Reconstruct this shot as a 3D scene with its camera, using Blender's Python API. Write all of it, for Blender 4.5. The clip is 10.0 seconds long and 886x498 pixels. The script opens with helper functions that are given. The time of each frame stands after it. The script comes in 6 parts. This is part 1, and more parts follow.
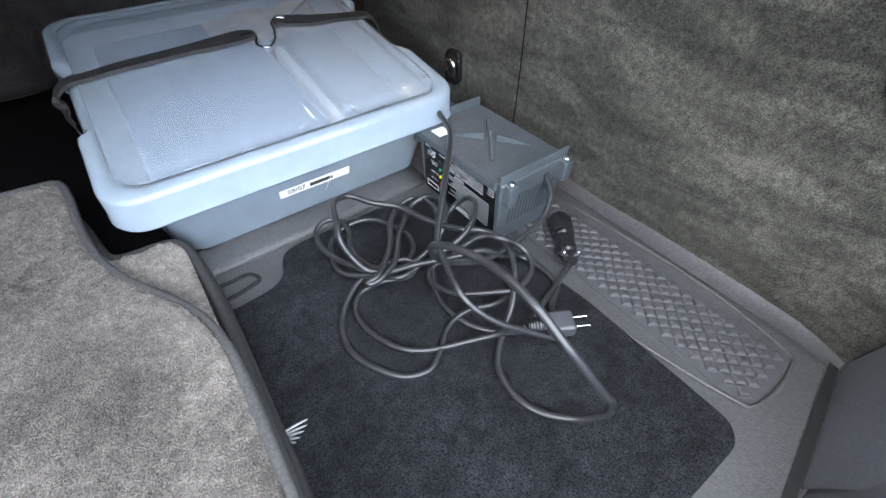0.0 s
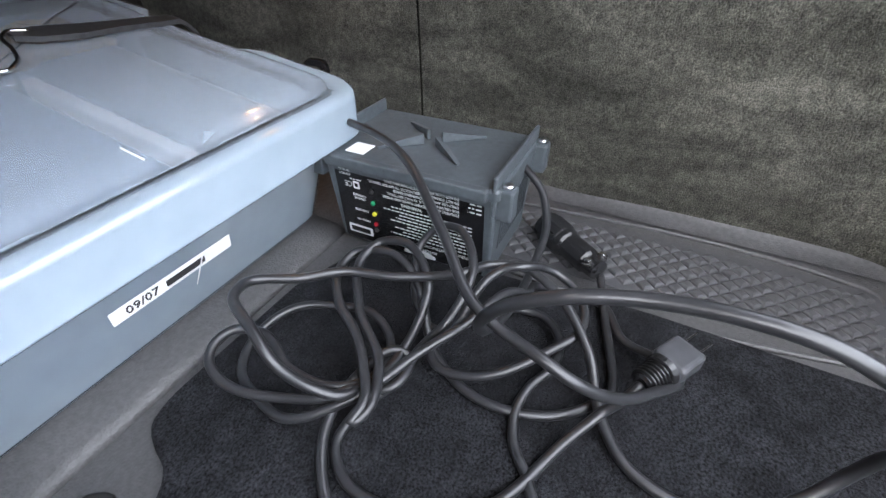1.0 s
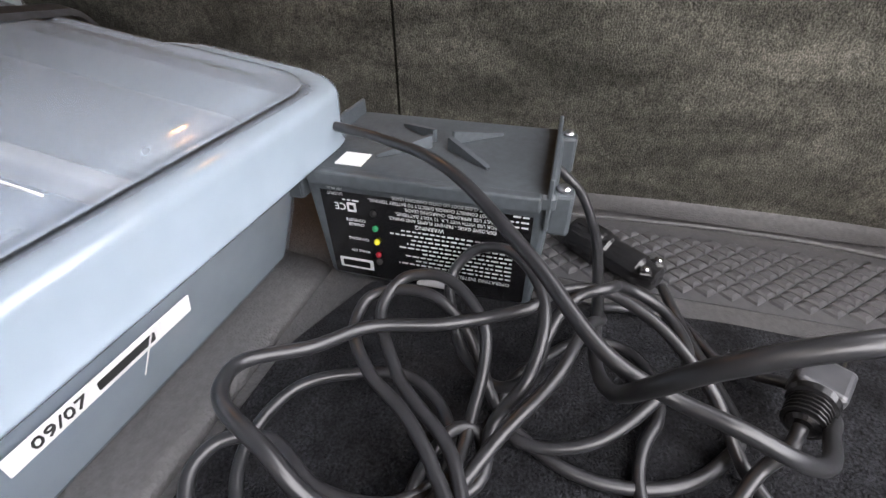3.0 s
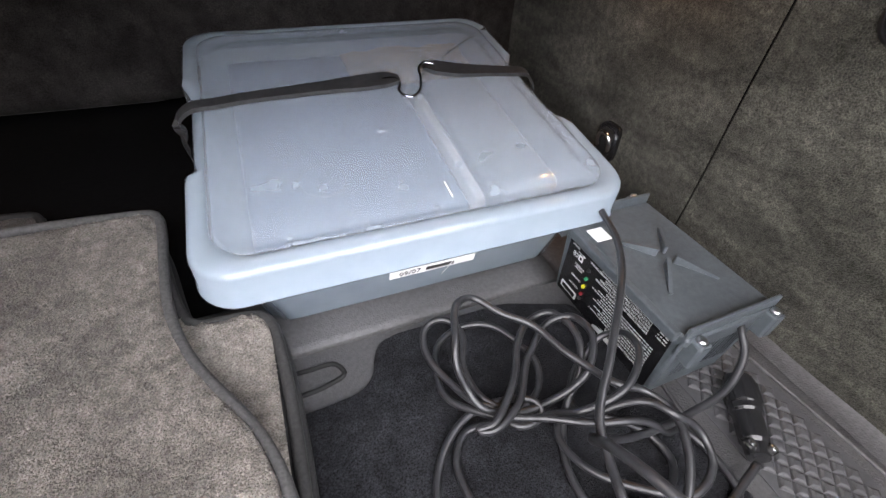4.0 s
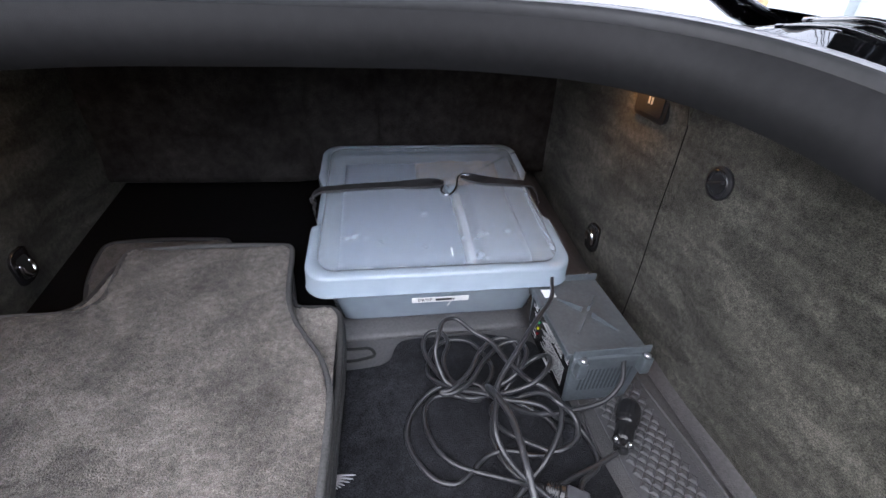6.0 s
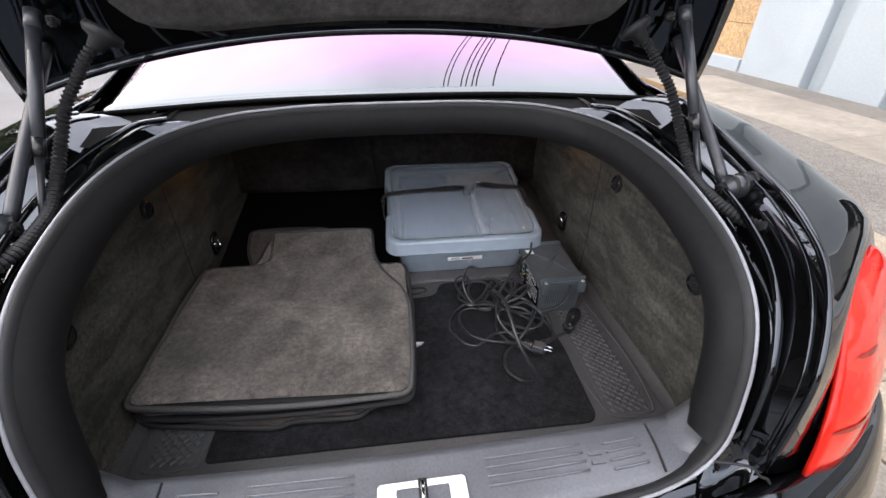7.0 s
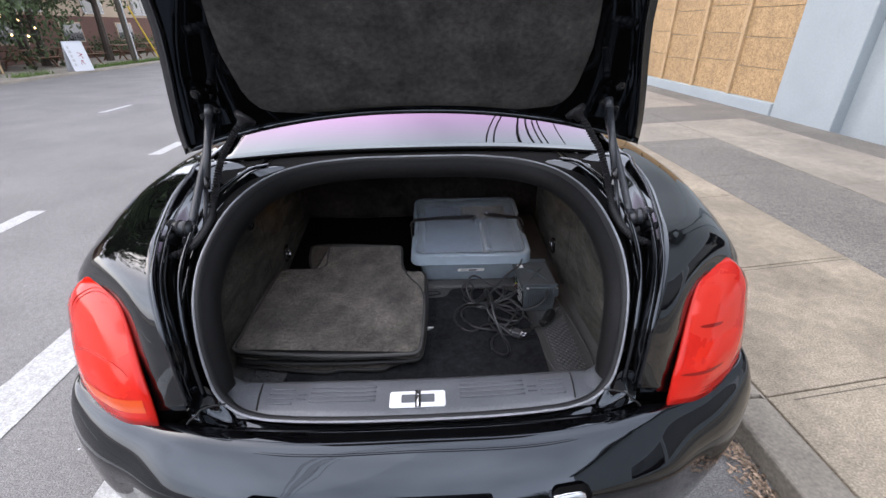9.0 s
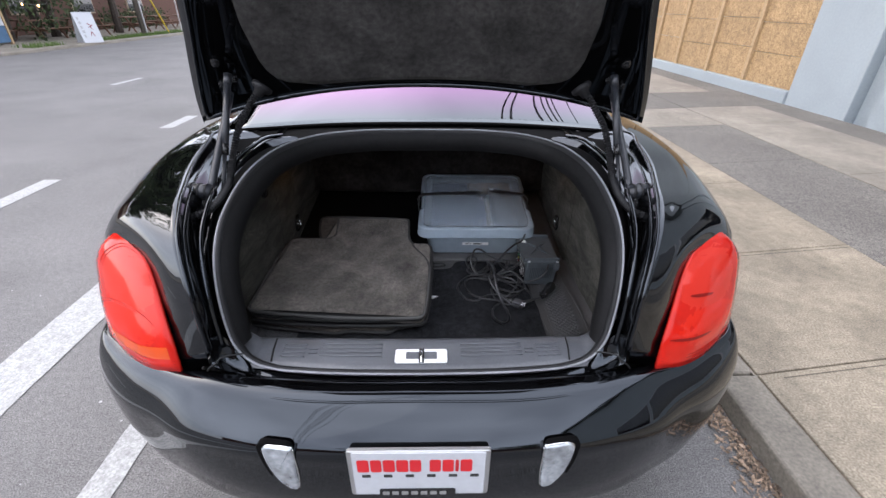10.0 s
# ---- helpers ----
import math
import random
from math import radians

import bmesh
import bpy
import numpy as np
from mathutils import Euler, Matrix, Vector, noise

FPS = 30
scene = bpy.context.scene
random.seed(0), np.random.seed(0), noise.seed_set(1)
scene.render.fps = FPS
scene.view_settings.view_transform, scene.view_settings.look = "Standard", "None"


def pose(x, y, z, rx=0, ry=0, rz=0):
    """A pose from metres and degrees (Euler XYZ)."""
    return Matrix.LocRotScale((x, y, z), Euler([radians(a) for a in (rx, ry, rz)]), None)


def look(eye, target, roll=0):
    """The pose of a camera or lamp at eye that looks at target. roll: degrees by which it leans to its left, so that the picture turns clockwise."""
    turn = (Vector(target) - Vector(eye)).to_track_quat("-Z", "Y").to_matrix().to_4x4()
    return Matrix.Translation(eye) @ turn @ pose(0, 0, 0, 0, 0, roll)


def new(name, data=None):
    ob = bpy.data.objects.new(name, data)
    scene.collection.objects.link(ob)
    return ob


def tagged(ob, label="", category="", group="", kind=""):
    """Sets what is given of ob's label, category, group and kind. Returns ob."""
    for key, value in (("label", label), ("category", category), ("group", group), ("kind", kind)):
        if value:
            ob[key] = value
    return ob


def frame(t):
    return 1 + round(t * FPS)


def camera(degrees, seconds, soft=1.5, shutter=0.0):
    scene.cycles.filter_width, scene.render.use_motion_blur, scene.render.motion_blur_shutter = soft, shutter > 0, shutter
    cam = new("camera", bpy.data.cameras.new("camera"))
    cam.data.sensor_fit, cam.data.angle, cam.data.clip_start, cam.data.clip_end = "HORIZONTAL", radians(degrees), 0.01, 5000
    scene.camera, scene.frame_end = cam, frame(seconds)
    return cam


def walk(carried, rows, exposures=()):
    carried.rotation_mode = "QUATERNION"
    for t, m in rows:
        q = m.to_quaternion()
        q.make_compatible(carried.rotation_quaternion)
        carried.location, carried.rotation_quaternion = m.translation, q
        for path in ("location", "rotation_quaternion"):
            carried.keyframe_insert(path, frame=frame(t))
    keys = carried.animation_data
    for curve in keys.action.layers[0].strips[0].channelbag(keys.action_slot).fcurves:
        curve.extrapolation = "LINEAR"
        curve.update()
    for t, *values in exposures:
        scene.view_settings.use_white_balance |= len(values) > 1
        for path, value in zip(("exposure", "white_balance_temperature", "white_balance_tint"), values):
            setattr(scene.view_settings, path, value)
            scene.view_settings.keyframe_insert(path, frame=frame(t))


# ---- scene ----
cam = camera(91.6, 10.0, soft=1.5)
PATH = [
    (0, (0.048, 0.228, 1.0), (0.885, 1.352, -0.427), -0.3),
    (0.5, (0.082, 0.282, 0.947), (1.133, 1.284, -0.428), 0.2),
    (1, (0.075, 0.446, 0.852), (1.45, 1.152, -0.417), -0.8),
    (1.5, (0.132, 0.545, 0.801), (1.659, 0.991, -0.412), -1.4),
    (2, (0.127, 0.564, 0.785), (1.687, 0.974, -0.397), -1.5),
    (2.2, (0.125, 0.562, 0.787), (1.688, 0.981, -0.388), -1.7),
    (3.3, (0.112, 0.544, 0.821), (1.591, 1.049, -0.427), 0.3),
    (3.5, (0.084, 0.501, 0.872), (1.321, 1.339, -0.457), 0.9),
    (3.7, (0.064, 0.451, 0.926), (1.021, 1.574, -0.424), 3.7),
    (4, (0.058, 0.421, 0.983), (0.689, 1.755, -0.367), 3.9),
    (4.2, (0.067, 0.409, 0.986), (0.578, 1.806, -0.351), 6.2),
    (4.5, (0.09, 0.397, 1.009), (0.52, 1.839, -0.309), 7.4),
    (5, (0.109, 0.386, 1.031), (0.501, 1.921, -0.19), 5.6),
    (5.5, (0.107, 0.316, 1.073), (0.454, 1.945, -0.034), 4.9),
    (6, (0.096, 0.119, 1.147), (0.39, 1.775, 0.066), 2.5),
    (6.2, (0.07, -0.002, 1.188), (0.354, 1.661, 0.114), 1.8),
    (7.3, (-0.029, -0.476, 1.406), (0.185, 1.216, 0.361), -0.2),
    (7.5, (-0.013, -0.53, 1.416), (0.184, 1.171, 0.382), -0.3),
    (8, (0.036, -0.672, 1.463), (0.172, 1.062, 0.476), -0.9),
    (8.5, (0.048, -0.748, 1.526), (0.148, 1.027, 0.61), -1.3),
    (9, (0.042, -0.801, 1.521), (0.101, 0.975, 0.602), -0.8),
    (9.5, (0.044, -0.85, 1.526), (0.088, 0.92, 0.595), -0.2),
    (10, (0.04, -0.874, 1.511), (0.072, 0.866, 0.524), 0.4),
]
EXPOSURES = [
    (0.0, 1.9, 6300, 7), (1.0, 1.7, 6550, 9), (2.0, 1.62, 6950, 12), (3.3, 1.64, 7250, 13), (4.0, 1.76, 7150, 13), (5.0, 1.88, 6800, 12), (5.5, 1.9, 6550, 11),
    (6.0, 1.34, 6520, 13), (6.2, 1.07, 6600, 13), (7.3, 0.46, 7050, 13), (7.7, 0.30, 6950, 13), (8.2, 0.08, 6750, 13), (10.0, -0.04, 6550, 12),
]
walk(cam, [(t, look(eye, target, roll)) for t, eye, target, roll in PATH], EXPOSURES)

# ---- daylight: a bright overcast sky and a soft sun ----
world = bpy.data.worlds.new("overcast_sky")
scene.world = world
world.use_nodes = True
wn, wl = world.node_tree.nodes, world.node_tree.links
wn.clear()
w_out = wn.new("ShaderNodeOutputWorld")
w_bg = wn.new("ShaderNodeBackground")
w_sky = wn.new("ShaderNodeTexSky")
w_sky.sky_type, w_sky.sun_disc = "NISHITA", False
w_sky.sun_elevation, w_sky.sun_rotation = radians(46), radians(-64)
w_sky.air_density, w_sky.dust_density, w_sky.ozone_density = 1.0, 3.0, 1.5
w_cloud = wn.new("ShaderNodeTexNoise")
w_cloud.inputs["Scale"].default_value, w_cloud.inputs["Detail"].default_value = 2.2, 5.0
w_ramp = wn.new("ShaderNodeMapRange")
w_ramp.inputs["From Min"].default_value, w_ramp.inputs["From Max"].default_value = 0.3, 0.7
w_ramp.inputs["To Min"].default_value, w_ramp.inputs["To Max"].default_value = 5.0, 9.5
w_coord = wn.new("ShaderNodeTexCoord")
w_tint = wn.new("ShaderNodeMix")
w_tint.data_type, w_tint.blend_type = "RGBA", "MULTIPLY"
w_tint.inputs["Factor"].default_value = 1.0
w_tint.inputs["A"].default_value = (0.945, 0.97, 1.055, 1)
w_mix = wn.new("ShaderNodeMix")
w_mix.data_type = "RGBA"
w_mix.inputs["Factor"].default_value = 0.64
wl.new(w_coord.outputs["Generated"], w_cloud.inputs["Vector"])
wl.new(w_cloud.outputs["Fac"], w_ramp.inputs["Value"])
wl.new(w_ramp.outputs["Result"], w_tint.inputs["B"])
wl.new(w_sky.outputs["Color"], w_mix.inputs["A"])
wl.new(w_tint.outputs["Result"], w_mix.inputs["B"])
wl.new(w_mix.outputs["Result"], w_bg.inputs["Color"])
w_bg.inputs["Strength"].default_value = 0.56
wl.new(w_bg.outputs["Background"], w_out.inputs["Surface"])
sun = new("sun", bpy.data.lights.new("sun", "SUN"))
sun.data.energy, sun.data.angle, sun.data.color = 0.55, radians(75), (1.0, 0.96, 0.9)
sun.matrix_world = look((-14, -7, 16), (0, 0, 0))

# ---- materials ----
def material(name, base, rough=0.6, metal=0.0, spec=0.5, coat=0.0, sheen=0.0, alpha=1.0, transmission=0.0,
             grain=None, blotch=None, bump=None, island=0.0, rand=0.0, rough_var=0.0, mid=None, nap=None):
    """nap: (scales, dark, light) of brushed streaks; grain, blotch: (scale, dark factor, light factor) of fine and broad variation; bump: list of (kind, scale, strength, distance)."""
    m = bpy.data.materials.new(name)
    m.use_nodes = True
    nt = m.node_tree
    b = nt.nodes["Principled BSDF"]
    b.inputs["Roughness"].default_value, b.inputs["Metallic"].default_value = rough, metal
    b.inputs["Specular IOR Level"].default_value, b.inputs["Coat Weight"].default_value = spec, coat
    b.inputs["Coat Roughness"].default_value, b.inputs["Coat IOR"].default_value = 0.02, 1.5
    b.inputs["Sheen Weight"].default_value, b.inputs["Alpha"].default_value = sheen, alpha
    b.inputs["Transmission Weight"].default_value = transmission
    co = nt.nodes.new("ShaderNodeTexCoord").outputs["Object"]
    rgb = nt.nodes.new("ShaderNodeRGB")
    rgb.outputs[0].default_value = (*base, 1)
    out = rgb.outputs[0]

    def times(col, fac_socket, lo, hi, vmin=0.3, vmax=0.7):
        r = nt.nodes.new("ShaderNodeMapRange")
        r.inputs["From Min"].default_value, r.inputs["From Max"].default_value = vmin, vmax
        r.inputs["To Min"].default_value, r.inputs["To Max"].default_value = lo, hi
        nt.links.new(fac_socket, r.inputs["Value"])
        x = nt.nodes.new("ShaderNodeMix")
        x.data_type, x.blend_type = "RGBA", "MULTIPLY"
        x.inputs["Factor"].default_value = 1.0
        nt.links.new(col, x.inputs["A"])
        nt.links.new(r.outputs["Result"], x.inputs["B"])
        return x.outputs["Result"]

    def noise_node(scale, detail=4.0, distort=0.0):
        n = nt.nodes.new("ShaderNodeTexNoise")
        n.inputs["Scale"].default_value, n.inputs["Detail"].default_value = scale, detail
        n.inputs["Distortion"].default_value = distort
        nt.links.new(co, n.inputs["Vector"])
        return n.outputs["Fac"]

    for some, det in ((grain, 3.0), (mid, 4.0), (blotch, 5.0)):
        if some:
            out = times(out, noise_node(some[0], det, 0.4 if some is blotch else 0.0), some[1], some[2])
    if nap:
        mp = nt.nodes.new("ShaderNodeMapping")
        mp.inputs["Scale"].default_value = nap[0]
        nt.links.new(co, mp.inputs["Vector"])
        n = nt.nodes.new("ShaderNodeTexNoise")
        n.inputs["Scale"].default_value, n.inputs["Detail"].default_value, n.inputs["Distortion"].default_value = 1.0, 6.0, 0.6
        nt.links.new(mp.outputs["Vector"], n.inputs["Vector"])
        out = times(out, n.outputs["Fac"], nap[1], nap[2], 0.38, 0.62)
    if rand:
        out = times(out, nt.nodes.new("ShaderNodeObjectInfo").outputs["Random"], 1 - rand, 1 + rand, 0, 1)
    if island:
        out = times(out, nt.nodes.new("ShaderNodeNewGeometry").outputs["Random Per Island"], 1 - island, 1 + island, 0, 1)
    nt.links.new(out, b.inputs["Base Color"])
    if rough_var:
        r = nt.nodes.new("ShaderNodeMapRange")
        r.inputs["To Min"].default_value, r.inputs["To Max"].default_value = max(rough - rough_var, 0.02), min(rough + rough_var, 1)
        nt.links.new(noise_node(9.0), r.inputs["Value"])
        nt.links.new(r.outputs["Result"], b.inputs["Roughness"])
    last = None
    for kind, scale, strength, dist in bump or ():
        if kind == "noise":
            h = noise_node(scale, 3.0)
        else:
            v = nt.nodes.new("ShaderNodeTexVoronoi")
            v.inputs["Scale"].default_value = scale
            nt.links.new(co, v.inputs["Vector"])
            h = v.outputs["Distance"]
        bp = nt.nodes.new("ShaderNodeBump")
        bp.inputs["Strength"].default_value, bp.inputs["Distance"].default_value = strength, dist
        nt.links.new(h, bp.inputs["Height"])
        if last:
            nt.links.new(last, bp.inputs["Normal"])
        last = bp.outputs["Normal"]
    if last:
        nt.links.new(last, b.inputs["Normal"])
    return m


def milky(name, base, cloud, rough):
    """Thin cloudy plastic: part clear, part milky, under one glossy skin."""
    m = bpy.data.materials.new(name)
    m.use_nodes = True
    nt = m.node_tree
    nt.nodes.clear()
    n = {k: nt.nodes.new("ShaderNode" + k) for k in ("OutputMaterial", "BsdfTransparent", "BsdfDiffuse", "BsdfTranslucent", "BsdfGlossy", "LayerWeight", "TexCoord", "TexNoise", "MapRange")}
    haze, body, skin = (nt.nodes.new("ShaderNodeMixShader") for _ in range(3))
    for k in ("BsdfDiffuse", "BsdfTranslucent"):
        n[k].inputs["Color"].default_value = (*base, 1)
    n["BsdfGlossy"].inputs["Roughness"].default_value = rough
    edge, gloss = (nt.nodes.new("ShaderNodeMath") for _ in range(2))
    edge.operation, gloss.operation = "POWER", "MULTIPLY_ADD"
    n["LayerWeight"].inputs["Blend"].default_value, edge.inputs[1].default_value = 0.5, 4.5
    gloss.inputs[1].default_value, gloss.inputs[2].default_value = 0.85, 0.05
    n["TexNoise"].inputs["Scale"].default_value = 26
    n["MapRange"].inputs["To Min"].default_value, n["MapRange"].inputs["To Max"].default_value = cloud * 0.86, cloud * 1.14
    haze.inputs[0].default_value = 0.35
    nt.links.new(n["TexCoord"].outputs["Object"], n["TexNoise"].inputs["Vector"])
    nt.links.new(n["TexNoise"].outputs["Fac"], n["MapRange"].inputs["Value"])
    nt.links.new(n["MapRange"].outputs["Result"], body.inputs[0])
    nt.links.new(n["LayerWeight"].outputs["Facing"], edge.inputs[0])
    nt.links.new(edge.outputs[0], gloss.inputs[0])
    nt.links.new(gloss.outputs[0], skin.inputs[0])
    for mix, a, b in ((haze, n["BsdfDiffuse"], n["BsdfTranslucent"]), (body, n["BsdfTransparent"], haze), (skin, body, n["BsdfGlossy"])):
        nt.links.new(a.outputs[0], mix.inputs[1])
        nt.links.new(b.outputs[0], mix.inputs[2])
    nt.links.new(skin.outputs[0], n["OutputMaterial"].inputs["Surface"])
    return m


def glow(name, color, strength):
    m = bpy.data.materials.new(name)
    m.use_nodes = True
    b = m.node_tree.nodes["Principled BSDF"]
    b.inputs["Base Color"].default_value = (*color, 1)
    b.inputs["Emission Color"].default_value, b.inputs["Emission Strength"].default_value = (*color, 1), strength
    return m


PAINT = material("black_car_paint", (0.0015, 0.0015, 0.0018), 0.02)
PAINT_IN = material("black_inner_paint", (0.002, 0.002, 0.0022), 0.02)
for painted in (PAINT, PAINT_IN):
    gloss_coat = painted.node_tree.nodes["Principled BSDF"].inputs
    gloss_coat["IOR"].default_value, gloss_coat["Specular Tint"].default_value = 1.62, (0.80, 0.89, 1.0, 1)
GLOSS_BLACK = material("gloss_black_plastic", (0.012, 0.012, 0.013), 0.25, grain=(60, 0.8, 1.2), rough_var=0.08)
MATT_BLACK = material("matt_black_plastic", (0.014, 0.014, 0.0155), 0.55, spec=0.25, grain=(80, 0.8, 1.2), bump=[("noise", 900, 0.3, 0.0004)])
# pale version of the seal rubber, for the highlight painted along its edge
SEAL_HIGHLIGHT = material("seal_edge_highlight", (0.20, 0.206, 0.225), 0.36, grain=(90, 0.88, 1.12), blotch=(9, 0.8, 1.2))
SEAL = material("grey_rubber_seal", (0.0125, 0.0129, 0.0142), 0.6, spec=0.32, grain=(90, 0.85, 1.15), blotch=(7, 0.8, 1.2), rough_var=0.1)
FELT = material("suede_boot_lining", (0.057, 0.0548, 0.0455), 1.0, spec=0.1, sheen=0.05, grain=(560, 0.42, 1.6), mid=(110, 0.66, 1.32), blotch=(7, 0.70, 1.26), nap=((7, 6, 24), 0.6, 1.26),
                bump=[("noise", 560, 0.8, 0.004), ("noise", 25, 0.3, 0.006)])
FELT_DARK = material("dark_suede_lid_lining", (0.046, 0.044, 0.043), 1.0, spec=0.1, sheen=0.08, grain=(600, 0.4, 1.6), mid=(60, 0.7, 1.3), blotch=(9, 0.6, 1.4),
                     bump=[("noise", 650, 0.6, 0.002)])
SEAT_HEM = material("seat_hem", (0.03, 0.028, 0.027), 0.7, grain=(300, 0.8, 1.2))
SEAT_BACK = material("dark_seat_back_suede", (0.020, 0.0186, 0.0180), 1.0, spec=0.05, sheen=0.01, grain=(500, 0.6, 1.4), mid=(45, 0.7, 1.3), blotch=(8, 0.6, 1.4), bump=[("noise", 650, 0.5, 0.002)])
CARPET = material("black_boot_carpet", (0.0145, 0.0150, 0.0170), 1.0, spec=0.08, sheen=0.01, grain=(520, 0.2, 2.1), mid=(70, 0.65, 1.35), blotch=(14, 0.68, 1.3),
                  bump=[("noise", 800, 0.9, 0.003), ("voronoi", 500, 0.5, 0.002)])
PILE = material("taupe_plush_pile", (0.178, 0.160, 0.141), 1.0, spec=0.05, sheen=0.12, grain=(600, 0.5, 1.5), mid=(95, 0.7, 1.28), blotch=(8, 0.68, 1.26), nap=((11, 9, 8), 0.74, 1.2),
                bump=[("noise", 520, 0.9, 0.005), ("noise", 60, 0.5, 0.008)])
# darker copy of the pile: shade on the bottom mat put into its colour
PILE_SHADE = material("shaded_taupe_pile", (0.078, 0.068, 0.060), 1.0, spec=0.05, sheen=0.08, grain=(650, 0.5, 1.5), mid=(55, 0.72, 1.25), bump=[("noise", 520, 1.0, 0.004)])
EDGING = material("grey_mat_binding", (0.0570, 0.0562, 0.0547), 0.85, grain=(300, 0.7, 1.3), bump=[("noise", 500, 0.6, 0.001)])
# darker copies of the binding, holding the shade on the lower mats
EDGING_SHADE = material("shaded_mat_binding", (0.024, 0.0235, 0.023), 0.85, grain=(300, 0.7, 1.3), bump=[("noise", 500, 0.6, 0.001)])
EDGING_DEEP_SHADE = material("deep_shade_mat_binding", (0.018, 0.018, 0.0185), 0.8, grain=(300, 0.7, 1.3), bump=[("noise", 500, 0.6, 0.001)])
MAT_BACK = material("black_mat_backing", (0.0091, 0.0091, 0.0099), 0.8, grain=(200, 0.7, 1.3))
VINYL = material("grained_grey_vinyl", (0.058, 0.057, 0.058), 0.55, grain=(200, 0.8, 1.2), blotch=(6, 0.85, 1.15),
                 bump=[("voronoi", 420, 0.4, 0.0012)])
SILL = material("grey_sill_plastic", (0.090, 0.095, 0.106), 0.33, grain=(220, 0.85, 1.15), blotch=(6, 0.85, 1.12), bump=[("voronoi", 700, 0.15, 0.0006)], rough_var=0.06)
RUBBER_PAD = material("quilted_rubber", (0.0570, 0.0570, 0.0600), 0.5, grain=(150, 0.85, 1.15), bump=[("noise", 600, 0.25, 0.0006)])
SEAM = material("felt_seam", (0.016, 0.0152, 0.0135), 1.0, spec=0.05, grain=(300, 0.7, 1.3))
TRIM_DARK = material("satin_black_trim", (0.0075, 0.0075, 0.008), 0.6, spec=0.16, grain=(80, 0.8, 1.2), bump=[("noise", 900, 0.3, 0.0004)])
TRIM_SHADE_BLACK = material("dull_black_trim_and_shade", (0.0032, 0.0032, 0.0034), 0.85, spec=0.06, grain=(120, 0.8, 1.2))
GROOVE = material("black_groove", (0.006, 0.006, 0.006), 0.8)
CHROME = material("bright_chrome", (0.75, 0.75, 0.76), 0.12, metal=1.0, rough_var=0.05)
SILVER = material("bright_silver_trim", (0.82, 0.83, 0.85), 0.3, metal=0.25, grain=(150, 0.95, 1.04))
STEEL = material("brushed_steel", (0.62, 0.62, 0.64), 0.3, metal=1.0, grain=(200, 0.9, 1.1), rough_var=0.08)
PP = milky("milky_polypropylene", (0.58, 0.685, 0.77), 0.62, 0.20)
PP_LID = milky("milky_lid_polypropylene", (0.56, 0.645, 0.73), 0.34, 0.09)
PP_RIM = milky("milky_rim_polypropylene", (0.54, 0.635, 0.72), 0.44, 0.11)
PAPER = material("white_paper", (0.78, 0.78, 0.76), 0.7, grain=(200, 0.95, 1.03))
INK = material("black_ink", (0.02, 0.02, 0.02), 0.6)
CASE = material("slate_charger_plastic", (0.058, 0.068, 0.0755), 0.5, grain=(160, 0.85, 1.15), blotch=(14, 0.8, 1.2), bump=[("noise", 700, 0.3, 0.0006)])
CASE_DARK = material("dark_slate_plastic", (0.022, 0.026, 0.030), 0.6, grain=(160, 0.85, 1.15))
PANEL = material("gloss_black_label", (0.008, 0.008, 0.009), 0.2)
PRINT = material("white_print", (0.55, 0.55, 0.55), 0.5)
CORD = material("dark_pvc_cord", (0.021, 0.0213, 0.0232), 0.31, grain=(120, 0.8, 1.25), rough_var=0.08)
STRAP = material("worn_black_rubber", (0.026, 0.026, 0.027), 0.45, grain=(140, 0.7, 1.3), blotch=(30, 0.7, 1.3))
CORD_BLACK = material("black_rubber_cord", (0.0085, 0.0085, 0.009), 0.3, grain=(120, 0.8, 1.2))
PLUG_GREY = material("clear_grey_plug", (0.05, 0.051, 0.056), 0.3, grain=(80, 0.8, 1.2))
LENS_RED = material("red_lamp_lens", (0.49, 0.013, 0.007), 0.10, spec=0.2, coat=0.14, grain=(40, 0.95, 1.05), blotch=(9, 0.9, 1.08))
LENS_DEEP = material("deep_red_lens", (0.25, 0.0075, 0.005), 0.14, spec=0.3, coat=0.3)
LENS_RING = material("ribbed_red_lens", (0.36, 0.011, 0.007), 0.14, spec=0.2)
LENS_BRIGHT = material("bright_red_lens", (0.55, 0.018, 0.008), 0.08, spec=0.2, coat=0.14)
# darker red for the reflections painted onto the lens
LENS_REFLECTION = material("reflection_red_lens", (0.20, 0.008, 0.006), 0.12, spec=0.2, coat=0.14)
STRUT = material("satin_black_strut", (0.020, 0.022, 0.027), 0.35, spec=0.5, grain=(90, 0.85, 1.15), rough_var=0.08)
LENS_PALE = material("pale_red_lens", (0.53, 0.026, 0.015), 0.12, spec=0.2, coat=0.14)
LENS_AMBER = material("amber_red_lens", (0.5700, 0.0646, 0.0091), 0.12, spec=0.3, coat=0.35)
LENS_CLEAR = material("clear_lamp_lens", (0.50, 0.54, 0.58), 0.14, metal=0.55, coat=1.0, grain=(60, 0.7, 1.15), blotch=(22, 0.6, 1.2))
PLATE_WHITE = material("white_plate", (0.4560, 0.4712, 0.5016), 0.35, grain=(60, 0.96, 1.03))
FAINT = material("faded_ink", (0.33, 0.33, 0.34), 0.6)
RED_INK = material("red_print", (0.5700, 0.0152, 0.0228), 0.4)
PLATE_FRAME = material("satin_plate_frame", (0.42, 0.42, 0.42), 0.3, metal=0.7)
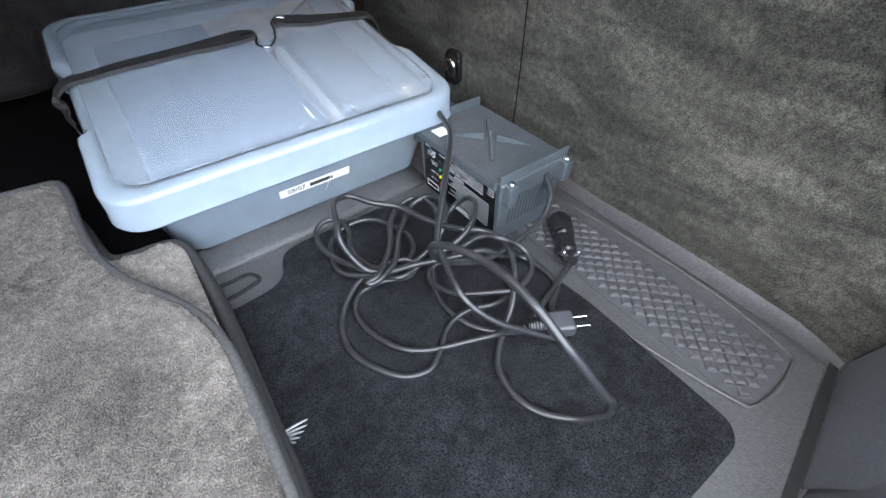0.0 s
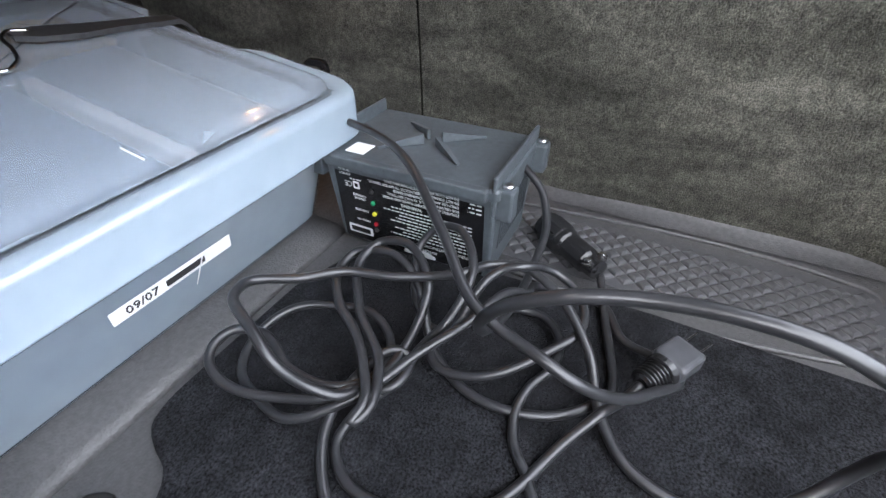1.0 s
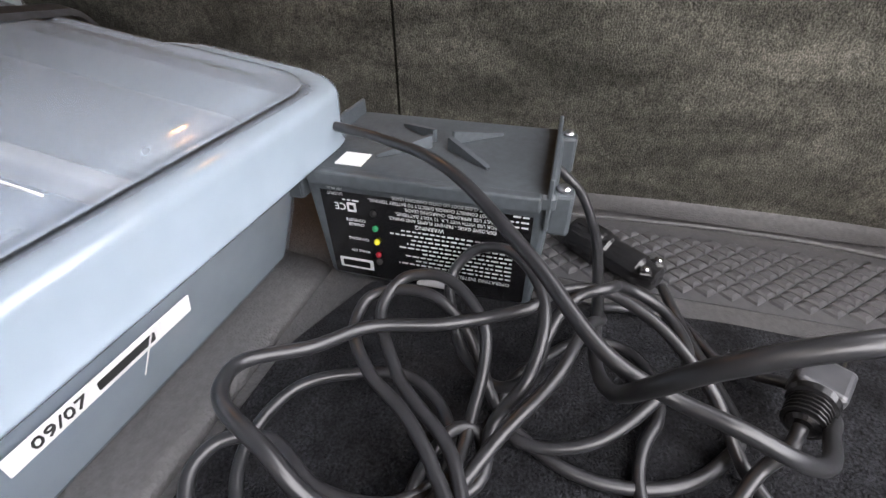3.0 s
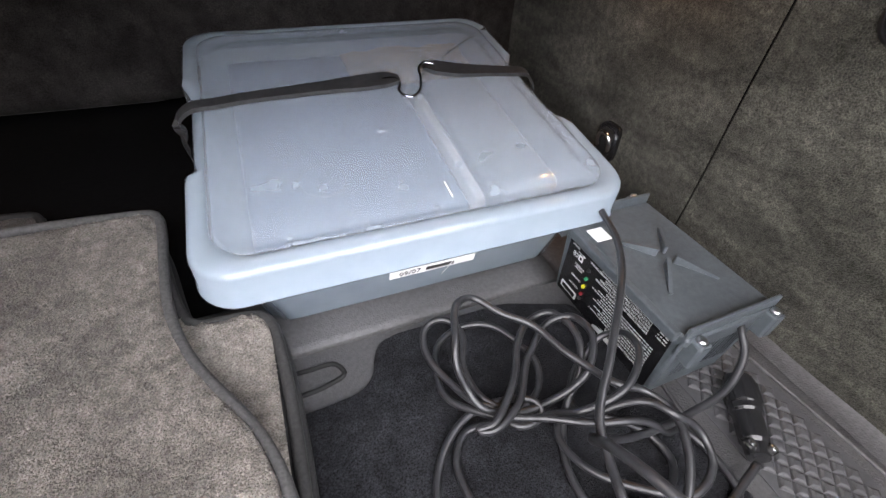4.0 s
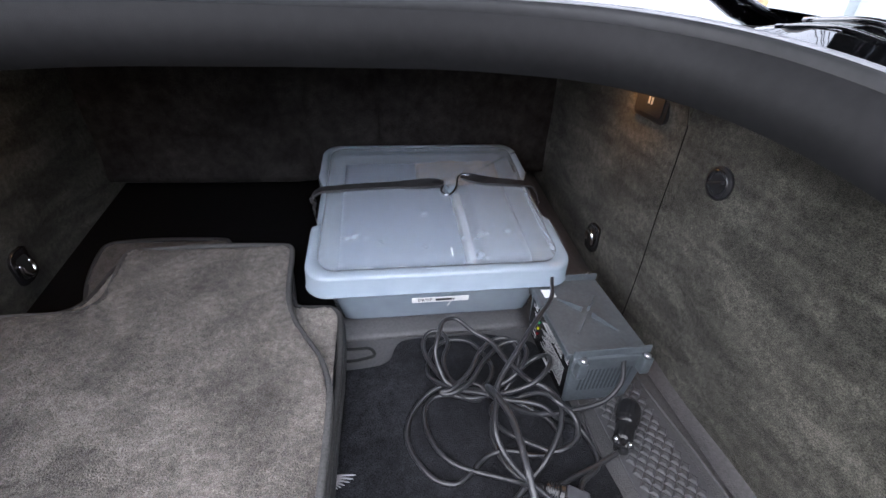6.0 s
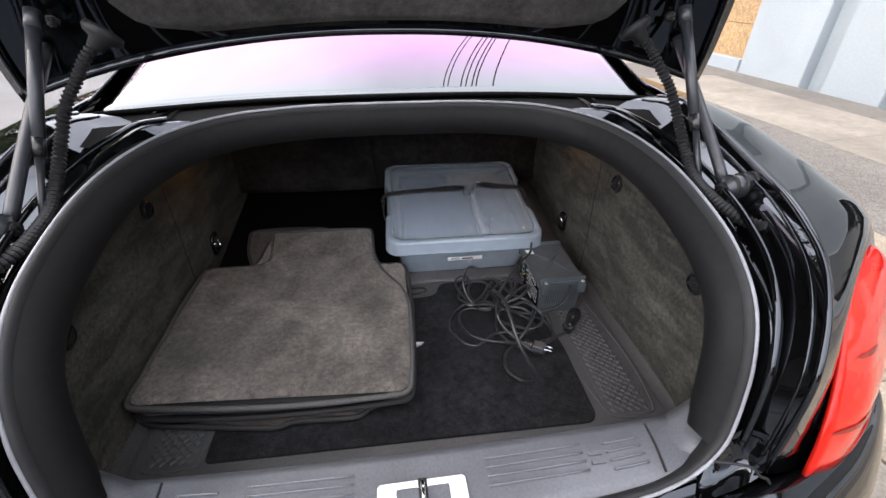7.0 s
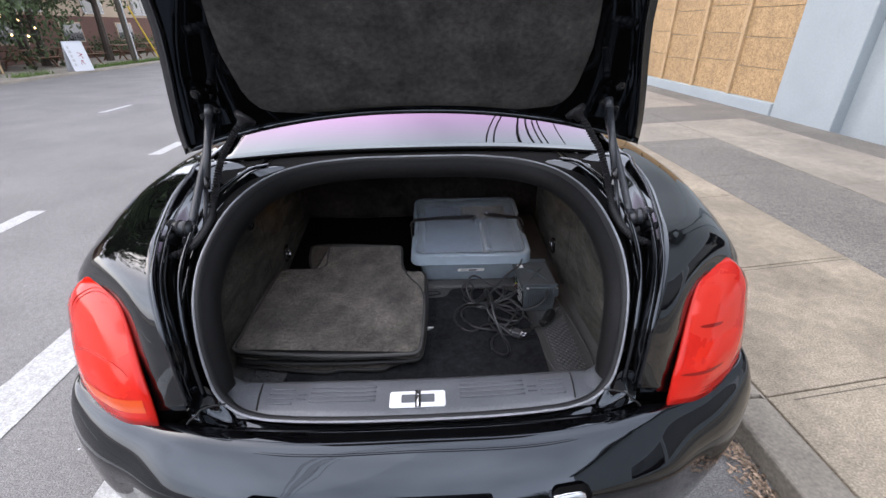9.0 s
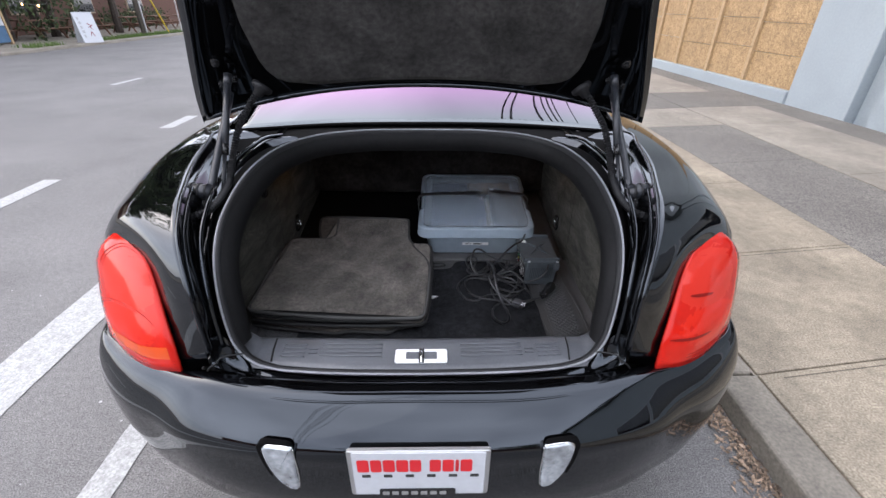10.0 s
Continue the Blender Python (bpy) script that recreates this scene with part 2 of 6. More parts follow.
WINDOW = material("rear_glass_painted_sheen", (0.27, 0.185, 0.28), 0.012, metal=1.0)
def sheen_gradient(m, low, high, z0, z1):
    """Reflection colour painted into the pane: cool grey at the foot, pink above."""
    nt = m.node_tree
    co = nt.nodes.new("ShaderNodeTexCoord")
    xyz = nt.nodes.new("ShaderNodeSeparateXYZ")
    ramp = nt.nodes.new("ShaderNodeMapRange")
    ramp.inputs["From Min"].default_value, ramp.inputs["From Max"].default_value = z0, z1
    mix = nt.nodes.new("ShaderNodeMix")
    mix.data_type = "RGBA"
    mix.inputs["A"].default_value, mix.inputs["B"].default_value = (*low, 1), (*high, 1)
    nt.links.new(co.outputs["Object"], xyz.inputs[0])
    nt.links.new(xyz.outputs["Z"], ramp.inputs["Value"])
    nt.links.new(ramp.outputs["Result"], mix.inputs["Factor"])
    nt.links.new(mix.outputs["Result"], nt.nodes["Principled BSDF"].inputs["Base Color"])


sheen_gradient(WINDOW, (0.150, 0.162, 0.168), (0.245, 0.155, 0.235), 1.105, 1.19)
GLASS_DARK = material("dark_side_glass", (0.01, 0.012, 0.014), 0.02, coat=1.0)
ASPHALT = material("worn_asphalt", (0.132, 0.127, 0.124), 0.9, grain=(190, 0.42, 1.62), mid=(35, 0.85, 1.15), blotch=(0.9, 0.85, 1.15), bump=[("noise", 180, 0.5, 0.005), ("voronoi", 90, 0.3, 0.004)])
PATH_ASPHALT = material("footway_asphalt", (0.122, 0.112, 0.100), 0.95, grain=(100, 0.45, 1.6), mid=(20, 0.86, 1.14), blotch=(1.2, 0.85, 1.15), bump=[("voronoi", 70, 0.5, 0.006)])
CONCRETE = material("buff_concrete", (0.236, 0.200, 0.150), 0.9, grain=(120, 0.62, 1.36), mid=(18, 0.84, 1.14), blotch=(1.8, 0.68, 1.2), bump=[("noise", 160, 0.5, 0.003), ("noise", 12, 0.3, 0.004)])
PALE_CONCRETE = material("pale_concrete", (0.222, 0.198, 0.164), 0.9, grain=(110, 0.7, 1.28), mid=(14, 0.88, 1.12), blotch=(1.3, 0.76, 1.15), bump=[("noise", 100, 0.3, 0.003)])
KERB = material("kerb_concrete", (0.190, 0.170, 0.140), 0.9, grain=(70, 0.75, 1.2), blotch=(4, 0.7, 1.2), bump=[("noise", 140, 0.5, 0.004)])
JOINT = material("dirty_joint", (0.085, 0.072, 0.055), 0.95, grain=(60, 0.6, 1.4))
LINE = material("worn_road_paint", (0.37, 0.37, 0.362), 0.8, grain=(110, 0.66, 1.15), mid=(28, 0.8, 1.1), bump=[("noise", 160, 0.4, 0.003)])
LEAF = material("dry_leaves", (0.215, 0.155, 0.110), 0.9, island=0.75, grain=(90, 0.7, 1.3))
BLUE_WALL = material("pale_blue_render", (0.300, 0.340, 0.362), 0.8, grain=(30, 0.96, 1.03), blotch=(1.2, 0.95, 1.04), bump=[("noise", 60, 0.15, 0.003)])
OSB = material("strand_board", (0.365, 0.240, 0.122), 0.8, grain=(55, 0.58, 1.3), mid=(16, 0.8, 1.18), blotch=(5, 0.85, 1.12), rand=0.06, bump=[("voronoi", 40, 0.3, 0.003)])
STUD = material("raw_timber", (0.3952, 0.2736, 0.1520), 0.75, grain=(25, 0.85, 1.12))
BROWN_WALL = material("brown_render", (0.0836, 0.0380, 0.0266), 0.85, grain=(12, 0.9, 1.1), blotch=(0.6, 0.85, 1.15))
TAN_WALL = material("tan_render", (0.3192, 0.2508, 0.1824), 0.85, blotch=(0.6, 0.9, 1.1))
ROOF_RED = material("red_roofing", (0.1824, 0.0456, 0.0304), 0.85, grain=(8, 0.8, 1.2))
BENCH = material("weathered_bench_wood", (0.1140, 0.0570, 0.0342), 0.75, grain=(20, 0.7, 1.3))
POLE_WOOD = material("creosoted_pole", (0.0760, 0.0646, 0.0532), 0.9, grain=(30, 0.7, 1.3))
GALV = material("galvanised_post", (0.45, 0.45, 0.46), 0.5, metal=0.5, grain=(30, 0.9, 1.1))
YELLOW = material("yellow_guy_guard", (0.5320, 0.3800, 0.0228), 0.5)
GRASS = material("verge_grass", (0.0760, 0.1292, 0.0266), 0.9, island=0.4)
FOLIAGE = material("tree_leaves", (0.0418, 0.0646, 0.0228), 0.8, island=0.5)
BARK = material("bark", (0.0532, 0.0418, 0.0342), 0.95, grain=(18, 0.6, 1.4), bump=[("noise", 30, 0.8, 0.02)])
TYRE = material("tyre_rubber", (0.0114, 0.0114, 0.0122), 0.8, grain=(60, 0.8, 1.2))
CLOTH_TAN = material("tan_cloth", (0.3800, 0.2888, 0.1976), 0.9, grain=(120, 0.8, 1.2), blotch=(20, 0.75, 1.2))
FOLDER = material("dark_blue_folder", (0.036, 0.058, 0.105), 0.6, blotch=(8, 0.9, 1.1))
POUCH = material("grey_pouch", (0.15, 0.16, 0.17), 0.8, grain=(90, 0.85, 1.15), blotch=(18, 0.75, 1.2))
SHEET = material("pale_sheet", (0.50, 0.47, 0.45), 0.7, grain=(60, 0.95, 1.05))
BLUE_PANEL = material("blue_painted_panel", (0.05, 0.12, 0.22), 0.6, blotch=(3, 0.85, 1.15))
LAMP_WARM = glow("warm_lamp_lens", (1.0, 0.45, 0.2), 0.9)
BULB = glow("string_bulb", (1.0, 0.62, 0.25), 9.0)
LED_GREEN = material("green_led", (0.0152, 0.2280, 0.0912), 0.2)
LED_YELLOW = material("yellow_led", (0.5700, 0.5472, 0.0228), 0.2)
LED_RED = material("red_led", (0.2280, 0.0076, 0.0152), 0.2)

# ---- building blocks ----
def thing(name, label, category, at=(0, 0, 0), group="", kind=""):
    ob = new(name)
    ob.location = at
    return tagged(ob, label, category, group, kind)


def part(name, bm, mat, parent=None, label="", smooth=False):
    """Links a bmesh, in world metres, as one mesh object, under a thing or a part."""
    me = bpy.data.meshes.new(name)
    bmesh.ops.recalc_face_normals(bm, faces=bm.faces)
    bm.to_mesh(me)
    bm.free()
    me.materials.append(mat)
    if smooth:
        for p in me.polygons:
            p.use_smooth = True
    ob = new(name, me)
    if parent is not None:
        ob.parent = parent
        ob.matrix_parent_inverse = Matrix.Translation(-parent.location) if parent.type == "EMPTY" else Matrix.Identity(4)
    return tagged(ob, label)


def spline(points, n):
    """n points along a smooth curve through the given ones."""
    p = np.array(points, float)
    seg = np.linalg.norm(np.diff(p, axis=0), axis=1)
    t = np.r_[0, np.cumsum(np.maximum(seg, 1e-6))]
    g = np.zeros_like(p)
    d = np.diff(p, axis=0) / np.diff(t)[:, None]
    g[0], g[-1] = d[0], d[-1]
    if len(p) > 2:
        h = np.diff(t)
        g[1:-1] = (d[:-1] * h[1:, None] + d[1:] * h[:-1, None]) / (h[1:] + h[:-1])[:, None]
    s = np.linspace(0, t[-1], n)
    k = np.clip(np.searchsorted(t, s, side="right") - 1, 0, len(p) - 2)
    h = (t[k + 1] - t[k])[:, None]
    u = ((s - t[k]) / h[:, 0])[:, None]
    return ((2 * u**3 - 3 * u**2 + 1) * p[k] + (u**3 - 2 * u**2 + u) * h * g[k] + (-2 * u**3 + 3 * u**2) * p[k + 1] + (u**3 - u**2) * h * g[k + 1])


def grid(rows, bm=None, close=False):
    """A sheet through rows of points."""
    bm = bm or bmesh.new()
    vs = [[bm.verts.new(tuple(p)) for p in row] for row in rows]
    for a, b in zip(vs, vs[1:] + ([vs[0]] if close else [])):
        for i in range(len(a) - 1):
            bm.faces.new((a[i], a[i + 1], b[i + 1], b[i]))
    return bm


def net(controls, nu, nv):
    """A smooth sheet through a coarse net: rows of control points."""
    first = [spline(row, nv) for row in controls]
    return np.swapaxes(np.array([spline([row[k] for row in first], nu) for k in range(nv)]), 0, 1)


def thick(bm, depth):
    """Gives a sheet a thickness, away from its normals."""
    bmesh.ops.recalc_face_normals(bm, faces=bm.faces)
    bmesh.ops.solidify(bm, geom=bm.faces[:], thickness=depth)
    return bm


def mirror(bm, both=False):
    if both:
        geo = bmesh.ops.duplicate(bm, geom=bm.verts[:] + bm.edges[:] + bm.faces[:])["geom"]
        verts = [g for g in geo if isinstance(g, bmesh.types.BMVert)]
    else:
        verts = bm.verts[:]
    for v in verts:
        v.co.x = -v.co.x
    return bm


def box(x0, x1, y0, y1, z0, z1, bevel=0.0, segments=2, bm=None, m=None):
    own = bmesh.new()
    bmesh.ops.create_cube(own, size=1)
    for v in own.verts:
        v.co = Vector((x0 + (v.co.x + 0.5) * (x1 - x0), y0 + (v.co.y + 0.5) * (y1 - y0), z0 + (v.co.z + 0.5) * (z1 - z0)))
    if bevel:
        bmesh.ops.bevel(own, geom=own.edges[:], offset=bevel, segments=segments, affect="EDGES", profile=0.5)
    if m is not None:
        own.transform(m)
    return join(bm, own)


def join(bm, own):
    if bm is None:
        return own
    me = bpy.data.meshes.new("tmp")
    own.to_mesh(me)
    own.free()
    bm.from_mesh(me)
    bpy.data.meshes.remove(me)
    return bm


def slab(outline, z0, z1, bevel=0.0, segments=2, bm=None, m=None):
    """A flat plate with the given outline."""
    own = bmesh.new()
    lo = [own.verts.new((x, y, z0)) for x, y in outline]
    own.faces.new(lo)
    up = bmesh.ops.extrude_face_region(own, geom=own.faces[:])["geom"]
    for v in up:
        if isinstance(v, bmesh.types.BMVert):
            v.co.z = z1
    bmesh.ops.recalc_face_normals(own, faces=own.faces)
    if bevel:
        edges = [e for e in own.edges if abs(e.verts[0].co.z - z1) < 1e-6 and abs(e.verts[1].co.z - z1) < 1e-6]
        bmesh.ops.bevel(own, geom=edges, offset=bevel, segments=segments, affect="EDGES", profile=0.5)
    if m is not None:
        own.transform(m)
    return join(bm, own)


def rounded(x0, x1, y0, y1, r, n=6):
    pts = []
    for cx, cy, a in ((x1 - r, y1 - r, 0), (x0 + r, y1 - r, 90), (x0 + r, y0 + r, 180), (x1 - r, y0 + r, 270)):
        for k in range(n + 1):
            t = radians(a + 90 * k / n)
            pts.append((cx + r * math.cos(t), cy + r * math.sin(t)))
    return pts


def tube(points, r, n=None, sides=10, bm=None, ribs=0.0, radii=None, caps=True):
    """A round cord along a smooth curve; ribs: corrugations of that depth."""
    n = n or max(12, int(6 * len(points)))
    p = spline(points, n)
    tang = np.gradient(p, axis=0)
    tang /= np.linalg.norm(tang, axis=1)[:, None] + 1e-9
    side = np.cross(tang[0], (0.31, 0.2, 0.93))
    side /= np.linalg.norm(side)
    rows = []
    for k in range(n):
        side = side - tang[k] * (side @ tang[k])
        side /= np.linalg.norm(side)
        other = np.cross(tang[k], side)
        rk = r if radii is None else np.interp(k / (n - 1), *radii)
        rk += ribs * (k % 2)
        rows.append([p[k] + rk * (math.cos(a) * side + math.sin(a) * other) for a in np.linspace(0, 2 * math.pi, sides, endpoint=False)])
    own = bmesh.new()
    vs = [[own.verts.new(tuple(q)) for q in row] for row in rows]
    for a, b in zip(vs, vs[1:]):
        for i in range(sides):
            j = (i + 1) % sides
            own.faces.new((a[i], a[j], b[j], b[i]))
    if caps:
        own.faces.new(vs[0])
        own.faces.new(vs[-1])
    return join(bm, own)


def relaxed(points, n, least, rounds=160):
    """The curve through the points, eased wherever it bends tighter than a radius."""
    p = spline(points, n)
    for _ in range(rounds):
        a, b, c = p[:-2], p[1:-1], p[2:]
        step = (np.linalg.norm(b - a, axis=1) + np.linalg.norm(c - b, axis=1)) / 2 + 1e-9
        bend = np.linalg.norm(c - 2 * b + a, axis=1) / step ** 2
        w = np.clip(bend * least - 1, 0, 1)
        w = np.convolve(w, np.ones(9) / 5, "same").clip(0, 1)
        p[1:-1] += (.45 * w)[:, None] * ((a + c) / 2 - b)
    return p


def turned(profile, m=None, sides=20, bm=None):
    """A turned body: (radius, height) pairs about z, then moved by m."""
    own = bmesh.new()
    vs = [[own.verts.new((r * math.cos(a), r * math.sin(a), z)) for a in np.linspace(0, 2 * math.pi, sides, endpoint=False)] for r, z in profile]
    for a, b in zip(vs, vs[1:]):
        for i in range(sides):
            j = (i + 1) % sides
            own.faces.new((a[i], a[j], b[j], b[i]))
    own.faces.new(vs[0])
    own.faces.new(vs[-1])
    if m is not None:
        own.transform(m)
    return join(bm, own)


def rod(a, b, r, bm=None, sides=12):
    return tube([a, (np.array(a) + np.array(b)) / 2, b], r, n=3, sides=sides, bm=bm)


def lettering(text, size, mat, m, parent, name="lettering", label="", width=None, align="CENTER", depth=0.0004):
    """Words as a flat mesh, placed by m."""
    cu = bpy.data.curves.new(name, "FONT")
    cu.body, cu.size, cu.align_x, cu.align_y, cu.extrude, cu.resolution_u = text, size, align, "CENTER", depth, 2
    tmp = new("tmp_text", cu)
    bpy.context.view_layer.update()
    me = bpy.data.meshes.new_from_object(tmp.evaluated_get(bpy.context.evaluated_depsgraph_get()))
    bpy.data.objects.remove(tmp)
    if width:
        xs = [v.co.x for v in me.vertices]
        if xs:
            k = width / (max(xs) - min(xs))
            for v in me.vertices:
                v.co.x *= k
    me.transform(m)
    me.materials.clear()
    me.materials.append(mat)
    ob = new(name, me)
    if parent is not None:
        ob.parent = parent
        ob.matrix_parent_inverse = Matrix.Translation(-parent.location) if parent.type == "EMPTY" else Matrix.Identity(4)
    return tagged(ob, label)


def stack(mats):
    out = Matrix.Identity(4)
    for m in mats:
        out = out @ m
    return out


def round_corners(pts, r, n=5):
    """A closed outline with its corners rounded: r, or a radius of their own as a third number."""
    out = []
    m = len(pts)
    for k in range(m):
        p, a, b = (Vector(pts[(k + d) % m][:2]) for d in (0, -1, 1))
        rad = pts[k][2] if len(pts[k]) > 2 else r
        u, v = (a - p), (b - p)
        d = min(rad, u.length * .48, v.length * .48)
        s, e = p + u.normalized() * d, p + v.normalized() * d
        for t in np.linspace(0, 1, n + 1):
            out.append(tuple((1 - t) ** 2 * s + 2 * t * (1 - t) * p + t * t * e))
    return out

# ---- street: ground, kerb, footway, road marks ----
ROAD_EDGE, FOOT_Z = 1.275, 0.10
ground = part("ground", grid([[(x, y, 0.0) for x in np.linspace(-60, ROAD_EDGE, 40)] for y in np.linspace(-60, 140, 60)]), ASPHALT)
tagged(ground, "grey worn asphalt street with small pale chips", "road", kind="structure")
far_ground = part("ground", grid([[(x, y, -0.06) for x in (-600, -60, 60, 600)] for y in (-600, -60, 60, 600)]), ASPHALT)
tagged(far_ground, "grey asphalt reaching to the distance", "ground", kind="structure")

kerb_bm = bmesh.new()
for k in range(-6, 14):
    box(ROAD_EDGE, 1.45, k * 3.0 + 0.5, k * 3.0 + 3.49, -0.05, FOOT_Z, 0.018, 3, bm=kerb_bm)
tagged(part("kerb", kerb_bm, KERB), "grey concrete kerb with a rounded worn edge", "kerb", kind="structure")

pavement = part("pavement", box(1.45, 5.9, -20, 60, -0.05, FOOT_Z - 0.012), KERB)
tagged(pavement, "footway of buff concrete slabs and darker asphalt bands", "pavement", kind="structure")


def skewed(bm):
    """The footway's cross joints run slightly aslant."""
    for v in bm.verts:
        v.co.y += 0.14 * (v.co.x - 1.45)
    return bm


def slabs(x0, x1, y0, y1, mat, z, gap=0.0035, name="slab", parent=pavement):
    return part(name, skewed(box(x0 + gap, x1 - gap, y0 + gap, y1 - gap, FOOT_Z - 0.03, z, 0.003, 1)), mat, parent)


JOINTS = [-8.5, -5.9, -3.2, -1.1, 0.485, 1.47, 2.70, 4.1, 5.4, 6.8, 8.3, 10.0, 12.0, 15.0, 19.0, 26.0, 40.0]
for a, b in zip(JOINTS, JOINTS[1:]):
    slabs(1.455, 2.86, a, b, CONCRETE, FOOT_Z)
FAR_JOINTS = [-8.5, -5.9, -3.2, -1.1, 0.485, 1.47, 2.70, 4.72, 5.82, 7.15, 8.6, 10.2, 12.0, 15.0, 19.0, 26.0, 40.0]
for a, b in zip(FAR_JOINTS, FAR_JOINTS[1:]):
    slabs(4.03, 5.3, a, b, PATH_ASPHALT if a == 5.82 else PALE_CONCRETE, FOOT_Z)
for a, b in ((-8.5, 3.2), (3.2, 4.72), (4.72, 5.82), (5.82, 7.15), (7.15, 12.0), (12.0, 40.0)):
    slabs(2.86, 4.03, a, b, PALE_CONCRETE if a in (4.72, 7.15) else PATH_ASPHALT, FOOT_Z - 0.003, name="asphalt_band")
    slabs(5.3, 5.86, a, b, PATH_ASPHALT, FOOT_Z - 0.003, name="asphalt_band")
# trowelled borders beside the joints
for a in JOINTS[2:8]:
    for off in (-0.036,):
        part("trowel_line", skewed(box(1.56, 2.84, a + off - 0.003, a + off + 0.003, FOOT_Z - 0.01, FOOT_Z + 0.0008)), JOINT, pavement)
LINES = [(-2.045, -1.785, -20, 30, "long worn white line"), (-1.218, -1.100, -20, 0.8, "long worn white line")]
for x0, x1, y0, y1, lab in LINES:
    bm = bmesh.new()
    n = int((y1 - y0) / 0.05)
    ys = np.linspace(y0, y1, n)
    e0 = [x0 + 0.006 * noise.noise((k * 0.9, 3.1, x0)) for k in range(n)]
    e1 = [x1 + 0.006 * noise.noise((k * 0.9, 7.7, x1)) for k in range(n)]
    grid([[(a, yy, 0.004), (b, yy, 0.004)] for a, b, yy in zip(e0, e1, ys)], bm)
    tagged(part("lane_line", bm, LINE), "solid white worn painted line on the asphalt", "road marking", kind="structure")
for x0, x1, starts, length in ((-3.80, -3.61, [-3.6, -.6, 2.42, 5.2, 8.1, 11.0, 14, 17], 0.75), (-6.83, -6.68, [8.8, 12.2, 15.6, 19], 1.0)):
    for y0 in starts:
        d = part("lane_dash", grid([[(x0 + 0.02 * (yy > y0), yy, 0.004), (x1, yy, 0.004)] for yy in np.linspace(y0, y0 + length, 8)]), LINE)
        tagged(d, "short white painted lane dash on the asphalt", "road marking", "lane dashes", "structure")

# dry leaves along the gutter
rng = random.Random(4)
leaf_bm = bmesh.new()
for k in range(8000):
    ly = rng.uniform(-1.6, 4.0)
    lx = ROAD_EDGE - 0.004 - abs(rng.gauss(0, 0.055)) - 0.02 * rng.random()
    s = rng.uniform(0.004, 0.016)
    m = pose(lx, ly, 0.004 + 0.012 * rng.random(), rng.uniform(-35, 35), rng.uniform(-35, 35), rng.uniform(0, 360))
    pts = [m @ Vector(q) for q in ((-s, 0, 0), (-0.2 * s, 0.5 * s, 0.15 * s), (s, 0.1 * s, 0), (-0.1 * s, -0.5 * s, 0.2 * s))]
    leaf_bm.faces.new([leaf_bm.verts.new(q) for q in pts])
tagged(part("leaf_litter", leaf_bm, LEAF), "brown dry leaves and chips lying along the kerb", "leaves", kind="stuff")
chip_bm = bmesh.new()
for k in range(500):
    cx, cy, s = rng.uniform(-6, 1.2), rng.uniform(-2.0, 6), rng.uniform(0.002, 0.007)
    pts = [(cx + s * math.cos(a) * rng.uniform(0.6, 1.3), cy + s * math.sin(a) * rng.uniform(0.6, 1.3), 0.004) for a in (0, 1.3, 2.6, 4.0, 5.2)]
    chip_bm.faces.new([chip_bm.verts.new(q) for q in pts])
tagged(part("pale_chips", chip_bm, LINE), "scattered small pale chips and specks on the asphalt", "debris", kind="stuff")

# ---- pale blue building with boarded openings beyond the footway ----
shop = thing("boarded_building", "pale blue rendered building with openings boarded in strand board", "building", (5.9, 5, 0.09))
part("wall", box(5.9, 6.6, 5.34, 6.56, 0.05, 6.6, 0.01, 1), BLUE_WALL, shop)
part("wall", box(6.06, 6.6, 5.02, 5.335, 0.05, 6.6), BLUE_WALL, shop)
part("pier", box(5.93, 6.6, 4.2, 5.015, 0.05, 6.6, 0.01, 1), BLUE_WALL, shop)
part("wall", box(6.1, 6.6, -12, 4.195, 0.05, 6.6), BLUE_WALL, shop)
for a, b in ((-7.0, -3.9), (-3.7, -.5), (-.3, 2.9)):
    shop_window = part("shop_window", box(6.06, 6.12, a, b, 0.55, 2.9, 0.01, 1), GALV, shop, "dark shop window in a metal frame")
    part("pane", box(6.04, 6.065, a + 0.08, b - 0.08, 0.63, 2.82), GLASS_DARK, shop_window)
part("sill", box(5.87, 6.6, 6.565, 22, 0.05, 0.29, 0.012, 2), BLUE_WALL, shop, "pale blue painted plinth under the boards")
part("wall", box(5.9, 6.6, 6.565, 22, 3.2, 6.6), BLUE_WALL, shop)
part("wall", box(6.3, 6.6, 6.565, 22, 0.295, 3.195), BLUE_WALL, shop)
STUD_Y = [6.58, 7.85, 9.15, 10.5, 11.7, 12.9, 14.1, 15.3, 16.5, 17.7]
for k, sy in enumerate(STUD_Y):
    if k:
        part("stud", box(5.905, 5.955, sy - 0.045, sy + 0.045, 0.292, 3.19, 0.004, 1), STUD, shop)
rows_z = [0.292, 0.80, 1.28, 1.75, 2.25, 2.75, 3.19]
for k, (a, b) in enumerate(zip(STUD_Y, STUD_Y[1:])):
    zs = rows_z if k % 2 == 0 else [z + (0.06 if 0 < i < 6 else 0) for i, z in enumerate(rows_z)]
    for z0, z1 in zip(zs, zs[1:]):
        part("board", box(5.957, 5.975, a + 0.003, b - 0.003, z0 + 0.004, z1 - 0.004), OSB, shop)
part("parapet", box(5.82, 6.65, -12, 22, 6.61, 6.8, 0.02, 2), BLUE_WALL, shop)

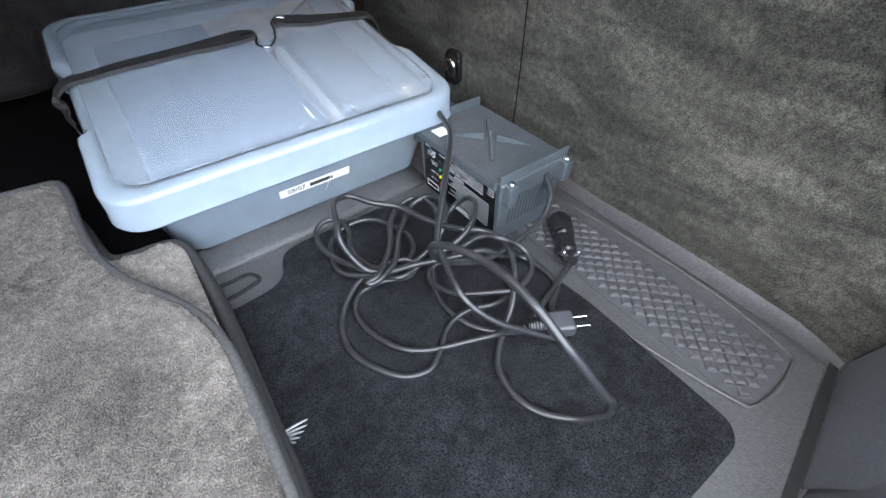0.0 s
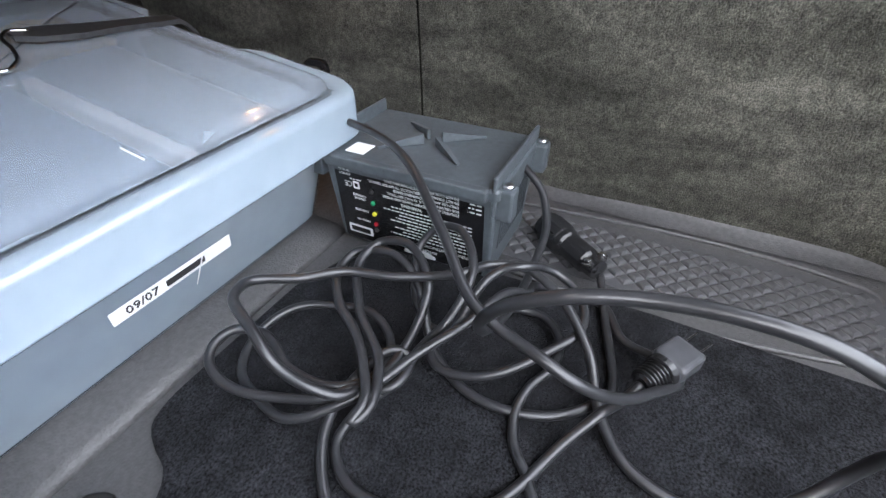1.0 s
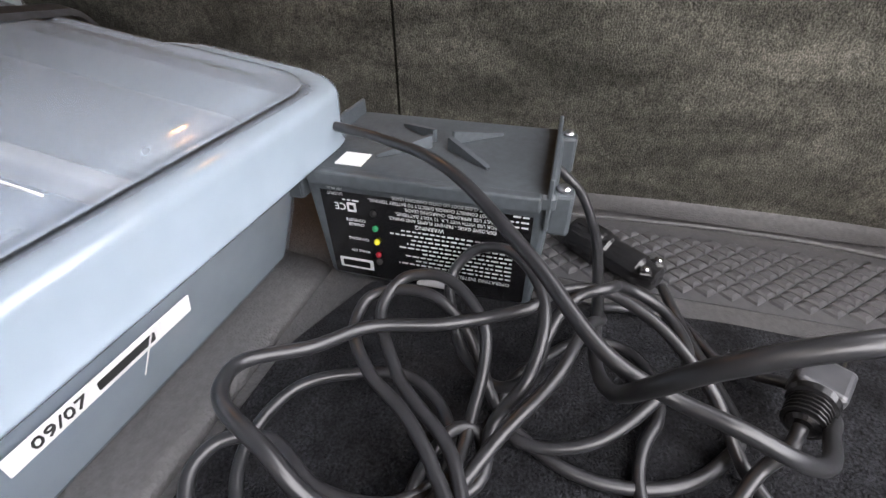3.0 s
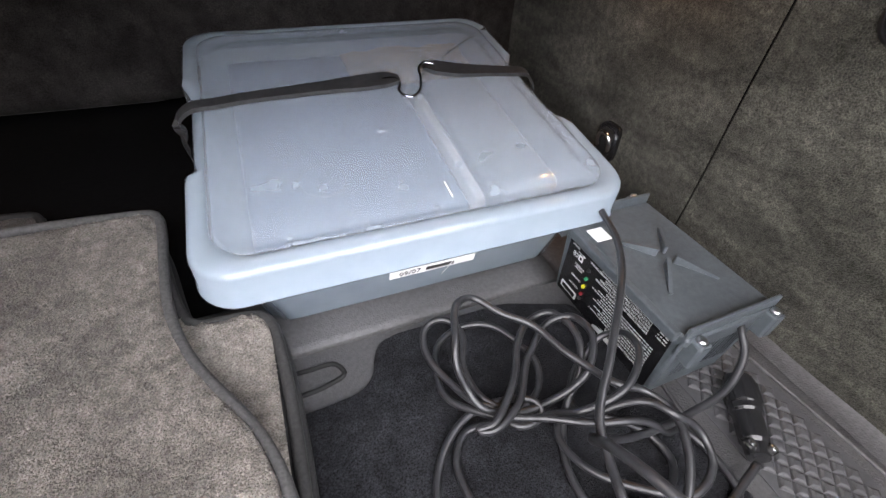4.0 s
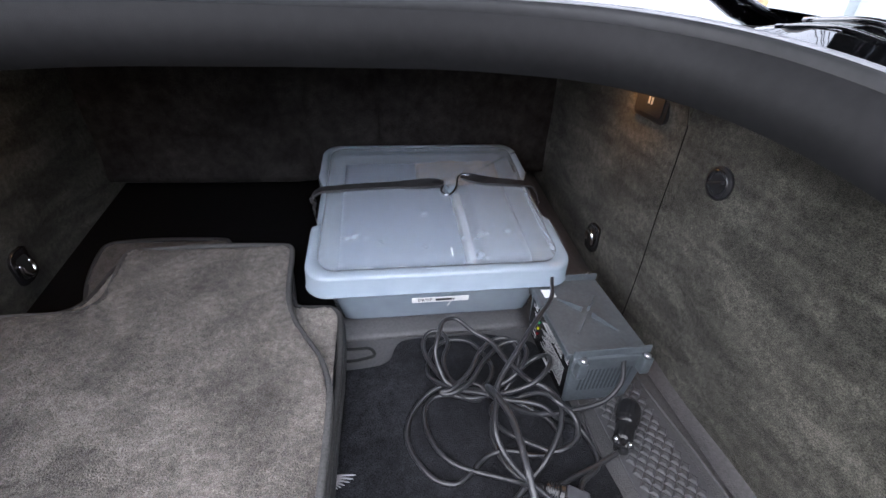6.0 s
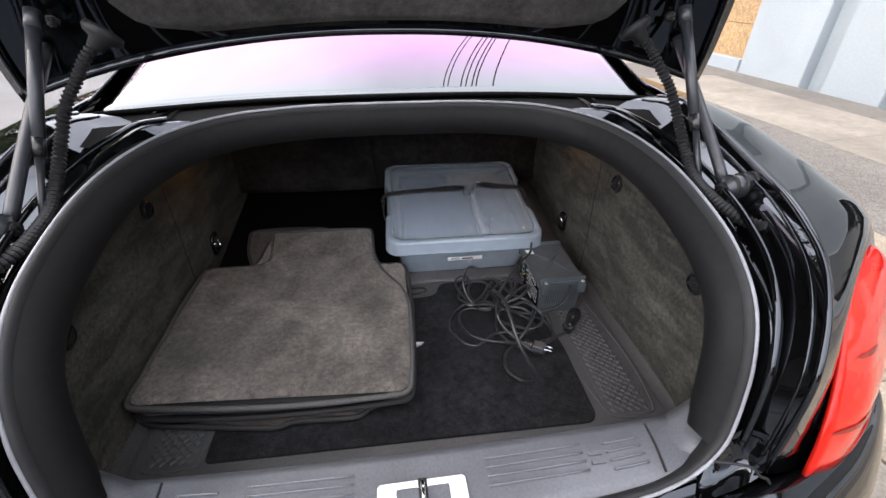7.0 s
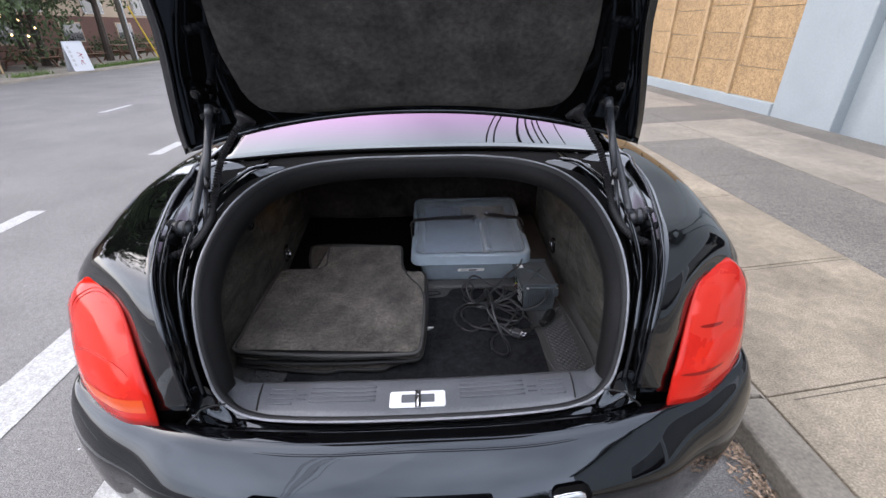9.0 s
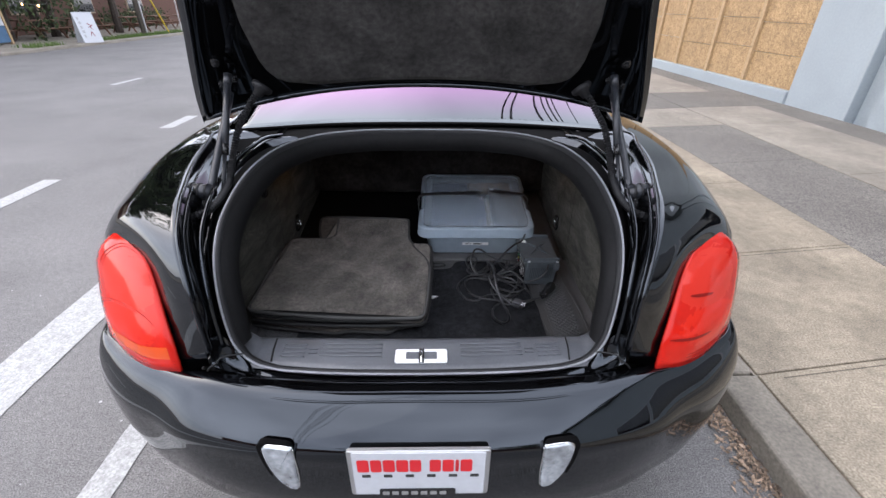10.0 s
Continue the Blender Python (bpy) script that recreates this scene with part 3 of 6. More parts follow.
# ---- far side of the street ----
far_walk = part("pavement", box(-40, -13.7, -30, 70, -0.05, 0.09, 0.02, 2), PALE_CONCRETE)
tagged(far_walk, "grey footway on the far side of the street", "pavement", kind="structure")
inn = thing("brown_building", "brown rendered low building with a tan upper wall and dark windows", "building", (-24, 30, 0.08))
part("wall", box(-26.0, -20.0, 10, 50, 0.05, 2.3), BROWN_WALL, inn)
part("upper_wall", box(-25.95, -20.05, 10.02, 49.98, 2.305, 4.3), TAN_WALL, inn)
part("roof", slab([(-26.6, 9.4), (-19.3, 9.4), (-19.3, 50.6), (-26.6, 50.6)], 4.31, 4.55, 0.05, 2), ROOF_RED, inn)
for wy in (15.0, 20.5, 24.0, 29.0, 34.0, 39.0, 44.0):
    w = part("window", box(-20.05, -19.96, wy, wy + 1.8, 2.45, 3.6, 0.01, 1), GALV, inn)
    part("pane", box(-19.97, -19.94, wy + 0.07, wy + 0.86, 2.52, 3.53), GLASS_DARK, w)
    part("pane", box(-19.97, -19.94, wy + 0.94, wy + 1.73, 2.52, 3.53), GLASS_DARK, w)
for wy in (22.5, 26.6, 31.5):
    w = part("window", box(-20.04, -19.93, wy, wy + 1.7, 0.95, 2.0, 0.01, 1), TAN_WALL, inn)
    part("pane", box(-19.94, -19.91, wy + 0.08, wy + 1.62, 1.03, 1.92), GLASS_DARK, w)
part("door", box(-20.02, -19.93, 20.2, 21.1, 0.09, 2.1, 0.01, 1), GLOSS_BLACK, inn)


def picnic_table(x, y, turn):
    t = thing("picnic_table", "weathered brown timber picnic table with attached benches", "table", (x, y, 0.09), "tables outside the building")
    r = pose(x, y, 0.09, 0, 0, turn)
    for k in range(4):
        part("top_plank", box(-0.9, 0.9, -0.36 + 0.185 * k, -0.19 + 0.185 * k, 0.71, 0.75, 0.004, 1, m=r), BENCH, t)
    for s in (-1, 1):
        part("bench_plank", box(-0.9, 0.9, s * 0.72 - 0.13, s * 0.72 + 0.13, 0.42, 0.455, 0.004, 1, m=r), BENCH, t)
        part("rail", box(s * 0.62 - 0.02, s * 0.62 + 0.02, -0.82, 0.82, 0.34, 0.42, m=r), BENCH, t)
        for u in (-1, 1):
            leg = bmesh.new()
            tube([(s * 0.66, u * 0.62, 0), (s * 0.66, u * 0.42, 0.36), (s * 0.66, u * 0.24, 0.71)], 0.045, n=4, sides=4, bm=leg)
            leg.transform(r)
            part("leg", leg, BENCH, t)


for px, py, pr in ((-17.2, 20.4, 92), (-17.0, 23.0, 88), (-16.8, 26.2, 90), (-17.0, 29.3, 91), (-17.1, 32.0, 90), (-17.4, 17.6, 90)):
    picnic_table(px, py, pr)

board = thing("sandwich_board", "white leaning pavement board with faint writing", "sign", (-13.95, 18.7, 0.09))
for s in (-1, 1):
    m = pose(-13.95, 18.7, 0.09, 0, 0, 62) @ pose(0, s * 0.26, 0, -s * -14, 0, 0)
    part("panel", box(-0.36, 0.36, -0.015, 0.015, 0.0, 1.12, 0.008, 2, m=m), PLATE_WHITE, board)
m = pose(-13.95, 18.7, 0.09, 0, 0, 62) @ pose(0, -0.26, 0, -14, 0, 0)
for k in range(5):
    part("bar", box(-0.26, -0.19 + 0.02 * (k % 2), -0.0195, -0.0155, 0.2 + 0.16 * k, 0.3 + 0.16 * k, m=m), FAINT, board, "faint grey bar of writing")
for q in ([(0, .24), (.06, .40), (.12, .24)], [(.02, .55), (.14, .62), (.02, .70)], [(.16, .48), (.10, .56), (.18, .64)]):
    part("scrawl", tube([m @ Vector((a, -.017, b)) for a, b in q], .012, n=8, sides=5), LENS_DEEP, board, "thin reddish painted stroke")

hut = thing("blue_panel_stand", "blue panelled stand with timber posts beside the tables", "stand", (-16.2, 16.9, 0.09))
part("panel", box(-16.22, -16.16, 16.3, 17.6, 0.16, 0.72, 0.01, 1), BLUE_PANEL, hut)
part("sign", box(-16.22, -16.16, 16.3, 17.6, 0.73, 1.5, 0.01, 1), PLATE_WHITE, hut)
for q in (16.25, 17.65):
    part("post", box(-16.24, -16.14, q - 0.045, q + 0.045, 0.08, 1.62, 0.006, 1), STUD, hut)

pole = thing("utility_pole", "dark creosoted timber utility pole", "pole", (-14.6, 23.6, 0.08))
part("shaft", rod((-14.6, 23.6, 0.06), (-14.6, 23.6, 9.5), 0.15), POLE_WOOD, pole)
part("conduit", rod((-14.42, 23.5, 0.09), (-14.42, 23.5, 5.5), 0.03), GALV, pole)
guy = thing("guy_wire_guard", "yellow plastic guard on a slanting guy wire", "pole", (-14.5, 25.0, 0.09))
part("guard", rod((-14.3, 25.3, 0.07), (-14.55, 24.2, 2.6), 0.035), YELLOW, guy)
part("wire", rod((-14.55, 24.2, 2.6), (-14.6, 23.7, 8.5), 0.008), GALV, guy)
for sx, sy, h in ((-14.3, 26.6, 3.0), (-14.3, 28.4, 2.6)):
    post = thing("sign_post", "grey steel street sign post seen from behind", "sign", (sx, sy, 0.09))
    part("post", rod((sx, sy, 0.07), (sx + 0.05, sy, h), 0.03), GALV, post)
    part("plate", box(sx - 0.18, sx + 0.28, sy - 0.03, sy - 0.02, h - 0.65, h + 0.05, 0.003, 1), PLATE_WHITE, post)

grass_bm = bmesh.new()
for k in range(2600):
    gx, gy = -14.1 - abs(rng.gauss(0, 0.35)), rng.uniform(19.6, 27.5)
    if rng.random() < 0.12:
        gy = rng.uniform(16.0, 17.6)
    h, a = rng.uniform(0.06, 0.2), rng.uniform(0, 6.3)
    c, s = 0.012 * math.cos(a), 0.012 * math.sin(a)
    grass_bm.faces.new([grass_bm.verts.new(q) for q in ((gx - c, gy - s, 0.085), (gx + c, gy + s, 0.085), (gx + rng.uniform(-0.05, 0.05), gy + rng.uniform(-0.05, 0.05), 0.085 + h))])
tagged(part("grass", grass_bm, GRASS), "bright green grass tuft along the far kerb", "grass", kind="stuff")


def leafy_tree(x, y, h, r, seed, label):
    g = random.Random(seed)
    t = thing("tree", label, "tree", (x, y, 0.05))
    bm = bmesh.new()
    tube([(x, y, 0.0), (x + 0.1, y, h * 0.3), (x + 0.05, y + 0.1, h * 0.6), (x, y, h * 0.85)], 0.16, n=8, sides=8, bm=bm, radii=([0, 1], [0.2, 0.05]))
    for k in range(9):
        a, z = g.uniform(0, 6.3), h * g.uniform(0.35, 0.75)
        e = (x + r * 0.8 * math.cos(a), y + r * 0.8 * math.sin(a), z + r * g.uniform(0.2, 0.7))
        tube([(x, y, z), ((x + e[0]) / 2, (y + e[1]) / 2, (z + e[2]) / 2 + 0.15), e], 0.05, n=5, sides=5, bm=bm, radii=([0, 1], [0.07, 0.015]))
    part("trunk", bm, BARK, t)
    crown = bmesh.new()
    clumps = [(x + r * g.gauss(0, 0.5), y + r * g.gauss(0, 0.5), h * 0.72 + r * g.gauss(0, 0.42), r * g.uniform(0.2, 0.42)) for _ in range(34 if r < 4 else 80)]
    for cx, cy, cz, cr in clumps:
        for k in range(190):
            d = Vector((g.gauss(0, 1), g.gauss(0, 1), g.gauss(0, 1))).normalized() * cr * g.uniform(0.5, 1.05)
            s = g.uniform(0.06, 0.14) * (1 if r < 4 else 2.6)
            m = pose(cx + d.x, cy + d.y, cz + d.z, g.uniform(0, 360), g.uniform(0, 360), g.uniform(0, 360))
            crown.faces.new([crown.verts.new(m @ Vector(q)) for q in ((-s, 0, 0), (0, 0.45 * s, 0.1 * s), (s, 0, 0), (0, -0.45 * s, 0.1 * s))])
    part("crown", crown, FOLIAGE, t)


leafy_tree(-17.4, 19.0, 5.0, 2.6, 11, "dark evergreen tree over the outdoor tables")
leafy_tree(-17.8, 22.0, 6.0, 2.6, 12, "dark evergreen tree beside the brown building")
leafy_tree(-17.0, 25.4, 8.0, 2.8, 13, "dark green tree behind the utility pole")
leafy_tree(-17.4, 15.6, 5.4, 2.8, 14, "dark evergreen tree over the outdoor tables")
for ty, th, sd in ((14.0, 19.0, 21), (22.0, 19.0, 22)):
    leafy_tree(-18.5, ty, th, 5.6, sd, "tall leafy street tree across the road")
for tx, ty, th, sd in ((-23, 13, 17, 41), (-24, 21, 18, 42), (-23, 30, 17, 43)):
    leafy_tree(tx - 5.5, ty, th, 5.0, sd, "tall leafy tree behind the brown building")
bush = bmesh.new()
for k in range(2200):
    s = rng.uniform(0.04, 0.09)
    m = pose(-19.2 + rng.gauss(0, 0.3), rng.uniform(27.5, 34), 0.15 + abs(rng.gauss(0.45, 0.3)), rng.uniform(0, 360), rng.uniform(0, 360), rng.uniform(0, 360))
    bush.faces.new([bush.verts.new(m @ Vector(q)) for q in ((-s, 0, 0), (0, 0.5 * s, 0), (s, 0, 0), (0, -0.5 * s, 0))])
tagged(part("hedge", bush, FOLIAGE), "dark leafy hedge in front of the brown wall", "hedge", kind="stuff")
lights = thing("string_lights", "string of warm festoon bulbs under the trees", "lights", (-15.2, 18, 1.8))
wire_pts = [(-15.2, 16.6, 1.8), (-15.2, 17.5, 1.5), (-15.2, 18.17, 1.42), (-15.2, 18.86, 1.56), (-15.2, 18.74, 1.8), (-15.2, 18.4, 1.95), (-15.2, 17.8, 2.0), (-15.2, 16.8, 2.3)]
part("cable", tube(wire_pts, 0.01, n=30, sides=5), CORD_BLACK, lights)
for k in range(1, 13, 2):
    q = spline(wire_pts, 14)[k]
    part("bulb", turned([(0.001, -0.09), (0.026, -0.07), (0.03, -0.045), (0.012, -0.005)], Matrix.Translation(q), 8), BULB, lights)

# behind the camera: a low building and trees across the end of the street
# neither is ever in view: both are added to darken the bumper's reflections
rear = thing("rear_building", "unseen dark brown low building, added behind the car for reflections", "building", (-6, -24, 0.0))
part("wall", box(-22, 14, -30, -24, 0.0, 4.2), BROWN_WALL, rear)
part("roof", slab([(-22.5, -30.5), (14.5, -30.5), (14.5, -23.4), (-22.5, -23.4)], 4.21, 4.5, 0.05, 2), ROOF_RED, rear)
for k in range(6):
    w = part("window", box(-20 + 5.4 * k, -17.4 + 5.4 * k, -24.06, -23.95, 1.0, 2.6, 0.01, 1), TAN_WALL, rear)
    part("pane", box(-19.9 + 5.4 * k, -17.5 + 5.4 * k, -23.96, -23.93, 1.1, 2.5), GLASS_DARK, w)
for tx, sd in ((-3, 32), (7, 33)):
    leafy_tree(tx, -21.5, 7.5, 3.2, sd, "unseen dark leafy tree, added behind the car for reflections")

# overhead cables on their poles, mirrored in the paint and the rear glass
for px, py in ((-31.9, -68.0), (19.6, 44.0)):
    pl = thing("utility_pole", "dark timber utility pole carrying overhead cables", "pole", (px, py, .05))
    part("shaft", rod((px, py, .0), (px, py, 11.2), .15), POLE_WOOD, pl)
    part("crossarm", box(px - .8, px + .8, py - .06, py + .06, 10.3, 10.44, .01, 1), POLE_WOOD, pl)
lines_up = thing("overhead_cables", "dark overhead cables strung between timber poles", "cables", (19.6, 44, 10.4))
for k, (cx, z) in enumerate(((.24, 10.45), (.30, 10.45), (.46, 10.0), (.52, 10.2), (.58, 9.9), (.63, 10.1), (.82, 10.45))):
    part("cable", tube([(-31.9 + cx, -68, z), (-5.2 + cx, -10, z - 3.4), (1.13 + cx, 3.8, z - 3.3), (19.6 + cx, 44, z)], .007, n=60, sides=5), CORD_BLACK, lines_up)

# ---- the car ----
car = thing("saloon_car", "glossy black four-door saloon parked at the kerb with its boot open", "car", (0, 1.0, 0.0))

# rear wing: rows from the boot shut line over the shoulder to the bumper's top edge
WING = [
    [(.530, -.070, .720), (.552, -.069, .715), (.575, -.066, .708), (.595, -.062, .700)],
    [(.521, -.068, .820), (.560, -.061, .805), (.605, -.050, .770), (.650, -.047, .700)],
    [(.521, -.066, .893), (.575, -.045, .885), (.645, -.005, .845), (.720, -.020, .703)],
    [(.538, -.034, .967), (.600, -.005, .962), (.700, .070, .935), (.800, .022, .710)],
    [(.562, .013, 1.017), (.660, .060, 1.012), (.800, .140, .965), (.868, .068, .720)],
    [(.610, .140, 1.062), (.740, .150, 1.048), (.870, .190, .955), (.905, .150, .728)],
    [(.660, .280, 1.072), (.790, .280, 1.060), (.905, .285, .965), (.925, .260, .738)],
    [(.700, .400, 1.078), (.830, .400, 1.065), (.932, .410, .970), (.942, .400, .750)],
    [(.723, .550, 1.100), (.860, .550, 1.075), (.950, .560, .975), (.952, .600, .770)],
    [(.735, .750, 1.115), (.870, .750, 1.085), (.955, .760, .980), (.957, .850, .780)],
    [(.745, 1.00, 1.120), (.875, 1.00, 1.085), (.957, 1.00, .980), (.958, 1.10, .780)],
    [(.755, 1.60, 1.100), (.880, 1.60, 1.070), (.957, 1.60, .970), (.958, 1.70, .780)],
    [(.760, 2.60, 1.060), (.880, 2.60, 1.035), (.955, 2.60, .940), (.956, 2.70, .770)],
    [(.740, 3.70, 1.000), (.860, 3.70, .980), (.945, 3.70, .890), (.950, 3.75, .750)],
    [(.600, 4.75, .900), (.720, 4.70, .880), (.830, 4.65, .800), (.860, 4.60, .700)],
]
wing_pts = net(WING, 110, 26)
for side in (1, -1):
    bm = thick(grid(wing_pts * np.array((side, 1, 1))), 0.0012)
    part("rear_wing", bm, PAINT, car, smooth=True)

BUMP = [
    # boot ledge, ledge edge, brow, crest, face, lower face, valance
    [(0, -.104, .700), (0, -.158, .698), (0, -.173, .692), (0, -.214, .670), (0, -.239, .645), (0, -.250, .560), (0, -.246, .420), (0, -.195, .290), (0, -.12, .235)],
    [(.20, -.102, .700), (.20, -.156, .698), (.20, -.170, .692), (.203, -.210, .670), (.206, -.235, .645), (.208, -.246, .560), (.206, -.242, .420), (.20, -.190, .290), (.19, -.12, .235)],
    [(.40, -.092, .703), (.405, -.138, .700), (.41, -.150, .694), (.42, -.188, .670), (.425, -.212, .644), (.428, -.222, .560), (.425, -.217, .420), (.41, -.170, .290), (.39, -.10, .235)],
    [(.530, -.073, .707), (.550, -.104, .702), (.560, -.113, .697), (.578, -.146, .672), (.588, -.167, .642), (.592, -.176, .560), (.588, -.163, .420), (.57, -.130, .290), (.54, -.06, .235)],
    [(.595, -.063, .704), (.62, -.078, .699), (.635, -.085, .692), (.66, -.108, .666), (.675, -.122, .632), (.68, -.127, .560), (.675, -.121, .420), (.65, -.090, .290), (.61, -.02, .235)],
    [(.720, -.021, .705), (.738, -.030, .699), (.75, -.036, .691), (.772, -.054, .664), (.785, -.066, .630), (.79, -.071, .560), (.784, -.064, .420), (.755, -.035, .290), (.71, .03, .235)],
    [(.800, .021, .708), (.815, .014, .702), (.825, .008, .695), (.845, -.005, .668), (.857, -.014, .632), (.862, -.018, .560), (.855, -.010, .420), (.825, .020, .290), (.78, .08, .235)],
    [(.868, .067, .718), (.878, .062, .712), (.886, .058, .704), (.900, .048, .674), (.910, .042, .636), (.914, .039, .560), (.907, .047, .420), (.88, .075, .290), (.83, .12, .235)],
    [(.905, .149, .726), (.912, .146, .720), (.918, .143, .711), (.929, .138, .678), (.936, .134, .638), (.940, .132, .560), (.933, .138, .420), (.905, .155, .290), (.86, .18, .235)],
    [(.925, .259, .736), (.931, .258, .729), (.935, .257, .719), (.944, .255, .682), (.950, .253, .640), (.953, .252, .560), (.947, .256, .420), (.92, .265, .290), (.88, .28, .235)],
    [(.942, .400, .748), (.946, .400, .739), (.949, .400, .728), (.955, .400, .688), (.959, .400, .642), (.960, .400, .560), (.955, .400, .420), (.93, .400, .290), (.90, .40, .235)],
    [(.952, .560, .766), (.955, .560, .755), (.957, .560, .742), (.960, .560, .696), (.962, .560, .646), (.962, .560, .560), (.957, .560, .420), (.93, .560, .290), (.90, .56, .235)],
]
# flat ledge, step, sloping upper face, crease over to the upright face
ROLL = ((0, 0), (.30, .0), (.36, .022), (.44, .075), (.58, .19), (.72, .32), (.86, .475), (.955, .60), (.993, .70), (1, 1))
shaped = []
for row, w in zip(BUMP, (1, 1, 1, .9, .7, .5, .35, .2, .1, .05, 0, 0)):
    p0, p5 = np.array(row[0]), np.array(row[5])
    old = spline(row[:6], len(ROLL))
    rolled = [np.array((*(p0[:2] + h * (p5[:2] - p0[:2])), p0[2] + v * (p5[2] - p0[2]))) for h, v in ROLL]
    shaped.append([tuple(w * a + (1 - w) * b) for a, b in zip(rolled, old)] + list(row[6:]))
half = net(shaped, 70, 72)
full = np.concatenate([(half * np.array((-1, 1, 1)))[:0:-1], half])
bumper = part("bumper", thick(grid(full), 0.003), PAINT, car, smooth=True)

# doors, sills and nose close the body
side_ctrl = [
    [(.957, .85, .78), (.962, .85, .60), (.955, .85, .42), (.92, .85, .28)],
    [(.958, 1.7, .78), (.965, 1.7, .60), (.955, 1.7, .40), (.92, 1.7, .26)],
    [(.956, 2.7, .77), (.962, 2.7, .60), (.952, 2.7, .40), (.91, 2.7, .25)],
    [(.950, 3.75, .75), (.955, 3.75, .60), (.945, 3.75, .42), (.91, 3.75, .27)],
    [(.860, 4.60, .70), (.865, 4.62, .56), (.85, 4.6, .42), (.80, 4.58, .28)],
]
for side in (1, -1):
    part("side_panel", thick(grid(net(side_ctrl, 40, 10) * np.array((side, 1, 1))), 0.002), PAINT, car, smooth=True)
    part("side_panel", thick(grid(np.array([[(.952, .56, .766), (.962, .56, .6), (.957, .56, .42)], [(.957, .85, .78), (.962, .85, .6), (.955, .85, .42)]]) * np.array((side, 1, 1))), 0.002), PAINT, car)
part("bonnet", thick(grid(net([[(-.755, 3.0, 1.05), (0, 3.0, 1.07), (.755, 3.0, 1.05)], [(-.74, 3.7, 1.0), (0, 3.75, 1.02), (.74, 3.7, 1.0)], [(-.60, 4.75, .90), (0, 4.9, .90), (.60, 4.75, .90)]], 14, 14)), 0.002), PAINT, car, smooth=True)
part("nose", thick(grid(net([[(-.86, 4.6, .70), (-.6, 4.86, .9), (0, 4.93, .9), (.6, 4.86, .9), (.86, 4.6, .70)], [(-.86, 4.65, .45), (-.6, 4.95, .5), (0, 5.02, .5), (.6, 4.95, .5), (.86, 4.65, .45)], [(-.80, 4.6, .28), (-.6, 4.85, .26), (0, 4.9, .26), (.6, 4.85, .26), (.80, 4.6, .28)]], 12, 16)), 0.002), PAINT, car, smooth=True)
part("floor_pan", box(-.88, .88, .1, 4.6, .22, .26), MATT_BLACK, car)

# glasshouse
ROOF = [
    [(-.58, 1.62, 1.395), (-.3, 1.60, 1.43), (0, 1.59, 1.44), (.3, 1.60, 1.43), (.58, 1.62, 1.395)],
    [(-.60, 2.2, 1.425), (-.3, 2.2, 1.465), (0, 2.2, 1.478), (.3, 2.2, 1.465), (.60, 2.2, 1.425)],
    [(-.58, 2.75, 1.38), (-.3, 2.78, 1.42), (0, 2.8, 1.43), (.3, 2.78, 1.42), (.58, 2.75, 1.38)],
]
part("roof", thick(grid(net(ROOF, 14, 20)), 0.02), PAINT, car, smooth=True)
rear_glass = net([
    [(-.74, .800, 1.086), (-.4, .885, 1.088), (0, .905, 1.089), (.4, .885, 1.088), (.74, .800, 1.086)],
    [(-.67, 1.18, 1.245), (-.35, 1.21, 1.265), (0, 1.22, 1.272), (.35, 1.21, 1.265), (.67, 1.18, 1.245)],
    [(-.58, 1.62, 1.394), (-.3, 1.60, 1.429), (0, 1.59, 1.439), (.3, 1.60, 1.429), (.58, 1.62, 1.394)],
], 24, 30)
part("rear_window", thick(grid(rear_glass), 0.004), WINDOW, car, "mirror-like rear window, its grey and pink sheen put into the colour", smooth=True)
part("windscreen", thick(grid(net([[(-.58, 2.76, 1.379), (0, 2.81, 1.429), (.58, 2.76, 1.379)], [(-.73, 3.2, 1.05), (0, 3.4, 1.06), (.73, 3.2, 1.05)]], 8, 12)), 0.004), GLASS_DARK, car, smooth=True)
for side in (1, -1):
    k = np.array((side, 1, 1))
    part("side_window", thick(grid(net(np.array([[(.765, 1.55, 1.09), (.62, 1.75, 1.39)], [(.765, 2.3, 1.08), (.625, 2.3, 1.41)], [(.76, 3.0, 1.05), (.60, 2.75, 1.37)]]) * k, 12, 6)), 0.004), GLASS_DARK, car, smooth=True)
    part("rear_pillar", thick(grid(net(np.array([[(.745, .78, 1.10), (.675, 1.18, 1.25), (.585, 1.62, 1.40)], [(.785, 1.05, 1.11), (.715, 1.32, 1.26), (.61, 1.68, 1.40)], [(.768, 1.55, 1.085), (.70, 1.6, 1.25), (.622, 1.76, 1.392)]]) * k, 10, 12)), 0.004), PAINT, car, smooth=True)
    for wy in (0.98, 4.02):
        m = pose(side * .80, wy, .345, 0, 90, 0)
        wheel = part("wheel", turned([(.20, -.11), (.32, -.115), (.345, -.09), (.35, 0), (.345, .09), (.32, .115), (.20, .11)], m, 36), TYRE, car, smooth=True)
        part("rim", turned([(.03, -.09), (.21, -.112), (.235, -.118), (.235, .118), (.21, .112), (.03, .09)], m, 30), STEEL, wheel)

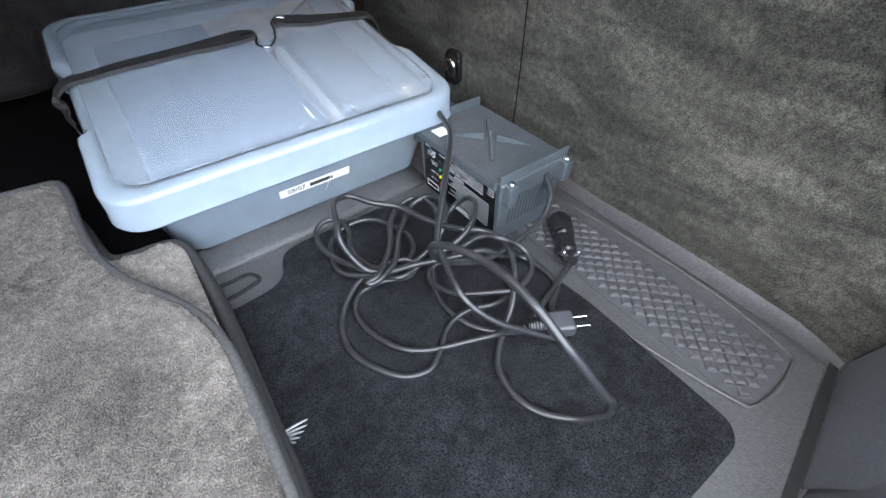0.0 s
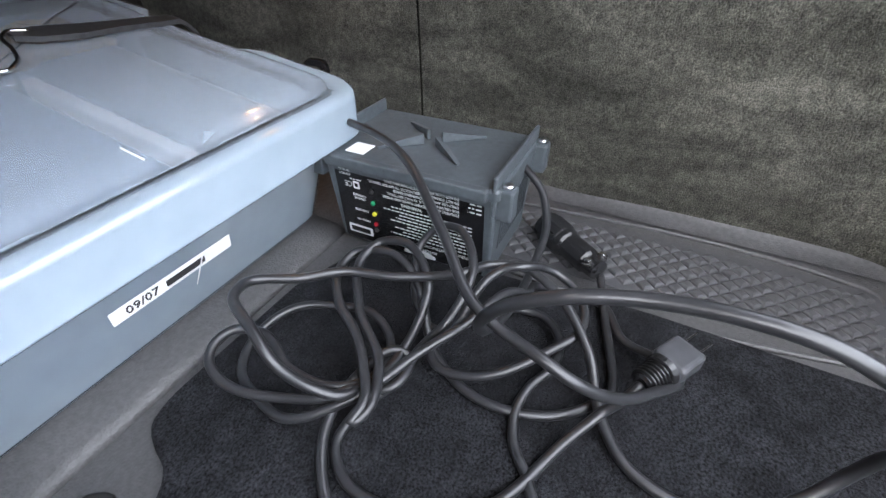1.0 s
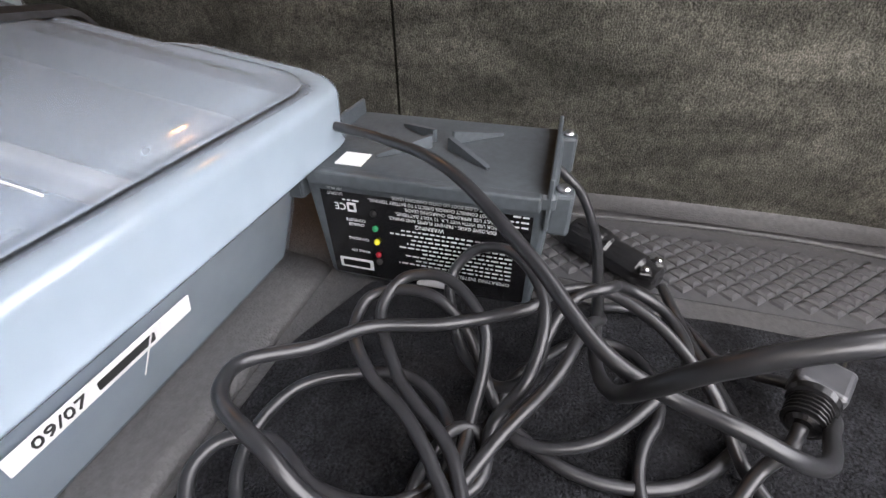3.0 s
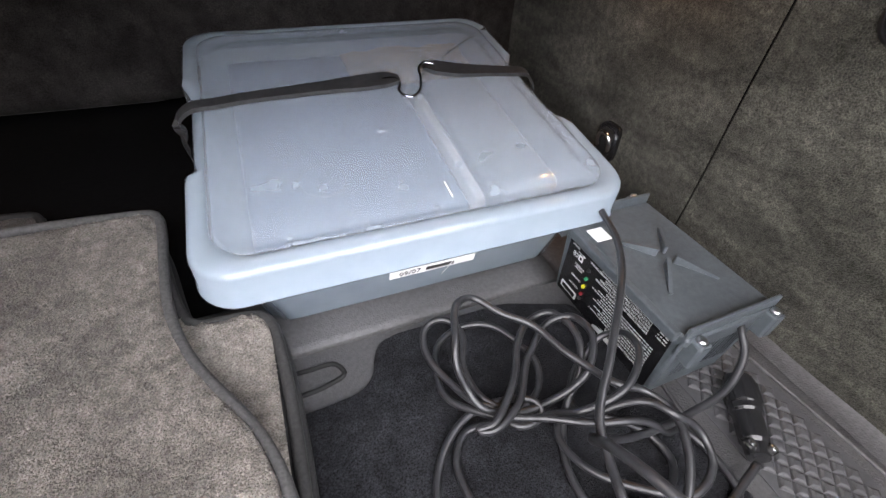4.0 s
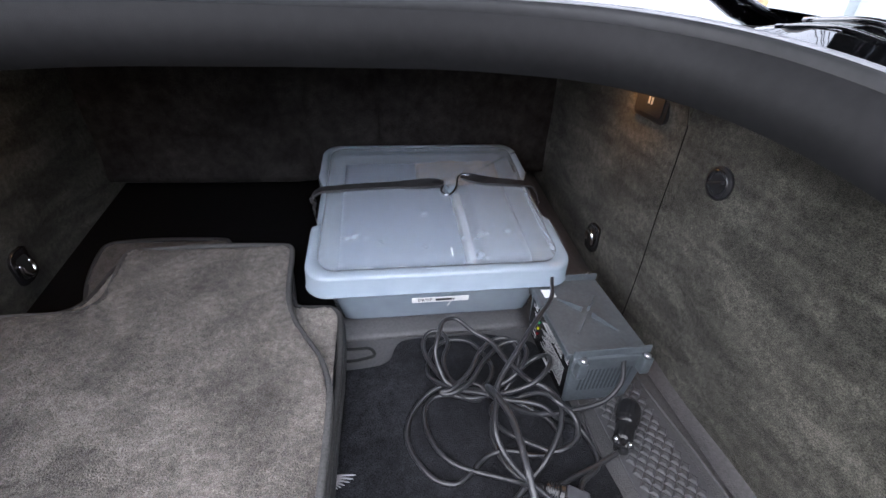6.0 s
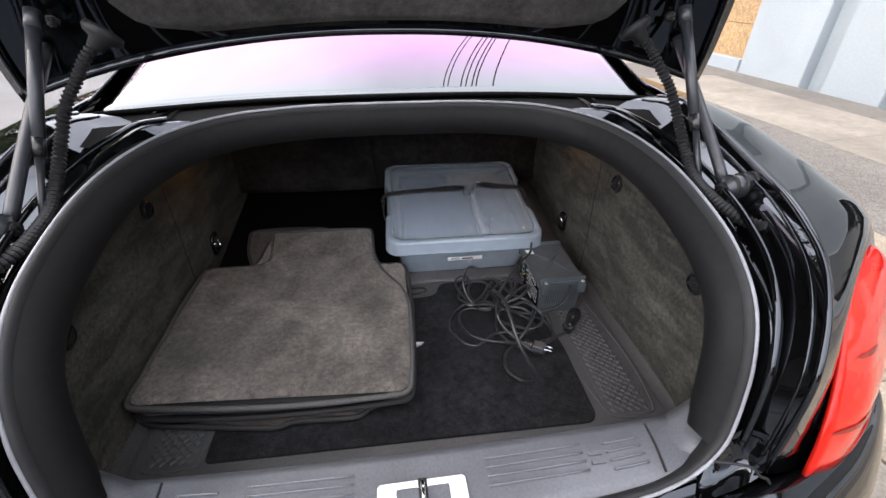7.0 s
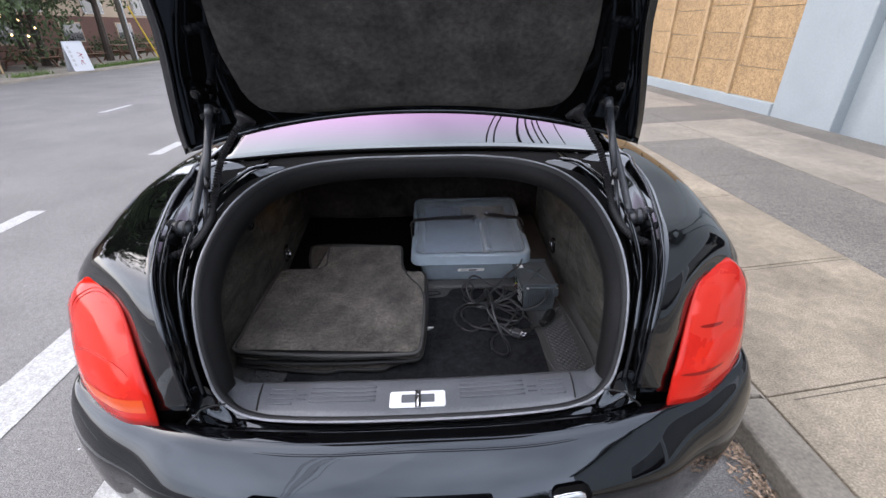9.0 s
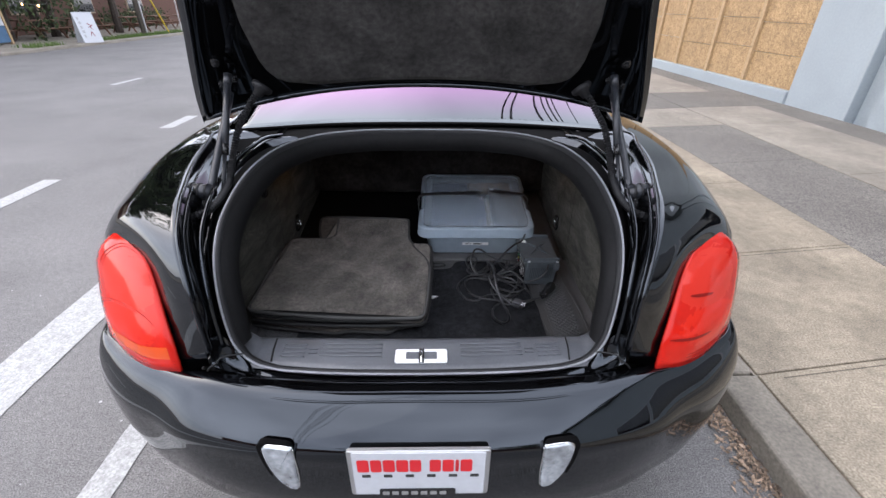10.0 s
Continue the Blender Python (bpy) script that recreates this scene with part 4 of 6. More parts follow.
# cowl between the boot aperture and the rear glass
part("cowl", grid(net([
    [(-.74, .735, 1.066), (-.45, .665, 1.062), (0, .715, 1.066), (.45, .665, 1.062), (.74, .735, 1.066)],
    [(-.74, .750, 1.068), (-.42, .740, 1.068), (0, .770, 1.070), (.42, .740, 1.068), (.74, .750, 1.068)],
    [(-.75, .795, 1.078), (-.4, .875, 1.078), (0, .895, 1.078), (.4, .875, 1.078), (.75, .795, 1.078)]], 10, 30)), TRIM_SHADE_BLACK, car, smooth=True)
part("glass_trim", tube([(-.74, .797, 1.087), (-.4, .880, 1.089), (0, .900, 1.090), (.4, .880, 1.089), (.74, .797, 1.087)], 0.006, n=40, sides=8), TRIM_SHADE_BLACK, car, smooth=True)

# boot aperture: rubber seal loop and the painted channel round it
SEAL_HALF = [(0, -.082, .697), (.20, -.078, .697), (.30, -.071, .697), (.385, -.058, .698), (.438, -.045, .712), (.470, -.034, .750), (.489, -.014, .815), (.500, .010, .885), (.511, .052, .950), (.524, .130, 1.000),
             (.528, .240, 1.040), (.517, .357, 1.073), (.489, .455, 1.094), (.440, .542, 1.108), (.359, .605, 1.117), (.239, .645, 1.121), (0, .662, 1.122)]
half_seal = spline(SEAL_HALF, 90)
loop = np.concatenate([half_seal, (half_seal * np.array((-1, 1, 1)))[-2:0:-1]])


def frames_along(pts):
    """Outward and upward directions round the aperture."""
    centre = np.array((0, .33, .93))
    tang = np.roll(pts, -1, 0) - np.roll(pts, 1, 0)
    tang /= np.linalg.norm(tang, axis=1)[:, None]
    axis = np.array((0, -.50, .866))
    outs = np.cross(tang, axis)
    outs /= np.linalg.norm(outs, axis=1)[:, None]
    outs[((pts - centre) * outs).sum(1) < 0] *= -1
    ups = np.cross(outs, tang)
    ups[ups @ axis < 0] *= -1
    return outs, ups


out_d, up_d = frames_along(loop)


def ring(profile, name, mat, parent, label="", above=0.0):
    keep = [k for k in range(len(loop)) if loop[k][2] > above]
    start = next((i for i in range(len(keep)) if keep[i] - keep[i - 1] not in (1, 1 - len(loop))), 0)
    keep = keep[start:] + keep[:start]
    bm = grid([[loop[k] + a * out_d[k] + b * up_d[k] for a, b in profile] for k in keep], close=above < .1)
    return part(name, bm, mat, parent, label, smooth=True)


seal = ring([(-.014, -.03), (-.014, -.006), (-.010, .003), (-.005, .0065), (.000, .005), (.002, 0), (.001, -.014)], "boot_seal", SEAL, car, "soft grey rubber seal round the boot aperture")
# thin pale strip: the seal's edge highlight put into colour
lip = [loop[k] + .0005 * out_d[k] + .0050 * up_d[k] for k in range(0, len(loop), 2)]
part("seal_lip", tube(lip + lip[:1], .0032, n=260, sides=8, caps=False), SEAL_HIGHLIGHT, seal, "outer lip of the seal, coloured pale as its highlight", smooth=True)
ring([(-.0135, -.004), (-.024, -.012), (-.034, -.026), (-.039, -.046), (-.034, -.064)], "inner_trim", TRIM_DARK, car, "matt black trim strip inside the seal", above=.735)

# channel between the seal and the rear wings, with its stepped ridges
seal_side = spline(SEAL_HALF[5:16], 70)
shut_side = spline([(.515, -.075, .735), (.521, -.068, .82), (.521, -.066, .893), (.538, -.034, .967), (.562, .013, 1.017), (.610, .14, 1.062), (.66, .28, 1.072), (.70, .40, 1.078), (.723, .55, 1.10), (.735, .70, 1.112), (.70, .76, 1.10)], 70)
for side in (1, -1):
    rows = []
    for a, b in zip(seal_side, shut_side):
        w = b - a
        d = np.array((0, .62, -.78)) * np.interp(a[1], [.03, .14, .50, .62], [1, 2.0, 2.0, 1.2])
        n = [a - .010 * w / np.linalg.norm(w) + d * .012, a + .03 * w + d * .034, a + .30 * w + d * .055, a + .45 * w + d * .058, a + .52 * w + d * .030, a + .60 * w + d * .028, a + .66 * w + d * .05, a + .80 * w + d * .048, a + .88 * w + d * .014, a + .96 * w + d * .004, b]
        rows.append([q * np.array((side, 1, 1)) for q in n])
    part("boot_gutter", grid(rows), PAINT_IN, car, "black painted rain channel beside the boot seal", smooth=True)
    # folded flanges along the channel
    for frac, dip, rad in ((1.0, -.001, .0050), (.90, .010, .0026), (.56, .024, .0065), (.24, .044, .0050)):
        part("channel_flange", tube([(a + frac * (b - a) + np.array((0, .62, -.78)) * dip) * np.array((side, 1, 1)) for a, b in zip(seal_side[2::5], shut_side[2::5])], rad, n=70, sides=8), PAINT, car, smooth=True)
    # lower corner of the channel, with a pale sealant bead
    corner = net(np.array([
        [(.41, -.088, .702), (.45, -.083, .704), (.49, -.078, .712), (.52, -.072, .722)],
        [(.43, -.066, .690), (.465, -.060, .695), (.495, -.055, .710), (.522, -.064, .742)],
        [(.44, -.042, .692), (.475, -.032, .742), (.50, -.03, .78), (.521, -.062, .80)]]) * np.array((side, 1, 1)), 12, 16)
    part("gutter_corner", grid(corner), PAINT_IN, car, smooth=True)
    part("sealant_bead", tube(np.array([(.447, -.052, .742), (.475, -.064, .748), (.497, -.072, .745), (.507, -.078, .733), (.52, -.080, .726), (.531, -.080, .712)]) * np.array((side, 1, 1)), 0.0022, n=24, sides=8), SEAL, car, "pale sealant bead at the channel corner", smooth=True)
part("boot_ledge", grid(net([
    [(-.47, -.048, .690), (-.3, -.072, .684), (0, -.084, .684), (.3, -.072, .684), (.47, -.048, .690)],
    [(-.47, -.066, .683), (-.3, -.084, .683), (0, -.094, .684), (.3, -.084, .683), (.47, -.066, .683)],
    [(-.50, -.086, .701), (-.3, -.100, .7005), (0, -.106, .7005), (.3, -.100, .7005), (.50, -.086, .701)]], 10, 40)), PAINT_IN, car, smooth=True)
for off, zz in ((.0, .7005), (-.022, .6925)):
    part("ledge_strip", tube([(-.50, -.110 + off * .6, zz + .004), (-.3, -.135 + off, zz), (0, -.141 + off, zz), (.3, -.135 + off, zz), (.50, -.110 + off * .6, zz + .004)], 0.0030, n=50, sides=8), PAINT, car, smooth=True)

# tail lamps
LAMP = [
    [(0.600, -0.072, 0.703), (0.670, -0.060, 0.700), (0.737, -0.030, 0.703), (0.803, 0.016, 0.710), (0.856, 0.060, 0.722)],
    [(0.604, -0.060, 0.770), (0.690, -0.040, 0.775), (0.767, 0.005, 0.780), (0.833, 0.052, 0.785), (0.880, 0.105, 0.795)],
    [(0.623, -0.030, 0.836), (0.710, 0.002, 0.842), (0.787, 0.050, 0.848), (0.848, 0.095, 0.852), (0.888, 0.138, 0.858)],
    [(0.648, 0.012, 0.897), (0.725, 0.045, 0.905), (0.797, 0.088, 0.910), (0.848, 0.122, 0.912), (0.881, 0.152, 0.908)],
    [(0.684, 0.062, 0.948), (0.740, 0.090, 0.955), (0.797, 0.120, 0.957), (0.838, 0.142, 0.952), (0.861, 0.160, 0.940)],
    [(0.730, 0.112, 0.973), (0.762, 0.130, 0.977), (0.792, 0.146, 0.978), (0.815, 0.156, 0.975), (0.833, 0.163, 0.965)],
]
lamp_pts = net(LAMP, 36, 30)


def lamp_band(u0, u1, v0, v1, lift, bm=None):
    """A strip of the lamp's surface, lifted off it."""
    rows = []
    nu, nv = lamp_pts.shape[:2]
    du = np.gradient(lamp_pts, axis=0)
    dv = np.gradient(lamp_pts, axis=1)
    nn = np.cross(dv, du)
    nn /= np.linalg.norm(nn, axis=2)[:, :, None] + 1e-9
    if nn[nu // 2, nv // 2] @ np.array((.6, -.7, .3)) < 0:
        nn = -nn
    for u in np.linspace(u0, u1, 18):
        r = []
        for v in np.linspace(v0(u) if callable(v0) else v0, v1(u) if callable(v1) else v1, 14):
            i, j = u * (nu - 1), np.clip(v, 0, 1) * (nv - 1)
            a, b = min(int(i), nu - 2), min(int(j), nv - 2)
            fa, fb = i - a, j - b
            p = (lamp_pts[a, b] * (1 - fa) * (1 - fb) + lamp_pts[a + 1, b] * fa * (1 - fb) + lamp_pts[a, b + 1] * (1 - fa) * fb + lamp_pts[a + 1, b + 1] * fa * fb)
            r.append(p + lift * nn[a, b])
        rows.append(r)
    return grid(rows, bm)


def lamp_at(u, v, lift):
    """One point of the lamp's surface, lifted off it."""
    nu, nv = lamp_pts.shape[:2]
    a, b = min(int(u * (nu - 1)), nu - 2), min(int(v * (nv - 1)), nv - 2)
    fa, fb = u * (nu - 1) - a, v * (nv - 1) - b
    n = np.cross(lamp_pts[a, b + 1] - lamp_pts[a, b], lamp_pts[a + 1, b] - lamp_pts[a, b])
    n = n / (np.linalg.norm(n) + 1e-9)
    n = n if n @ np.array((.6, -.7, .3)) > 0 else -n
    return lamp_pts[a, b] * (1 - fa) * (1 - fb) + lamp_pts[a + 1, b] * fa * (1 - fb) + lamp_pts[a, b + 1] * (1 - fa) * fb + lamp_pts[a + 1, b + 1] * fa * fb + lift * n


for side in (1, -1):
    k = Matrix.Diagonal((side, 1, 1, 1))

    def flip(bm):
        bm.transform(k)
        return bm
    lamp = part("tail_lamp", flip(thick(lamp_band(0, 1, 0, 1, .004), .007)), LENS_RED, car, "glossy bright red tail lamp lens", smooth=True)
    def arc(pts, rad, mat, name, label="", lift=.003):
        """A moulded line on the lens: (up, across) points."""
        line = [lamp_at(u, v, lift) for u, v in pts]
        part(name, flip(tube(line, rad, n=34, sides=6, radii=([0, .2, .8, 1], [.0004, rad, rad, .0004]))), mat, lamp, label, smooth=True)
    # two round reflectors moulded behind the lens
    for cu, cv, ru, rv, mt in ((.66, .40, .27, .47, LENS_PALE), (.30, .52, .17, .40, LENS_BRIGHT)):
        disc = [[lamp_at(min(.97, max(.02, cu + ru * f * math.sin(q))), min(.95, max(.03, cv + rv * f * math.cos(q))), .0038 + .0012 * (1 - f * f)) for q in np.linspace(0, 2 * math.pi, 41)] for f in (1, .8, .5, .25, .02)]
        part("reflector", flip(grid(disc)), mt, lamp, "round reflector in the lens", smooth=True)
        for f, q0, q1 in ((1.0, 15, 165), (.9, 30, 130)) if side < 0 else ():
            arc([(min(.97, max(.02, cu + ru * f * math.sin(radians(q)))), min(.95, max(.03, cv + rv * f * math.cos(radians(q))))) for q in np.linspace(q0, q1, 12)], .0011, LENS_RING, "moulded_ring", lift=.0044)
    if side < 0:
        streaks = ()
        part("amber_strip", flip(lamp_band(.10, .19, .06, lambda u: .80, .0055)), LENS_AMBER, lamp, "amber strip low in the lens", smooth=True)
    else:
        streaks = ((.22, .28, .012, .23), (.53, .31, .013, .15))
    # dark patches paint two reflections onto the right-hand lens
    for uc, vc, hu, hv in streaks:
        part("dark_streak", flip(lamp_band(uc - hu, uc + hu, lambda u: vc - hv * math.sqrt(max(0, 1 - ((u - uc) / hu) ** 2)), lambda u: vc + hv * math.sqrt(max(0, 1 - ((u - uc) / hu) ** 2)), .0057)), LENS_REFLECTION, lamp, smooth=True)
    for u in (.035, .06, .085):
        arc([(u, .03), (u + .005, .35), (u + .01, .7), (u + .02, .95)], .0013, LENS_DEEP, "moulded_line", lift=.0042)

# reverse lamps low in the bumper
REV = [(.287, .636, .006), (.350, .638, .012), (.362, .622, .014), (.358, .572, .04), (.343, .520, .04), (.318, .484, .022), (.292, .482, .014)]
for side in (1, -1):
    m = Matrix.Diagonal((side, 1, 1, 1)) @ Matrix.Translation((.30, -.2375, 0)) @ pose(0, 0, 0, 0, 0, 6.5) @ Matrix.Translation((-.30, 0, 0)) @ pose(0, 0, 0, 90, 0, 0)
    c = Vector((.318, .562))
    big = [tuple(c + (Vector(q[:2]) - c) * 1.16 + Vector((.008, -.006))) + (.02,) for q in REV]
    housing = part("reverse_lamp", slab(round_corners(big, .02, 5), -.010, .0035, .002, 2, m=m), TRIM_SHADE_BLACK, car, "clear reverse lamp in a gloss black surround", smooth=False)
    lens = part("lens", slab(round_corners(REV, .01, 6), .0, .011, .006, 4, m=m), LENS_CLEAR, housing, "clear lens with a bright reflector", smooth=True)
    part("reflector_rim", tube([m @ Vector((q[0], q[1], .0036)) for q in round_corners(REV, .01, 4)] + [m @ Vector((*round_corners(REV, .01, 4)[0], .0036))], .002, n=80, sides=6), CHROME, housing, smooth=True)

# plate carrier on the bumper
carrier = part("plate_frame", slab(rounded(-.163, .163, .464, .6275, .008), .0, .010, .002, 1, m=Matrix.Translation((0, -.2505, .018)) @ pose(0, 0, 0, 90, 0, 0)), PLATE_FRAME, car, "satin metal plate frame on the bumper")
PM = Matrix.Translation((0, -.2607, .024)) @ pose(0, 0, 0, 90, 0, 0)
plate = part("dealer_plate", slab(rounded(-.152, .152, .466, .618, .006), .0, .003, .0005, 1, m=PM), PLATE_WHITE, car, "white dealer plate with red and grey bars")
FM = Matrix.Translation((0, -.2639, .024)) @ pose(0, 0, 0, 90, 0, 0)
xx = -.141
for k, w in enumerate((.027, .025, .027, .027, .026, 0, .026, .026, .008, .027)):
    if w:
        part("red_bar", slab(rounded(xx, xx + w, .552, .595, .005, 2), 0, .0006, m=FM), RED_INK, plate)
    xx += (w or .012) + .0035
for k in range(6):
    part("grey_bar", slab(rounded(-.132 + .05 * k, -.112 + .05 * k, .532, .5425, .002, 2), 0, .0006, m=FM), INK, plate)
part("frame_tab", slab(rounded(-.095, .085, .462, .488, .005), 0, .003, m=Matrix.Translation((0, -.2637, .024)) @ pose(0, 0, 0, 90, 0, 0)), GLOSS_BLACK, plate, "black lower tab of the plate frame")
for k in range(7):
    part("pale_bar", slab(rounded(-.088 + .0225 * k, -.072 + .0225 * k, .469, .482, .002, 2), 0, .0006, m=Matrix.Translation((0, -.2673, .024)) @ pose(0, 0, 0, 90, 0, 0)), PLATE_FRAME, plate)

# ---- open boot lid ----
UP = np.array((0, -.593, .805))
NORM = np.array((0, .805, .593))
HALF_W = ([0, .10, .46, .75, .95, 1.05], [.775, .745, .618, .545, .505, .47])


def lid_pt(x, s, lift=0.0):
    """A point on the lid's inner face: x across, s up along it."""
    w = np.interp(s, *HALF_W)
    crown = .055 * (1 - (x / w) ** 2)
    low = .118 * max(0.0, 1 - s / .35) * (1 - (abs(x) / .775) ** 2.2)
    curl = -.55 * max(0.0, s - .80) ** 1.5
    return np.array((x, .675, 1.150)) + UP * (s + low) + NORM * (crown - lift + curl)


lid_rows = [[lid_pt(u * np.interp(s, *HALF_W), s) for u in np.linspace(-1, 1, 41)] for s in np.linspace(0, 1.05, 34)]
lid = part("boot_lid", thick(grid(lid_rows), .004), PAINT_IN, car, "raised black boot lid", smooth=True)
skin_rows = [[lid_pt(u * (np.interp(s, *HALF_W) + .012), s, -.045) for u in np.linspace(-1, 1, 31)] for s in np.linspace(-.012, 1.06, 30)]
part("lid_skin", thick(grid(skin_rows), .003), PAINT, lid, smooth=True)
for side in (1, -1):
    part("lid_edge", grid([[lid_pt(side * (np.interp(s, *HALF_W) + .012 * f), s, .004 - .049 * f) for f in (0, .25, .75, 1)] for s in np.linspace(-.01, 1.05, 30)]), PAINT, lid, smooth=True)
    part("edge_rib", tube([lid_pt(side * (np.interp(s, *HALF_W) - .022), s, .008) for s in np.linspace(.02, 1.0, 14)], .007, n=50, sides=8), PAINT_IN, lid, smooth=True)
part("lower_flange", tube([lid_pt(x, .012, .006) for x in np.linspace(-.74, .74, 15)], .009, n=70, sides=8), PAINT_IN, lid, smooth=True)
LINER = ([.052, .062, .080, .11, .16, .22, .38, .46, .60, .80, .98, 1.0], [.30, .38, .44, .475, .497, .506, .508, .497, .47, .43, .38, .30])
liner_rows = []
for s in np.concatenate([[.050, .056], np.linspace(.063, .99, 36)]):
    w = np.interp(s, *LINER)
    liner_rows.append([lid_pt(u * w, s, .018 * (1 - abs(u) ** 14) * (1 if .062 < s < .98 else .3)) for u in np.linspace(-1, 1, 45)])
part("lid_liner", grid(liner_rows), FELT_DARK, lid, "dark grey suede lining of the lid", smooth=True)

for side in (1, -1):
    def sx(p):
        return (side * p[0], p[1], p[2])
    # hinge plate, bolts
    hinge = part("hinge_plate", grid([[lid_pt(side * x, s, .012) for x, s in row] for row in (((.555, .155), (.64, .155)), ((.56, .22), (.645, .22)), ((.585, .275), (.635, .28)), ((.60, .30), (.625, .30)))]), PAINT_IN, lid, smooth=False)
    for x, s, r in ((.612, .248, .016), (.585, .165, .013), (.632, .150, .012), (.640, .100, .014)):
        q = lid_pt(side * x, s, .014)
        m = Matrix.Translation(q) @ Vector(tuple(-NORM)).to_track_quat("Z", "Y").to_matrix().to_4x4()
        part("bolt", turned([(r * .95, 0), (r * .95, .003), (r * .7, .004), (r * .62, .012), (r * .3, .013)], m, 6), GLOSS_BLACK, hinge)
    # gas strut
    strut = part("gas_strut", rod(sx((.585, .385, 1.125)), sx((.583, .51, 1.316)), .0105), STRUT, car, "black gas strut holding up the lid", smooth=True)
    part("strut_rod", rod(sx((.595, .318, .99)), sx((.585, .388, 1.130)), .0058), STRUT, strut, smooth=True)
    part("end_cap", rod(sx((.583, .500, 1.300)), sx((.583, .516, 1.326)), .012), STRUT, strut, smooth=True)
    part("gland", rod(sx((.5853, .383, 1.121)), sx((.5846, .398, 1.148)), .0115), GLOSS_BLACK, strut, smooth=True)
    part("ball_joint", turned([(.010, -.022), (.014, -.012), (.015, .012), (.010, .022)], Matrix.Translation(sx((.597, .316, .985))) @ pose(0, 0, 0, 0, 90, 0), 14), GLOSS_BLACK, strut, smooth=True)
    # hinge arm beside the strut
    part("hinge_arm", tube([sx((.599, .290, 1.055)), sx((.597, .365, 1.125)), sx((.594, .46, 1.21)), sx((.594, .53, 1.27))], .0105, n=18, sides=8), STRUT, car, "black hinge arm", smooth=True)
    for x0, y0, z0, ln, r in ((.592, .275, 1.045, .062, .021), (.600, .262, 1.008, .06, .015)):
        piv = part("hinge_pivot", rod(sx((x0, y0, z0)), sx((x0 + ln, y0 + .005, z0 + .004)), r, sides=18), STRUT, car, smooth=True)
        for f in (.15, .5, .85):
            part("pivot_ring", rod(sx((x0 + ln * f, y0 + .005 * f, z0 + .004 * f)), sx((x0 + ln * f + .006, y0 + .005 * f, z0 + .004 * f)), r * 1.14, sides=18), MATT_BLACK, piv, smooth=True)
        part("pivot_nut", turned([(r * .6, 0), (r * .6, .008), (r * .3, .010)], Matrix.Translation(sx((x0 - .0, y0, z0))) @ pose(0, 0, 0, 0, -90 * side, 0), 6), GLOSS_BLACK, piv)
    # cable loom in its corrugated sleeve
    boot = part("loom_sleeve", tube([sx(p) for p in ((.492, .512, 1.284), (.512, .497, 1.262), (.535, .478, 1.225), (.556, .46, 1.19), (.569, .43, 1.14), (.574, .39, 1.09), (.570, .34, 1.052), (.566, .28, 1.036), (.570, .225, 1.026), (.590, .180, 1.020), (.618, .165, 1.020), (.640, .165, 1.020))], .0078, n=132, sides=12, ribs=.0036), MATT_BLACK, car, "corrugated black cable sleeve", smooth=False)
    for q, d in (((.488, .517, 1.290), (.5, -.45, -.75)), ((.645, .165, 1.020), (-1, -.1, -.05))):
        m = Matrix.Translation(sx(q)) @ Vector((side * d[0], d[1], d[2])).to_track_quat("Z", "Y").to_matrix().to_4x4()
        part("grommet", turned([(.030, -.006), (.032, .003), (.027, .010), (.016, .014), (.0125, .030)], m, 22), MATT_BLACK, boot, smooth=True)
    part("water_channel", grid(net(np.array([[(.50, .62, 1.072), (.58, .60, 1.06), (.66, .60, 1.068)], [(.47, .68, 1.075), (.56, .70, 1.055), (.68, .70, 1.085)], [(.44, .73, 1.080), (.56, .78, 1.068), (.72, .745, 1.088)]]) * np.array((side, 1, 1)), 10, 12)), TRIM_SHADE_BLACK, car, smooth=True)

# ---- boot interior ----
FLOOR = .530


def floor_z(y):
    return FLOOR + max(0.0, y - .765) * .130


def trim_x(y, z):
    """Half width of the lined side wall."""
    base = np.interp(z, [.50, .56, .62, .95, 1.00, 1.08], [.600, .605, .607, .605, .590, .545])
    near = np.interp(y, [-.03, .03, .10, .20], [.105, .065, .025, 0])
    return base - near + .004 * noise.noise((y * 7, z * 7, 2.0))


seal_ys, seal_xs, seal_zs = ([p[k] for p in SEAL_HALF[5:]] for k in (1, 0, 2))
# the boot's deep shade is put into the ramp's near-black colour
part("ramp_carpet", grid([[(x, y, floor_z(y) + .004) for x in np.linspace(-.60, .005, 24)] for y in np.linspace(.768, 1.40, 14)]), TRIM_SHADE_BLACK, car, "carpet on the ramp at the seat back, coloured near black for shade", smooth=True)
for side in (1, -1):
    part("floor_gap", grid([[(side * x, .117 + .175 * max(0, x - .38) + w, FLOOR + .0025) for w in (0, .011)] for x in np.linspace(.0, .60, 20)]), GROOVE, car, "dark slot between floor and sill")
part("boot_floor", thick(grid([[(x, y, floor_z(y)) for x in np.linspace(-.60, .60, 40)] for y in np.concatenate([np.linspace(.03, .765, 20), np.linspace(.80, 1.42, 10)])]), .01), VINYL, car, "grained grey vinyl boot floor", smooth=True)
